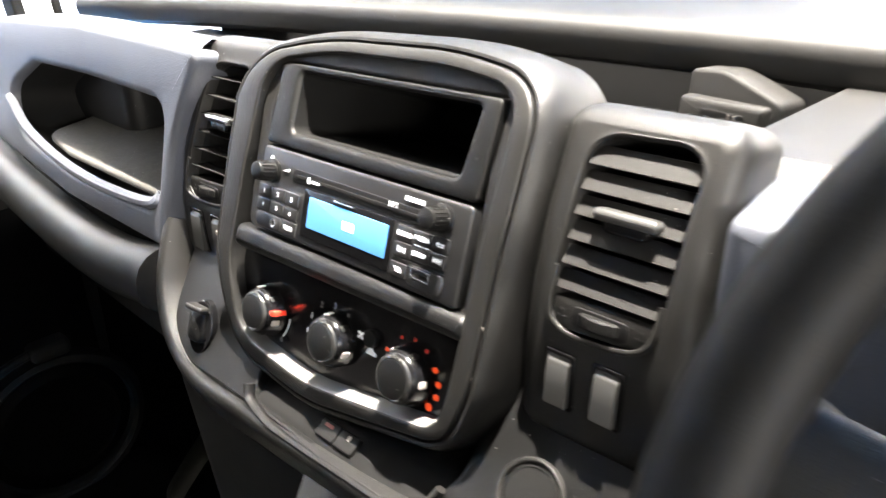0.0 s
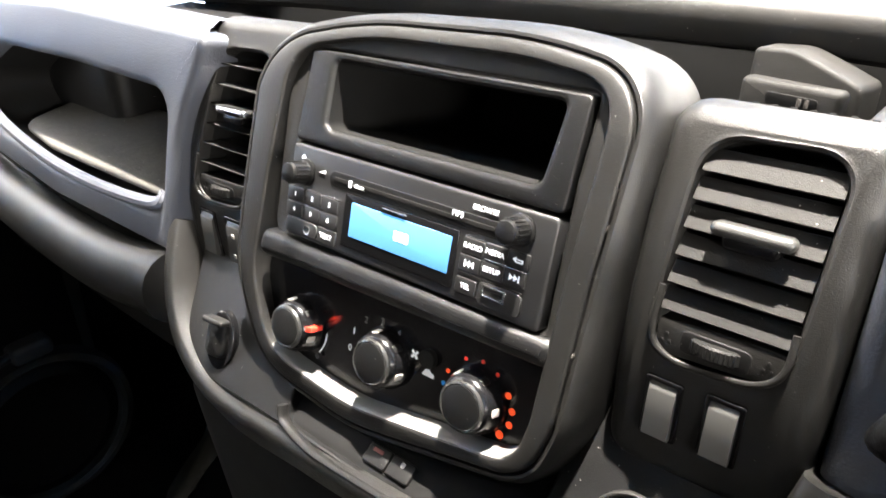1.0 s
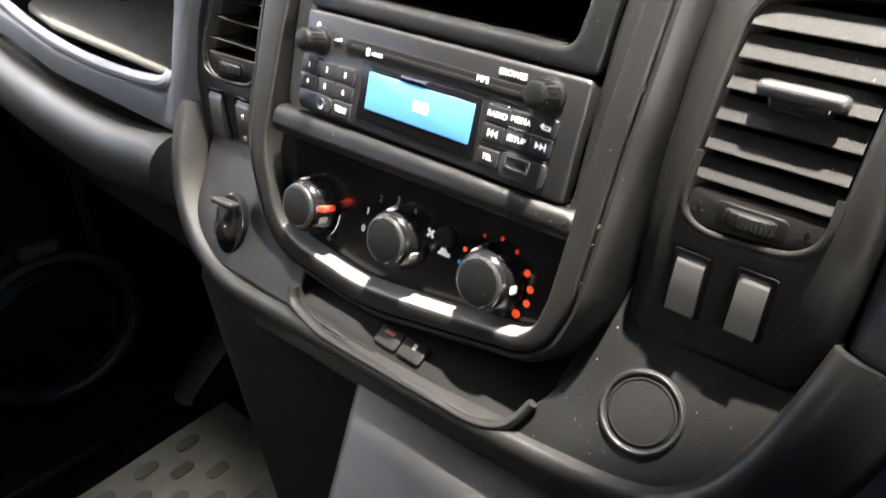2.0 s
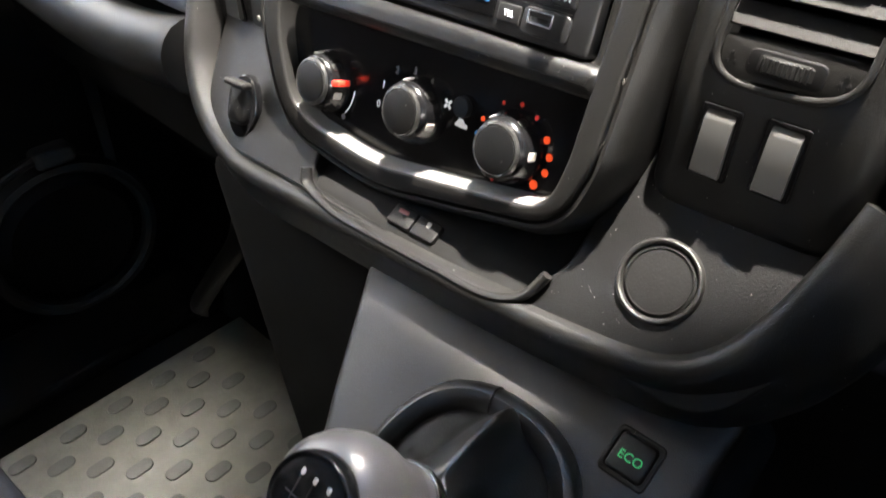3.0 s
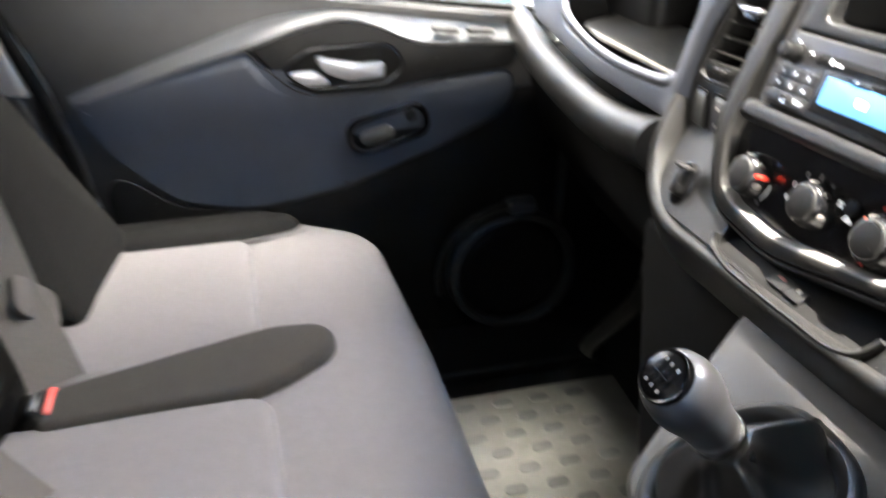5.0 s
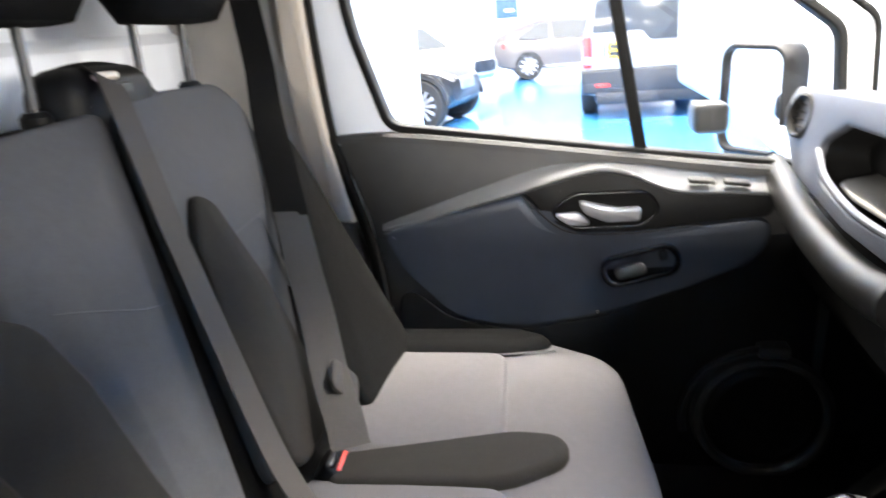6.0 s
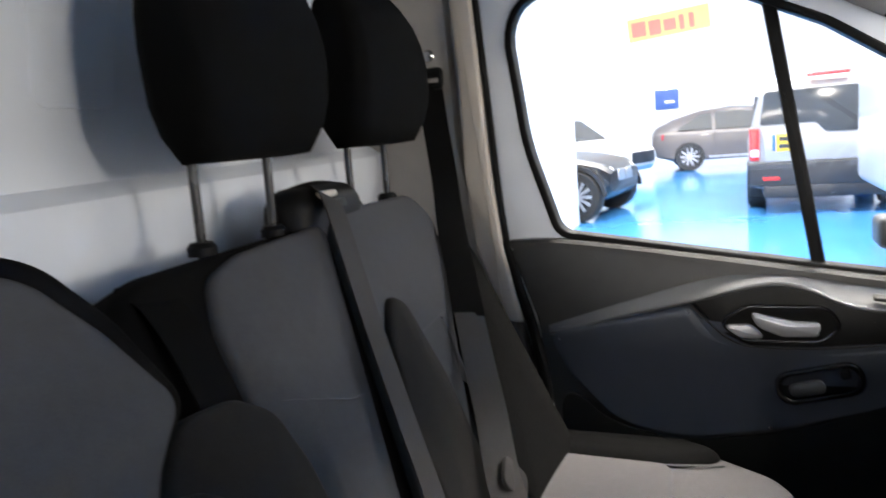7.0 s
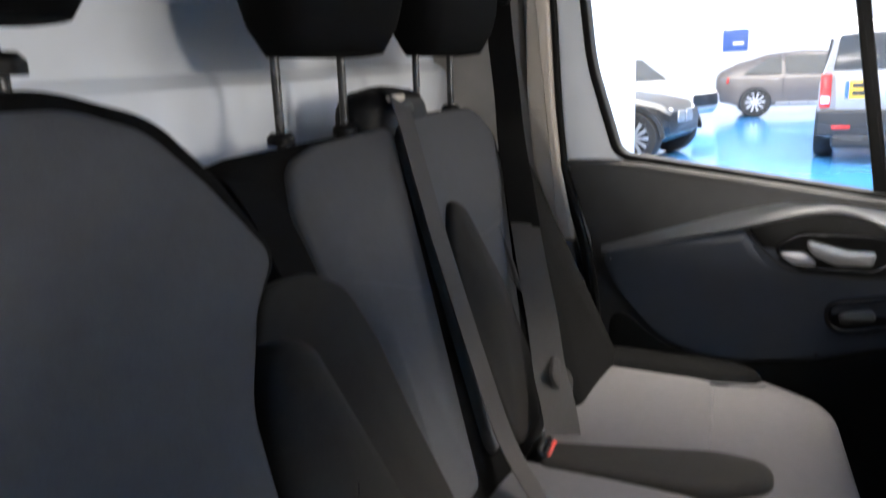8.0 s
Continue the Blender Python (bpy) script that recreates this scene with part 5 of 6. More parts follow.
back_panel("dark_wedge", [(0.302, -0.145, 0.02), (0.337, -0.168, 0.03), (0.348, -0.30, 0.1), (0.330, -0.43, 0.06), (0.27, -0.52, 0.04), (0.165, -0.52, 0.03), (0.195, -0.316, 0.1), (0.240, -0.215, 0.05)], 0.020, M_FABD, "dark woven wedge between the seats")
back_panel("inner_bolster", [(-0.25, -0.58, 0.04), (-0.25, -0.28, 0.08), (-0.17, -0.160, 0.06), (-0.085, -0.168, 0.04), (-0.042, -0.20, 0.04), (-0.028, -0.27, 0.06), (-0.03, -0.37, 0.1), (-0.02, -0.58, 0.03)], 0.036, M_FABD, "dark fabric side bolster")

# headrests
posts((-0.046, -0.190), -1.0, 1.310, -0.998, 1.42, bench)
posts((-0.410, -0.540), -1.0, 1.320, -0.998, 1.43, bench)
headrest(Matrix.Translation((-0.128, -0.982, 1.558)) @ Matrix.Rotation(radians(4), 4, "X"), 0.268, 0.277, 0.108, bench, M_FABK, "black fabric headrest")
headrest(Matrix.Translation((-0.478, -0.984, 1.556)) @ Matrix.Rotation(radians(4), 4, "X"), 0.266, 0.265, 0.108, bench, M_FABK, "black fabric headrest")
# belt outlet on top of the bench
pod = part("belt_outlet", cushion_shape(rrect(0, 0, 0.20, 0.085, 0.04), -0.05, 0.045, 0.038, Matrix.Translation((-0.305, -1.005, 1.325)), crown=0.006), M_BLACK, bench, "gloss black belt outlet housing", sharp=70)
part("outlet_slot", plate(rrect(-0.30, -0.965, 0.055, 0.014, 0.005), 1.335, 1.347, 0.003), M_GREY, pod)

# ---------------------------------------------------------------- belts
def strap(path, w, mat, parent, face, label="", n=8, name="webbing"):
    """Flat webbing along a path; face: the way its broad side looks."""
    sec = [(-w / 2, -0.0007), (w / 2, -0.0007), (w / 2, 0.0007), (-w / 2, 0.0007)]
    return part(name, sweep(smooth_path(path, n), sec, up=face), mat, parent, label)


def bk(u, v, h=0.0):
    return BCK @ Vector((u, v, h))


mb = thing("seat_belt", bk(0.27, 0.02, 0.0), "grey brown seat belt hanging down the middle seat back", "seat belt", "seat belts")
strap([bk(0.285, 0.035, -0.012), bk(0.275, 0.028, 0.014), bk(0.262, 0.0, 0.026), bk(0.235, -0.10, 0.024), bk(0.205, -0.20, 0.024), bk(0.155, -0.36, 0.030), bk(0.115, -0.48, 0.040), bk(0.08, -0.56, 0.07)], 0.044, M_BELT, mb, BCK.to_3x3() @ Vector((0, 0, 1)))
part("guide", plate(rrect(0.287, 0.030, 0.046, 0.010, 0.004), -0.01, 0.016, 0.004, BCK), M_CREAM, mb, "cream belt guide")
ob_ = thing("seat_belt", (-0.76, -0.95, 1.5), "dark seat belt hanging from the door pillar", "seat belt", "seat belts")
# Upper run takes black cloth to stand for shade; lower run keeps webbing grey.
strap([(-0.745, -0.985, 1.540), (-0.735, -0.975, 1.46), bk(0.705, 0.015, 0.022), bk(0.600, -0.085, 0.030), bk(0.525, -0.176, 0.035), bk(0.463, -0.244, 0.040)], 0.054, M_FABK, ob_, (0.84, 0.52, 0.15), "webbing with its shade painted black")
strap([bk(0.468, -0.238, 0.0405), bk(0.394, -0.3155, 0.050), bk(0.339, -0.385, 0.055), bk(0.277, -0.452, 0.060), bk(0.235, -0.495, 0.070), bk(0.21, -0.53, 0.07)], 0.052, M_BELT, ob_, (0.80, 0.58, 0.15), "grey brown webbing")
part("anchor", lathe([(0.0, -0.004), (0.014, -0.004), (0.014, 0.005), (0.010, 0.010), (0.0, 0.011)], axes((-0.765, -0.990, 1.595), (0, 1, 0), (0, 0, 1)), 24), M_CHROME, ob_, "steel belt anchor bolt")
part("d_ring", ring_plate(rrect(0, 0, 0.062, 0.045, 0.012), rrect(0, -0.006, 0.044, 0.014, 0.004), 0, 0.008, 0.003, 0.002, axes((-0.752, -0.982, 1.548), (0.25, 1, 0), (0, 0, 1))), M_BLACK, ob_, "black belt ring")
strap([(-0.762, -0.990, 1.60), (-0.757, -0.986, 1.575), (-0.753, -0.984, 1.552)], 0.03, M_PILLAR, ob_, (1, 0, 0))
part("tongue", plate(rrect(0, 0, 0.050, 0.060, 0.012), 0, 0.006, 0.002, axes(bk(0.285, -0.470, 0.066), BCK.to_3x3() @ Vector((0.86, 0.5, 0)), BCK.to_3x3() @ Vector((-0.5, 0.86, 0)))), M_BELT, ob_, "pale plastic belt tongue holder")
db = thing("seat_belt", (0.09, -0.87, 1.15), "dark seat belt beside the driver seat", "seat belt", "seat belts")
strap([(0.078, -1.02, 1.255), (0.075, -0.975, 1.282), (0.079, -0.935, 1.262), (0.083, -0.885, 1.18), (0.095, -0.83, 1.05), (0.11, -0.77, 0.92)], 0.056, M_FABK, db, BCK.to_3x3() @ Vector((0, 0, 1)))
part("button", lathe([(0.0, 0), (0.006, 0), (0.005, 0.003), (0.0, 0.0035)], axes((0.086, -0.868, 1.150), (1, 0, 0), (0, -0.47, 1)), 16), M_GREY, db)
bu = thing("belt_buckle", (-0.29, -0.70, 0.80), "black belt buckle with a red release button", "belt buckle")
BUM = axes((-0.250, -0.708, 0.812), (-1, -0.10, 0.0), (0, -0.75, 0.66))
part("body", plate(rrect(0, 0.0, 0.064, 0.060, 0.012), -0.05, 0.010, 0.006, BUM), M_BLACK, bu)
part("release_button", plate(rrect(0, 0.004, 0.048, 0.017, 0.004), 0.0, 0.0135, 0.003, BUM), M_RED, bu, "bright red release button")
part("slot_rim", plate(rrect(0, 0.020, 0.050, 0.008, 0.003), 0.0, 0.0115, 0.001, BUM), M_GLOSS, bu)

# ---------------------------------------------------------------- driver seat
drv = thing("driver_seat", (0.48, -0.6, 0.45), "grey fabric driver seat, back darkened for shade, black headrest", "seat")
DBK = axes((0.462, -0.845, 1.408), (-1, 0, 0), (0, -0.36, 1))
dout = arc_poly([(-0.25, -0.62, 0.06), (-0.255, -0.16, 0.12), (-0.12, -0.012, 0.12), (0.10, -0.015, 0.10), (0.175, -0.040, 0.06), (0.215, -0.095, 0.08), (0.250, -0.175, 0.025), (0.205, -0.215, 0.06), (0.165, -0.28, 0.08), (0.150, -0.40, 0.1), (0.16, -0.62, 0.04)], 9)
part("backrest", cushion_shape(dout, -0.13, 0.0, 0.022, DBK, crown=0.0), M_FABK, drv, "black fabric backrest shell", sharp=70)
part("back_pad", plate(arc_poly([(-0.235, -0.60, 0.06), (-0.238, -0.17, 0.12), (-0.11, -0.033, 0.11), (0.10, -0.035, 0.09), (0.155, -0.056, 0.05), (0.193, -0.105, 0.08), (0.232, -0.173, 0.02), (0.192, -0.212, 0.06), (0.152, -0.28, 0.08), (0.138, -0.40, 0.1), (0.145, -0.60, 0.04)], 9), -0.05, 0.006, 0.010, DBK, dome=0.004), M_FABG, drv, "grey fabric back pad", sharp=70)
part("side_bolster", plate(arc_poly([(0.158, -0.33, 0.06), (0.205, -0.235, 0.05), (0.245, -0.25, 0.05), (0.285, -0.42, 0.08), (0.27, -0.64, 0.05), (0.15, -0.64, 0.04)], 7), -0.10, 0.004, 0.02, DBK, dome=0.006), M_FABD, drv, "dark fabric side bolster", sharp=70)
part("cushion", cushion_shape(arc_poly([(0.22, -0.80, 0.05), (0.74, -0.80, 0.05), (0.74, -0.33, 0.1), (0.22, -0.33, 0.1)]), 0.62, 0.81, 0.04, crown=0.0), M_FAB, drv, "grey fabric seat cushion", sharp=70)
part("plinth", block(0.26, 0.70, -0.80, -0.40, 0.445, 0.66, 0.02), M_VOID, drv)
posts((0.37, 0.50), -0.885, 1.40, -0.905, 1.47, drv)
headrest(Matrix.Translation((0.432, -0.895, 1.570)) @ Matrix.Rotation(radians(4), 4, "X"), 0.285, 0.27, 0.105, drv, M_FABK, "black fabric headrest")


# ---------------------------------------------------------------- passenger door
door = thing("door_1", (-0.8, -0.4, 0.45), "closed passenger door with a blue grey insert and dark trim", "door", kind="structure")
card = arc_poly([(-0.775, 0.46, 0.02), (0.06, 0.46, 0.02), (0.09, 1.075, 0.02), (-0.07, 1.098, 0.2), (-0.28, 1.128, 0.3), (-0.72, 1.190, 0.1), (-0.855, 1.192, 0.02), (-0.80, 1.03, 0.1), (-0.77, 0.80, 0.3)], 6)
part("door_card", plate(card, -0.07, 0.0, 0.006, DOR), M_CARD, door, "dark grained plastic door card", sharp=50)
part("lower_card", plate(arc_poly([(-0.765, 0.47, 0.02), (0.05, 0.47, 0.02), (0.06, 0.98, 0.05), (-0.10, 0.965, 0.1), (-0.19, 0.868, 0.1), (-0.345, 0.812, 0.2), (-0.52, 0.780, 0.2), (-0.65, 0.81, 0.1), (-0.755, 0.90, 0.1)]), -0.01, 0.004, 0.003, DOR), M_BLACK, door, "black lower door card", sharp=50)
sill = smooth_path([(-0.80, -0.850, 1.194), (-0.80, -0.73, 1.193), (-0.80, -0.50, 1.163), (-0.80, -0.28, 1.131), (-0.80, -0.07, 1.101), (-0.80, 0.08, 1.083)])
part("window_sill", sweep(sill, [(0.014, -0.012), (0.014, -0.002), (0.008, 0.004), (-0.02, 0.006), (-0.05, 0.004), (-0.05, -0.012)], up=(0, 0, 1)), M_CARD, door, "grey plastic sill strip along the glass")


def dp(y, z, h=0.0):
    return DOR @ Vector((y, z, h))


# ledge that grows out of the card: along, top edge height, lower edge height, depth
ledge = [(-0.775, 1.013, 1.003, 0.001), (-0.70, 1.038, 1.020, 0.008), (-0.60, 1.0705, 1.050, 0.020), (-0.487, 1.106, 1.080, 0.032), (-0.43, 1.118, 1.097, 0.037), (-0.38, 1.1215, 1.110, 0.041), (-0.335, 1.1225, 1.116, 0.043), (-0.285, 1.118, 1.105, 0.043), (-0.234, 1.108, 1.081, 0.042), (-0.19, 1.100, 1.070, 0.041), (-0.10, 1.088, 1.064, 0.038), (0.05, 1.076, 1.052, 0.030)]
lp = list(zip(smooth_path([(y, t, b) for y, t, b, w in ledge], 6), smooth_path([(w, 0, 0) for y, t, b, w in ledge], 6)))


def ledge_section(y, t, b, w):
    rise = t - b
    return [(y, t + 0.004, -0.012), (y, t + 0.002, 0.0005), (y, t - 0.25 * rise, 0.20 * w), (y, t - 0.70 * rise, 0.70 * w), (y, b + 0.0035, w - 0.0025), (y, b + 0.0008, w - 0.0004), (y, b - 0.0025, w - 0.0006), (y, b - 0.0045, w - 0.003), (y, b - 0.010, 0.45 * w), (y, b - 0.010, -0.012)]


part("arm_rail", loft([ledge_section(*p, w[0]) for p, w in lp], DOR), M_RAIL, door, "grey sweeping door ledge, paled to show its highlight", sharp=40)
BLU = arc_poly([(-0.775, 0.998, 0.02), (-0.62, 1.040, 0.2), (-0.487, 1.074, 0.02), (-0.44, 1.010, 0.05), (-0.385, 0.988, 0.05), (-0.28, 0.987, 0.1), (-0.10, 1.008, 0.05), (-0.030, 1.010, 0.03), (-0.045, 0.930, 0.08), (-0.19, 0.870, 0.1), (-0.346, 0.822, 0.2), (-0.513, 0.790, 0.2), (-0.640, 0.818, 0.1), (-0.735, 0.915, 0.1)], 6)
ins = [[(x, y, -0.01) for x, y in BLU], [(x, y, 0.006) for x, y in BLU]] + [[(x, y, 0.006 + g * max(0.0, min(1.0, (y - 0.84) / 0.22)) ** 1.5 * max(0.0, min(1.0, (x + 0.78) / 0.30))) for x, y in inset(BLU, d)] for d, g in ((0.004, 0.018), (0.012, 0.024), (0.028, 0.022))]
part("insert", loft(ins, DOR), M_NAVY, door, "blue grey plastic door insert", sharp=50)
HBZ = arc_poly([(-0.487, 1.078, 0.01), (-0.435, 1.014, 0.05), (-0.385, 0.992, 0.05), (-0.28, 0.991, 0.1), (-0.10, 1.010, 0.05), (-0.04, 1.012, 0.02), (-0.03, 1.060, 0.02), (-0.20, 1.070, 0.06), (-0.29, 1.104, 0.05), (-0.335, 1.112, 0.06), (-0.42, 1.096, 0.1)], 6)
part("handle_bezel", plate(HBZ, -0.01, 0.022, 0.004, DOR), M_BLACK, door, "black handle surround", sharp=50)
part("handle_trim", sweep([dp(*p) for p in smooth_path([(-0.489, 1.072, 0.024), (-0.455, 1.034, 0.024), (-0.420, 1.004, 0.024), (-0.38, 0.991, 0.024), (-0.28, 0.990, 0.023), (-0.16, 1.001, 0.020)])], circle(0.0022, 8), up=(1, 0, 0)), M_GREY, door)
bowl = arc_poly([(-0.448, 1.036, 0.02), (-0.395, 1.000, 0.03), (-0.27, 1.000, 0.03), (-0.225, 1.030, 0.03), (-0.255, 1.072, 0.03), (-0.39, 1.072, 0.04)], 6)
hb = part("handle_bowl", ring_plate(bowl, inset(bowl, 0.007), 0.0, 0.028, 0.003, 0.003, DOR), M_GLOSS, door, "gloss black handle bowl")
part("bowl_back", plate(inset(bowl, 0.006), 0.02, 0.0235, 0.0, DOR), M_VOID, hb)
lev_out = arc_poly([(-0.385, 1.060, 0.008), (-0.372, 1.030, 0.03), (-0.33, 1.013, 0.03), (-0.272, 1.015, 0.008), (-0.266, 1.042, 0.008), (-0.31, 1.042, 0.03), (-0.355, 1.052, 0.03)], 6)
part("door_handle", plate(lev_out, 0.024, 0.036, 0.006, DOR, dome=0.004), M_SATIN, door, "satin metal interior door handle", sharp=60)
part("handle_cup", plate(arc_poly([(-0.436, 1.032, 0.01), (-0.402, 1.008, 0.02), (-0.352, 1.006, 0.01), (-0.382, 1.036, 0.02)], 5), 0.022, 0.029, 0.004, DOR), M_SATIN, door, "satin metal handle cup", sharp=60)
for y in (-0.165, -0.105):
    part("window_switch", plate(rrect(0, 0, 0.045, 0.020, 0.004), 0, 0.006, 0.003, axes((-0.757, y, 1.0795 + 0.10 * (-0.105 - y)), (0, 1, -0.12), (-1, 0, 0.25))), M_GREY, door, "grey window switch")
LAT = DOR @ Matrix.Translation((-0.268, 0.922, 0.0)) @ Matrix.Rotation(radians(14), 4, "Z")
lat = part("door_pocket_latch", ring_plate(rrect(0, 0, 0.150, 0.066, 0.028), rrect(0, 0, 0.128, 0.046, 0.020), 0.0, 0.022, 0.004, 0.003, LAT), M_GLOSS, door, "gloss black oval latch surround")
part("back", plate(rrect(0, 0, 0.130, 0.048, 0.020), 0.0, 0.012, 0.0, LAT), M_VOID, lat)
part("catch", plate(rrect(-0.022, -0.006, 0.060, 0.026, 0.012), 0.012, 0.022, 0.004, LAT, dome=0.003), M_ROCKER, lat, "satin metal catch")
part("catch_end", plate(rrect(0.045, 0.010, 0.018, 0.022, 0.006), 0.012, 0.020, 0.003, LAT), M_DARK, lat)
part("screw", lathe([(0.0, 0.013), (0.0035, 0.013), (0.003, 0.0165), (0.0, 0.017)], DOR @ Matrix.Translation((-0.350, 0.828, 0)), 12), M_CHROME, door)
SPK = DOR @ Matrix.Translation((-0.035, 0.600, 0.008))
spk = part("speaker_ring", lathe([(0.112, 0.0), (0.114, 0.016), (0.120, 0.022), (0.130, 0.020), (0.136, 0.0)], SPK, 56), M_CARD, door, "dark speaker surround")
part("grille", lathe([(0.0, 0.010), (0.080, 0.010), (0.092, 0.014), (0.098, 0.010), (0.112, 0.004)], SPK, 56), M_BLACK, spk)
part("arch_trim", sweep([SPK @ Vector((0.155 * math.cos(a), 0.150 * math.sin(a), 0.016)) for a in [radians(88 + 4.5 * k) for k in range(24)]], circle(0.0075, 10), up=(1, 0, 0)), M_GREY, spk)
part("arch_end", plate(rrect(0.012, 0.147, 0.058, 0.028, 0.010), 0.0, 0.030, 0.008, SPK), M_CARD, spk)
part("edge_seal", sweep(smooth_path([(-0.795, -0.862, 1.198), (-0.79, -0.830, 1.09), (-0.788, -0.800, 0.98), (-0.786, -0.782, 0.85), (-0.786, -0.778, 0.60)]), circle(0.009, 10), up=(1, 0, 0)), M_RUBBER, door, "black rubber door seal")

# window frame, seals and glass
WIN = [(-0.742, 1.212, 0.035), (-0.28, 1.142, 0.3), (0.075, 1.092, 0.02), (0.062, 1.328, 0.04), (-0.10, 1.456, 0.2), (-0.255, 1.566, 0.15), (-0.42, 1.650, 0.15), (-0.60, 1.688, 0.15), (-0.835, 1.700, 0.085), (-0.80, 1.40, 0.4)]
WOU = [(-0.860, 1.17, 0.02), (-0.30, 1.08, 0.3), (0.13, 1.02, 0.02), (0.12, 1.345, 0.04), (-0.07, 1.500, 0.2), (-0.225, 1.613, 0.15), (-0.40, 1.705, 0.15), (-0.60, 1.748, 0.15), (-0.918, 1.762, 0.09), (-0.90, 1.40, 0.4)]
win_in, win_out = arc_poly(WIN, 7), arc_poly(WOU, 7)
fr = part("window_frame", ring_plate(win_out, win_in, -0.055, -0.018, 0.006, 0.006, DOR), M_WHITE, door, "white painted door window frame", sharp=50)
part("seal", ring_plate(inset(win_in, -0.013), inset(win_in, 0.002), -0.050, -0.012, 0.004, 0.004, DOR), M_RUBBER, fr, "black rubber glass seal", sharp=60)
part("frame_seal", ring_plate(inset(win_out, -0.006), inset(win_out, 0.006), -0.05, -0.012, 0.004, 0.004, DOR), M_RUBBER, fr, "black rubber frame seal", sharp=60)
DIV = axes((-0.83, -0.303, 1.37), (0, 1, 0.165), (0, -0.165, 1))
part("glass_divider", plate(rrect(0, 0, 0.023, 0.515, 0.003), -0.008, 0.012, 0.003, DIV), M_RUBBER, fr, "black divider bar in the door glass")
pane = part("pane", plate(inset(win_in, -0.006), -0.046, -0.042, 0, DOR), M_GLASS, door, "clear door glass", flat=True)
pane.visible_shadow = False

# Driver side frame and rail stay out of view; added to narrow the side light.
drv_door = thing("door_2", (0.86, -0.4, 1.1), "unseen driver door window frame, added to cut side light", "door", kind="structure")
DRO = axes((0.845, 0, 0), (0, 1, 0), (0, 0, 1))
part("window_frame", ring_plate(win_out, win_in, -0.03, 0.01, 0.006, 0.006, DRO), M_WHITE, drv_door, sharp=50)
part("seal", ring_plate(inset(win_in, -0.013), inset(win_in, 0.002), -0.035, 0.014, 0.004, 0.004, DRO), M_RUBBER, drv_door, sharp=60)
structure("cant_rail", sweep(smooth_path([(0.80, -1.18, 1.80), (0.80, -0.80, 1.795), (0.79, -0.55, 1.78), (0.79, -0.33, 1.70), (0.80, -0.15, 1.60)], 5), circle(0.042, 14), up=(1, 0, 0)), M_ROOF, "unseen rail above the driver door, added to cut side light", "rail")

# rear door pillar
pil = thing("pillar_passenger", (-0.8, -0.95, 0.45), "warm grey pillar trim with a cream edge", "pillar", kind="structure")
part("cream_edge", plate(arc_poly([(-0.873, 1.024, 0.006), (-0.829, 1.020, 0.006), (-0.863, 1.186, 0.1), (-0.878, 1.337, 0.2), (-0.888, 1.555, 0.2), (-0.902, 1.82, 0.01), (-0.950, 1.82, 0.01), (-0.934, 1.559, 0.2), (-0.937, 1.34, 0.2), (-0.923, 1.188, 0.1)]), -0.03, 0.012, 0.008, DOR), M_CREAM, pil, "cream plastic pillar edge", sharp=50)
part("pillar_trim", plate(arc_poly([(-1.18, 0.50, 0.01), (-0.84, 0.50, 0.01), (-0.90, 1.10, 0.1), (-0.955, 1.40, 0.2), (-0.965, 1.84, 0.01), (-1.18, 1.84, 0.01)]), -0.04, -0.006, 0.004, DOR), M_PILLAR, pil, "warm grey pillar trim", sharp=50)
part("lower_trim", plate(arc_poly([(-1.16, 0.50, 0.01), (-0.765, 0.50, 0.01), (-0.79, 0.80, 0.1), (-0.838, 1.016, 0.01), (-0.925, 1.14, 0.05), (-0.99, 1.08, 0.1), (-1.16, 1.02, 0.1)]), -0.03, 0.010, 0.010, DOR), M_CARD, pil, "dark lower pillar trim", sharp=50)
part("seal", sweep(smooth_path([(-0.795, -0.892, 1.76), (-0.795, -0.878, 1.50), (-0.795, -0.866, 1.28), (-0.792, -0.845, 1.12), (-0.79, -0.810, 0.98), (-0.788, -0.788, 0.80), (-0.788, -0.775, 0.60)]), circle(0.007, 10), up=(1, 0, 0)), M_RUBBER, pil, "black rubber pillar seal")
structure("door_aperture", plate(arc_poly([(-1.18, 0.45, 0.01), (-0.76, 0.45, 0.01), (-0.78, 0.9, 0.05), (-0.86, 1.17, 0.05), (-0.885, 1.40, 0.1), (-0.905, 1.84, 0.01), (-1.18, 1.84, 0.01)]), -0.085, -0.052, 0.004, DOR), M_WHITE, "white painted door aperture behind the seal", "body side")
structure("cant_rail", sweep(smooth_path([(-0.80, -1.18, 1.80), (-0.80, -0.80, 1.795), (-0.79, -0.55, 1.78), (-0.79, -0.33, 1.70), (-0.80, -0.15, 1.60)], 5), circle(0.042, 14), up=(1, 0, 0)), M_ROOF, "grey trimmed rail above the door", "rail")

# door mirror
mir = thing("door_mirror", (-0.95, 0.03, 1.1), "black door mirror with a rounded glass", "door mirror")
MIM = axes((-1.10, -0.005, 1.188), (0.82, 0.57, 0), (0, 0, 1))
mo = arc_poly([(-0.085, -0.115, 0.03), (0.080, -0.115, 0.03), (0.085, 0.105, 0.03), (-0.075, 0.112, 0.03)], 7)
part("housing", loft([[(x, y, 0.012) for x, y in inset(mo, -0.006)], [(x, y, 0.0) for x, y in inset(mo, -0.012)], [(x, y, -0.05) for x, y in inset(mo, -0.010)], [(x, y, -0.09) for x, y in inset(mo, 0.02)]], MIM, cap0=False), M_BLACK, mir, "black mirror housing", sharp=60)
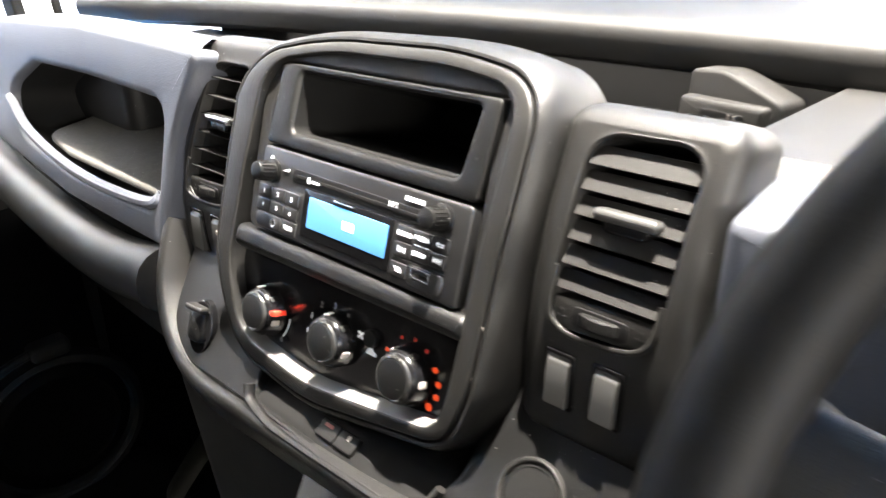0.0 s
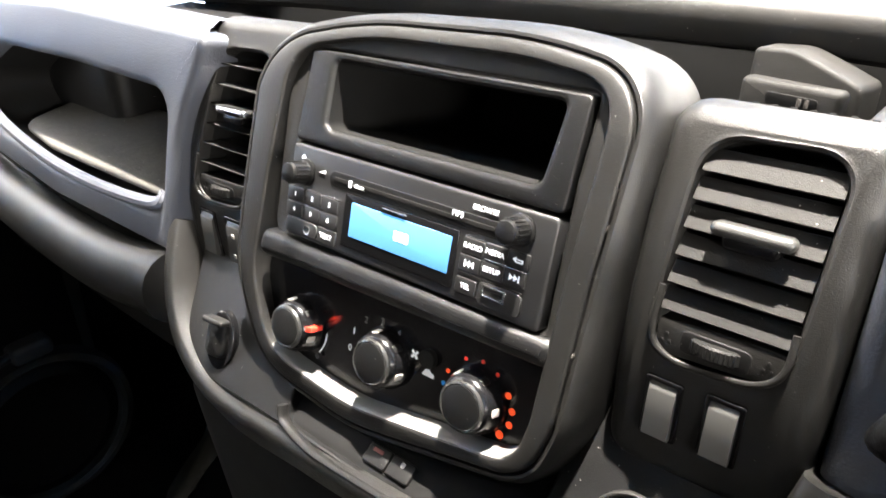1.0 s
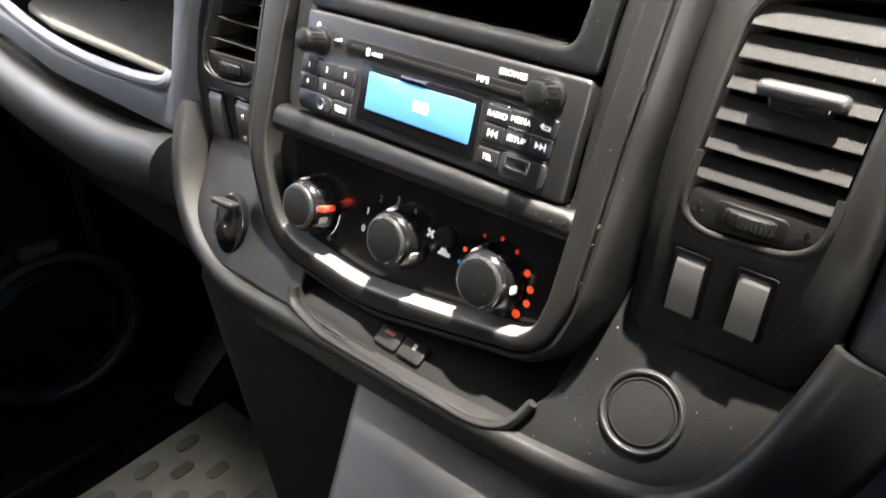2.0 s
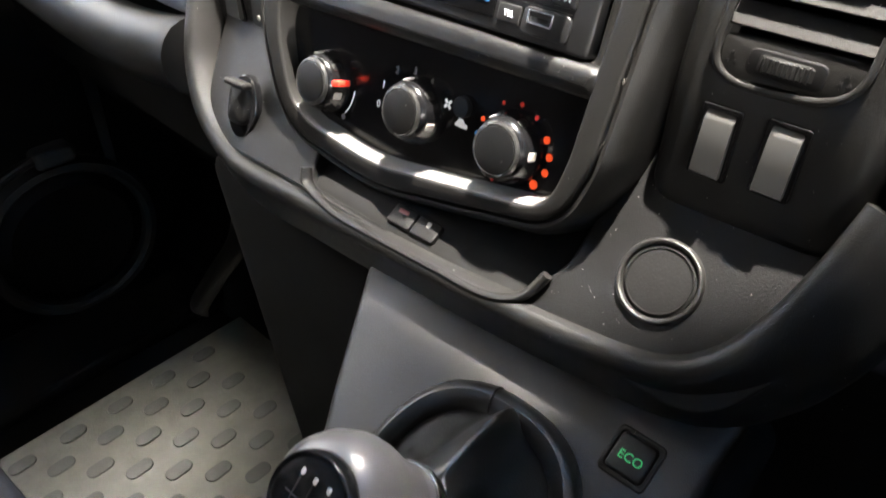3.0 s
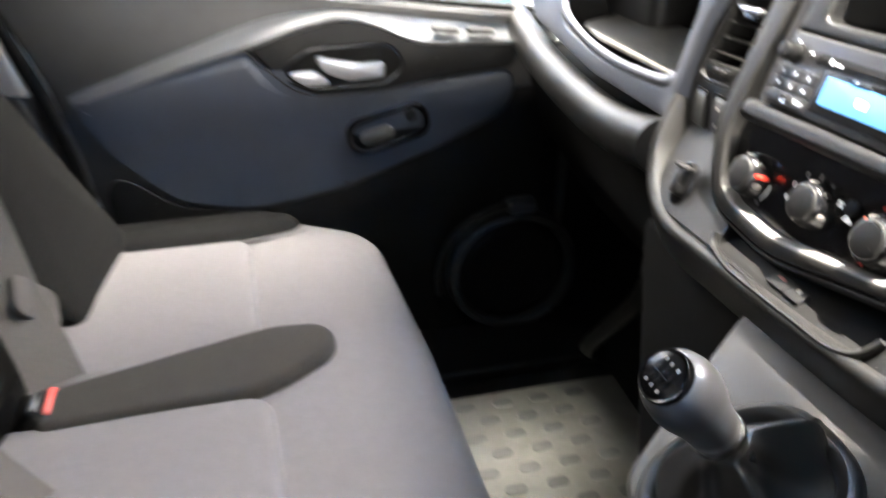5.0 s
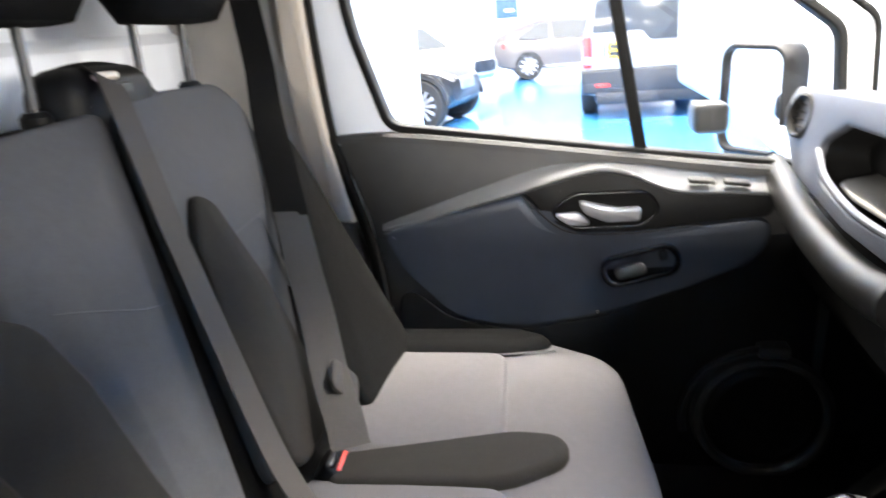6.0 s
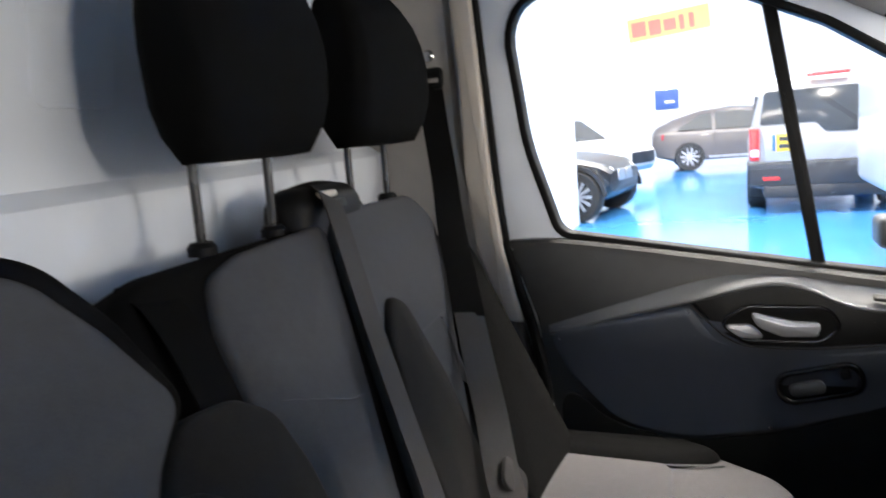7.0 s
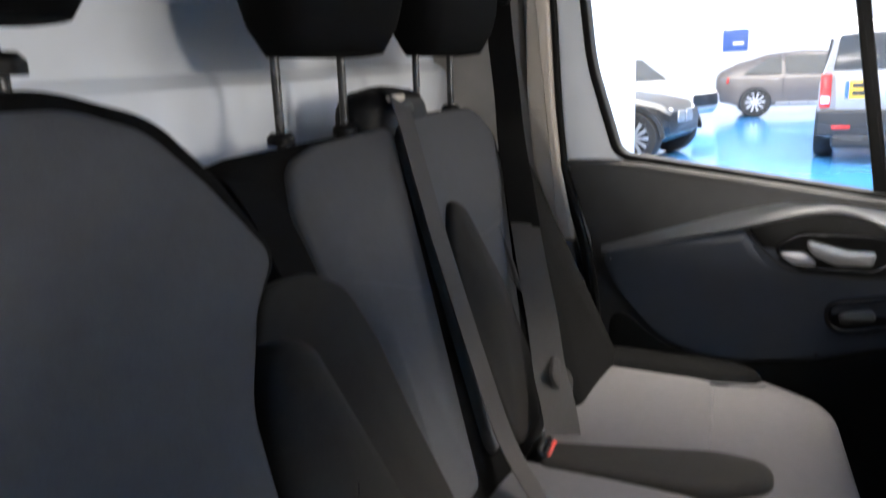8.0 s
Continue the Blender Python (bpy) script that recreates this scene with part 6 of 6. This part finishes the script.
part("rim", ring_plate(inset(mo, -0.006), inset(mo, 0.004), -0.02, 0.014, 0.004, 0.003, MIM), M_BLACK, mir)
M_MIRROR = material("mirror_glass", (0.92, 0.93, 0.94), 0.02, metal=1.0, var=0.0, rvar=0.0)
part("mirror_glass", plate(inset(mo, 0.003), -0.015, 0.004, 0.001, MIM), M_MIRROR, mir, "silvered mirror glass")
part("arm", sweep(smooth_path([(-0.86, 0.06, 1.09), (-0.95, 0.045, 1.10), (-1.04, 0.03, 1.12)]), [(0.035 * math.cos(a), 0.022 * math.sin(a)) for a in [2 * math.pi * k / 14 for k in range(14)]]), M_WHITE, mir, "painted mirror arm")
part("arm_cover", block(-1.04, -0.95, -0.150, -0.080, 1.138, 1.200, 0.014, 4), M_GREY, mir, "grey mirror arm cover")
# outer door skin under the glass
structure("door_skin", block(-0.95, -0.865, -0.90, 0.25, 0.40, 1.06, 0.02), M_WHITE, "white painted outer door skin", "body side")
structure("scuttle_side", block(-0.93, -0.84, 0.08, 0.66, 0.40, 1.08, 0.02), M_BLACK, "black inner wing beside the footwell", "body side")
structure("scuttle_side", block(0.84, 0.93, 0.08, 0.66, 0.40, 1.08, 0.02), M_BLACK, "black inner wing beside the footwell", "body side")


# ---------------------------------------------------------------- parked cars
M_TYRE = material("tyre_rubber", (0.02, 0.02, 0.02), 0.8, var=0.2, scale=30)
M_ALLOY = material("silver_alloy", (0.55, 0.56, 0.58), 0.3, metal=0.8, var=0.08)
M_CARGLASS = material("dark_car_glass", (0.05, 0.053, 0.055), 0.12, var=0.1, rvar=0.02, spec=0.2)
M_SILVERCAR = material("silver_car_paint", (0.34, 0.345, 0.355), 0.32, metal=0.2, var=0.04, scale=3, coat=0.6)
M_BRONZECAR = material("bronze_grey_car_paint", (0.115, 0.102, 0.097), 0.35, metal=0.2, var=0.06, scale=3, coat=0.25)
M_BLACKCAR = material("black_car_paint", (0.012, 0.0125, 0.014), 0.28, var=0.1, scale=3, coat=0.2)
M_WHITECAR = material("white_car_paint", (0.62, 0.63, 0.64), 0.35, var=0.03, scale=3, coat=0.6)
M_CARTRIM = material("dark_bumper_plastic", (0.02, 0.022, 0.026), 0.55, var=0.1, scale=8)
M_LAMPRED = material("red_lamp_lens", (0.55, 0.03, 0.03), 0.2, var=0.1, scale=20)
M_LAMPCLEAR = material("clear_lamp_lens", (0.75, 0.77, 0.80), 0.1, var=0.1, scale=20)
M_PLATE = material("yellow_number_plate", (0.80, 0.50, 0.03), 0.4, var=0.04, scale=20)


def wheel(parent, m, r, w, spokes=10):
    """Wheel turned about its z axis, outside towards +z."""
    wh = part("wheel", lathe([(r * 0.66, -w / 2), (r * 0.92, -w / 2), (r, -w * 0.32), (r, w * 0.32), (r * 0.93, w / 2), (r * 0.70, w / 2), (r * 0.66, w * 0.36)], m, 40), M_TYRE, parent, "black road wheel")
    part("rim", lathe([(r * 0.70, w * 0.30), (r * 0.70, w * 0.48), (r * 0.66, w * 0.50), (r * 0.63, w * 0.40), (r * 0.63, -w * 0.2), (0, -w * 0.2)], m, 40), M_CARTRIM, wh)
    for k in range(spokes):
        q = m @ Matrix.Rotation(2 * math.pi * k / spokes, 4, "Z")
        part("spoke", plate([(0.05 * r, -0.045 * r), (0.66 * r, -0.07 * r), (0.66 * r, 0.07 * r), (0.05 * r, 0.045 * r)], 0.0, w * 0.40, 0.004, q), M_ALLOY, wh)
    part("hub", lathe([(0, 0), (r * 0.16, 0), (r * 0.15, w * 0.44), (0, w * 0.46)], m, 20), M_ALLOY, wh)
    return wh


def car_body(stations, m):
    """Skin over cross-sections: x, half width at sill, at waist, at roof, and heights of sill, waist, roof."""
    loops = []
    for x, w0, w1, w2, z0, z1, z2 in stations:
        half = [(w0 * 0.9, z0), (w0, z0 + 0.04), (w1, z0 + (z1 - z0) * 0.45), (w1, z1 - 0.05), (w1 * 0.985, z1), (w2 + (w1 - w2) * 0.35, z1 + (z2 - z1) * 0.62), (w2 + (w1 - w2) * 0.08, z2 - (z2 - z1) * 0.10), (w2 * 0.75, z2)]
        loops.append([(x, -y, z) for y, z in half] + [(x, y, z) for y, z in half[::-1]])
    return loft(loops, m)


def car(name, at, turn, stations, paint, label, wheels, r, glass, track, spokes=10, lower=None):
    m = Matrix.Translation(at) @ Matrix.Rotation(radians(turn), 4, "Z")
    t = thing(name, at, label, "car", "parked cars")
    part("body", car_body(stations, m), paint, t, sharp=40)
    for x in wheels:
        for s in (-1, 1):
            wheel(t, m @ Matrix.Translation((x, s * track, r)) @ Matrix.Rotation(radians(90 * -s), 4, "X"), r, 0.25, spokes)
            arch = [m @ Vector((x + (r + 0.05) * math.cos(a), s * (track + 0.07), r + (r + 0.05) * math.sin(a))) for a in [math.pi * k / 16 for k in range(17)]]
            part("wheel_arch", sweep(arch, [(-0.03, -0.03), (0.03, -0.03), (0.03, 0.03), (-0.03, 0.03)], up=m.to_3x3() @ Vector((0, 1, 0))), lower or paint, t)
    for pts in glass:
        for s in (-1, 1):
            o = [m @ Vector((x, s * y, z)) for x, y, z in pts]
            i = [m @ Vector((x, s * (y - 0.03), z)) for x, y, z in pts]
            part("side_window", loft([o, i]), M_CARGLASS, t, "dark side glass", flat=True)
    return t, m


# boxy silver off-roader seen from behind (rear towards +x)
st_lr = [(0.0, 0.90, 0.92, 0.72, 0.42, 1.08, 1.22), (-0.04, 0.93, 0.955, 0.74, 0.36, 1.10, 1.72), (-0.22, 0.94, 0.96, 0.75, 0.34, 1.12, 1.88), (-1.2, 0.94, 0.96, 0.76, 0.34, 1.12, 1.90), (-2.2, 0.94, 0.96, 0.76, 0.34, 1.12, 1.86), (-3.0, 0.94, 0.96, 0.72, 0.34, 1.12, 1.74), (-3.6, 0.94, 0.95, 0.80, 0.34, 1.08, 1.14), (-4.6, 0.90, 0.92, 0.80, 0.36, 0.98, 1.02), (-4.75, 0.80, 0.82, 0.7, 0.45, 0.9, 0.92)]
lr, LM = car("off_roader", (-10.2, 0.66, 0.0), -2.0, st_lr, M_SILVERCAR, "silver boxy off-road car parked with its tail towards the van", (-0.95, -3.8), 0.37, [[(-0.35, 0.93, 1.20), (-1.1, 0.93, 1.20), (-1.05, 0.86, 1.66), (-0.38, 0.86, 1.66)], [(-1.2, 0.93, 1.20), (-2.0, 0.93, 1.20), (-1.95, 0.86, 1.62), (-1.2, 0.86, 1.66)]], 0.865)
REAR = LM @ axes((0, 0, 0), (0, 1, 0), (0.0, 0, 1))
part("rear_window", plate(arc_poly([(-0.80, 1.24, 0.03), (-0.10, 1.24, 0.02), (0.02, 1.10, 0.03), (0.80, 1.10, 0.04), (0.74, 1.70, 0.05), (-0.74, 1.70, 0.05)]), 0.0, 0.035, 0.01, REAR @ Matrix.Translation((0, 1.08, 0.012)) @ Matrix.Rotation(radians(-4.5), 4, "X") @ Matrix.Translation((0, -1.08, 0))), M_CARGLASS, lr, "dark tailgate glass")
part("tailgate", plate(arc_poly([(-0.74, 0.72, 0.03), (0.74, 0.72, 0.03), (0.76, 1.08, 0.03), (0.02, 1.08, 0.03), (-0.10, 1.21, 0.02), (-0.78, 1.21, 0.03)]), 0.0, 0.030, 0.012, REAR), M_SILVERCAR, lr)
part("rear_bumper", plate(arc_poly([(-0.95, 0.38, 0.05), (0.95, 0.38, 0.05), (0.96, 0.72, 0.03), (-0.96, 0.72, 0.03)]), -0.1, 0.09, 0.03, REAR), M_CARTRIM, lr, "dark plastic bumper")
for s in (-1, 1):
    tl = part("tail_light", plate(rrect(s * 0.87, 0.98, 0.13, 0.46, 0.03), 0.0, 0.05, 0.02, REAR), M_LAMPRED, lr, "tall red tail light")
    part("clear_lens", plate(rrect(s * 0.87, 0.86, 0.11, 0.10, 0.02), 0.04, 0.055, 0.01, REAR), M_LAMPCLEAR, tl)
    part("reflector", plate(rrect(s * 0.66, 0.50, 0.22, 0.05, 0.01), 0.08, 0.096, 0.004, REAR), M_LAMPRED, lr, "red reflector")
part("brake_light", plate(rrect(0.05, 1.875, 0.52, 0.05, 0.01), -0.16, -0.02, 0.01, REAR), M_LAMPRED, lr, "red high brake light")
npl = part("number_plate", plate(rrect(-0.46, 0.99, 0.36, 0.24, 0.01), 0.02, 0.045, 0.004, REAR), M_PLATE, lr, "yellow number plate")
part("plate_flash", plate(rrect(-0.62, 0.99, 0.045, 0.23, 0.006), 0.03, 0.047, 0.001, REAR), material("blue_plate_flash", (0.02, 0.12, 0.55), 0.4), npl, "blue strip")
for k in range(2):
    part("plate_bar", plate(rrect(-0.44, 1.04 - 0.10 * k, 0.24, 0.06, 0.006), 0.03, 0.048, 0.001, REAR), M_CARTRIM, npl)
part("exhaust", lathe([(0.03, -0.05), (0.03, 0.06), (0.036, 0.06), (0.036, -0.05)], REAR @ Matrix.Translation((-0.42, 0.33, 0.0)), 18), M_ALLOY, lr)
part("underbody", block(-10.9, -10.1, -0.1, 1.4, 0.22, 0.40, 0.03), M_CARTRIM, lr)

# bronze-grey coupe-backed car, side on
st_bm = [(0.0, 0.78, 0.80, 0.62, 0.55, 1.02, 1.06), (-0.12, 0.88, 0.92, 0.66, 0.40, 1.06, 1.22), (-0.55, 0.94, 0.97, 0.62, 0.30, 1.06, 1.42), (-1.3, 0.95, 0.985, 0.62, 0.28, 1.04, 1.62), (-2.1, 0.95, 0.985, 0.62, 0.28, 1.02, 1.69), (-2.8, 0.95, 0.985, 0.62, 0.28, 1.00, 1.63), (-3.5, 0.95, 0.98, 0.70, 0.28, 0.99, 1.14), (-4.4, 0.92, 0.95, 0.74, 0.30, 0.93, 0.99), (-4.8, 0.80, 0.84, 0.6, 0.38, 0.78, 0.84)]
bm_, BM = car("coupe", (-20.6, -2.75, 0.0), -82.0, st_bm, M_BRONZECAR, "bronze grey high coupe-backed car parked side on", (-0.95, -3.85), 0.39, [[(-0.62, 0.965, 1.13), (-1.55, 0.965, 1.10), (-1.55, 0.80, 1.52), (-1.25, 0.80, 1.50)], [(-1.64, 0.965, 1.10), (-2.95, 0.965, 1.06), (-2.62, 0.80, 1.50), (-2.1, 0.78, 1.56), (-1.64, 0.79, 1.53)]], 0.895, lower=M_BRONZECAR)
for s in (-1, 1):
    part("tail_light", loft([[BM @ Vector((x, s * y, z)) for x, y, z in ((-0.02, 0.62, 1.02), (-0.30, 0.95, 1.04), (-0.28, 0.95, 0.90), (-0.02, 0.64, 0.90))], [BM @ Vector((x + 0.02, s * (y + 0.03), z)) for x, y, z in ((-0.02, 0.62, 1.02), (-0.30, 0.95, 1.04), (-0.28, 0.95, 0.90), (-0.02, 0.64, 0.90))]]), M_LAMPRED, bm_)
    dm = part("wing_mirror", cushion_shape(rrect(0, 0, 0.20, 0.15, 0.06), -0.05, 0.08, 0.05, BM @ Matrix.Translation((-2.9, s * 1.06, 1.10)) @ Matrix.Rotation(radians(90), 4, "Y")), M_BRONZECAR, bm_)
    part("side_skirt", sweep([BM @ Vector((-1.45, s * 0.985, 0.36)), BM @ Vector((-2.4, s * 0.99, 0.35)), BM @ Vector((-3.35, s * 0.985, 0.36))], [(-0.02, -0.03), (0.02, -0.03), (0.02, 0.03), (-0.02, 0.03)]), M_ALLOY, bm_, "bright side skirt")
    part("door_line", sweep([BM @ Vector((-1.60, s * 0.992, 0.45)), BM @ Vector((-1.60, s * 0.992, 0.80)), BM @ Vector((-1.60, s * 0.985, 1.06))], circle(0.008, 6), up=(1, 0, 0)), M_CARTRIM, bm_)

# front end of a black car, and a pale car behind it
st_bk = [(0.0, 0.70, 0.74, 0.55, 0.42, 0.70, 0.74), (-0.15, 0.86, 0.90, 0.66, 0.30, 0.82, 0.88), (-0.6, 0.92, 0.95, 0.74, 0.26, 0.92, 0.98), (-1.4, 0.94, 0.97, 0.76, 0.26, 1.0, 1.08), (-2.1, 0.94, 0.97, 0.66, 0.26, 1.02, 1.60), (-3.2, 0.94, 0.97, 0.66, 0.26, 1.04, 1.66), (-4.2, 0.92, 0.95, 0.64, 0.3, 1.04, 1.50), (-4.5, 0.80, 0.84, 0.6, 0.45, 0.98, 1.02)]
bk_, BKM = car("black_car", (-10.75, -2.09, 0.0), 82.0, st_bk, M_BLACKCAR, "black car with silver wheels, only its front showing", (-0.47, -3.4), 0.39, [[(-1.75, 0.96, 1.10), (-2.9, 0.96, 1.12), (-2.9, 0.80, 1.55), (-2.2, 0.80, 1.53)]], 0.885, spokes=12)
for s in (-1, 1):
    part("headlight", cushion_shape(rrect(0, 0, 0.42, 0.16, 0.06), -0.03, 0.05, 0.03, BKM @ Matrix.Translation((-0.16, s * 0.66, 0.72)) @ Matrix.Rotation(radians(s * 35), 4, "Z") @ Matrix.Rotation(radians(90), 4, "Z") @ Matrix.Rotation(radians(90), 4, "X")), M_LAMPCLEAR, bk_, "clear headlight")
    part("grille_slot", plate(rrect(s * 0.20, 0.66, 0.32, 0.18, 0.03), 0.0, 0.02, 0.005, BKM @ axes((0, 0, 0), (0, 1, 0), (0, 0, 1))), M_ALLOY, bk_)
pal, PLM = car("pale_car", (-16.8, -2.55, 0.0), 72.0, st_bk, M_WHITECAR, "pale silver car parked behind the black one", (-0.95, -3.7), 0.36, [[(-1.75, 0.96, 1.10), (-2.9, 0.96, 1.12), (-2.9, 0.80, 1.55), (-2.2, 0.80, 1.53)]], 0.83)
for s in (-1, 1):
    part("headlight", cushion_shape(rrect(0, 0, 0.42, 0.16, 0.06), -0.03, 0.05, 0.03, PLM @ Matrix.Translation((-0.16, s * 0.66, 0.74)) @ Matrix.Rotation(radians(s * 35), 4, "Z") @ Matrix.Rotation(radians(90), 4, "Z") @ Matrix.Rotation(radians(90), 4, "X")), M_LAMPCLEAR, pal, "clear headlight")
part("grille", plate(rrect(0, 0.62, 1.2, 0.28, 0.06), 0.0, 0.03, 0.01, PLM @ axes((0, 0, 0), (0, 1, 0), (0, 0, 1))), M_CARTRIM, pal, "dark lower grille")
part("windscreen", loft([[PLM @ Vector(p) for p in ((-1.42, -0.80, 1.08), (-1.42, 0.80, 1.08), (-2.05, 0.66, 1.58), (-2.05, -0.66, 1.58))], [PLM @ Vector(p) for p in ((-1.40, -0.80, 1.11), (-1.40, 0.80, 1.11), (-2.03, 0.66, 1.61), (-2.03, -0.66, 1.61))]]), M_CARGLASS, pal)

# white van standing beside the off-roader
wv = thing("white_van", (-5.6, 1.5, 0.0), "white panel van parked beside the off-roader", "van", "parked cars")
part("body", block(-6.6, -3.2, 0.56, 2.4, 0.74, 2.1, 0.10, 4), M_WHITECAR, wv)
part("sill", block(-6.0, -3.4, 0.80, 2.3, 0.42, 0.80, 0.03), M_CARTRIM, wv, "dark plastic sill")
for x in (-5.3, -3.9):
    wheel(wv, Matrix.Translation((x, 0.92, 0.33)) @ Matrix.Rotation(radians(90), 4, "X"), 0.33, 0.22, 8)

# white column, signs on the far wall
structure("column", block(-9.6, -9.0, -6.5, -2.60, 0.0, 7.0, 0.02), M_HALLWALL, "white rendered showroom pier", "pier")
sg = thing("wall_sign", (-25.97, -2.7, 4.5), "yellow wall sign with red bar lettering", "sign")
SGN = axes((-25.98, -2.65, 4.78), (0, 1, 0.08), (0, -0.08, 1))
part("panel", plate(rrect(0, 0, 2.75, 0.80, 0.03), 0, 0.05, 0.01, SGN), material("yellow_sign_face", (0.85, 0.62, 0.22), 0.5, var=0.03), sg)
M_SIGNRED = material("red_sign_bar", (0.75, 0.22, 0.16), 0.5, var=0.03)
for k, (x, w) in enumerate(((-1.0, 0.5), (-0.45, 0.42), (0.05, 0.42), (0.45, 0.18), (0.78, 0.18))):
    part("bar", plate(rrect(x, -0.04 if k else 0, w, 0.52 if k != 2 else 0.4, 0.05), 0.05, 0.07, 0.01, SGN), M_SIGNRED, sg)
sb = thing("wall_sign", (-25.97, -2.6, 2.1), "blue square wall sign", "sign")
part("panel", plate(rrect(0, 0, 0.80, 0.75, 0.02), 0, 0.05, 0.01, axes((-25.98, -2.78, 2.20), (0, 1, 0), (0, 0, 1))), material("blue_sign_face", (0.03, 0.10, 0.34), 0.5, var=0.05), sb)
part("bar", plate(rrect(0.1, -0.12, 0.35, 0.10, 0.02), 0.05, 0.06, 0.004, axes((-25.98, -2.78, 2.20), (0, 1, 0), (0, 0, 1))), M_HALLWALL, sb)
dm_ = thing("dome_lamp_unit", (-0.04, -0.27, 1.80), "small white cab dome lamp in the headliner", "lamp")
part("bezel", ring_plate(rrect(0, 0, 0.17, 0.10, 0.02), rrect(0, 0, 0.15, 0.08, 0.015), -0.05, 0.0, 0.004, 0.003, Matrix.Translation((-0.04, -0.27, 1.808)) @ Matrix.Rotation(math.pi, 4, "X")), M_ROOF, dm_)
# daylight-white luminaires on the hall ceiling
lum = thing("ceiling_light", (-2.15, -0.25, 4.72), "long white hall lamp hung from the ceiling", "lamp", "hall lamps")
part("tray", block(-2.30, -2.00, -1.1, 0.6, 4.74, 4.80, 0.01), M_HALLWALL, lum)
for y in (-0.9, 0.4):
    part("hanger", block(-2.155, -2.145, y - 0.005, y + 0.005, 4.79, 7.0, 0.0), M_ALLOY, lum)
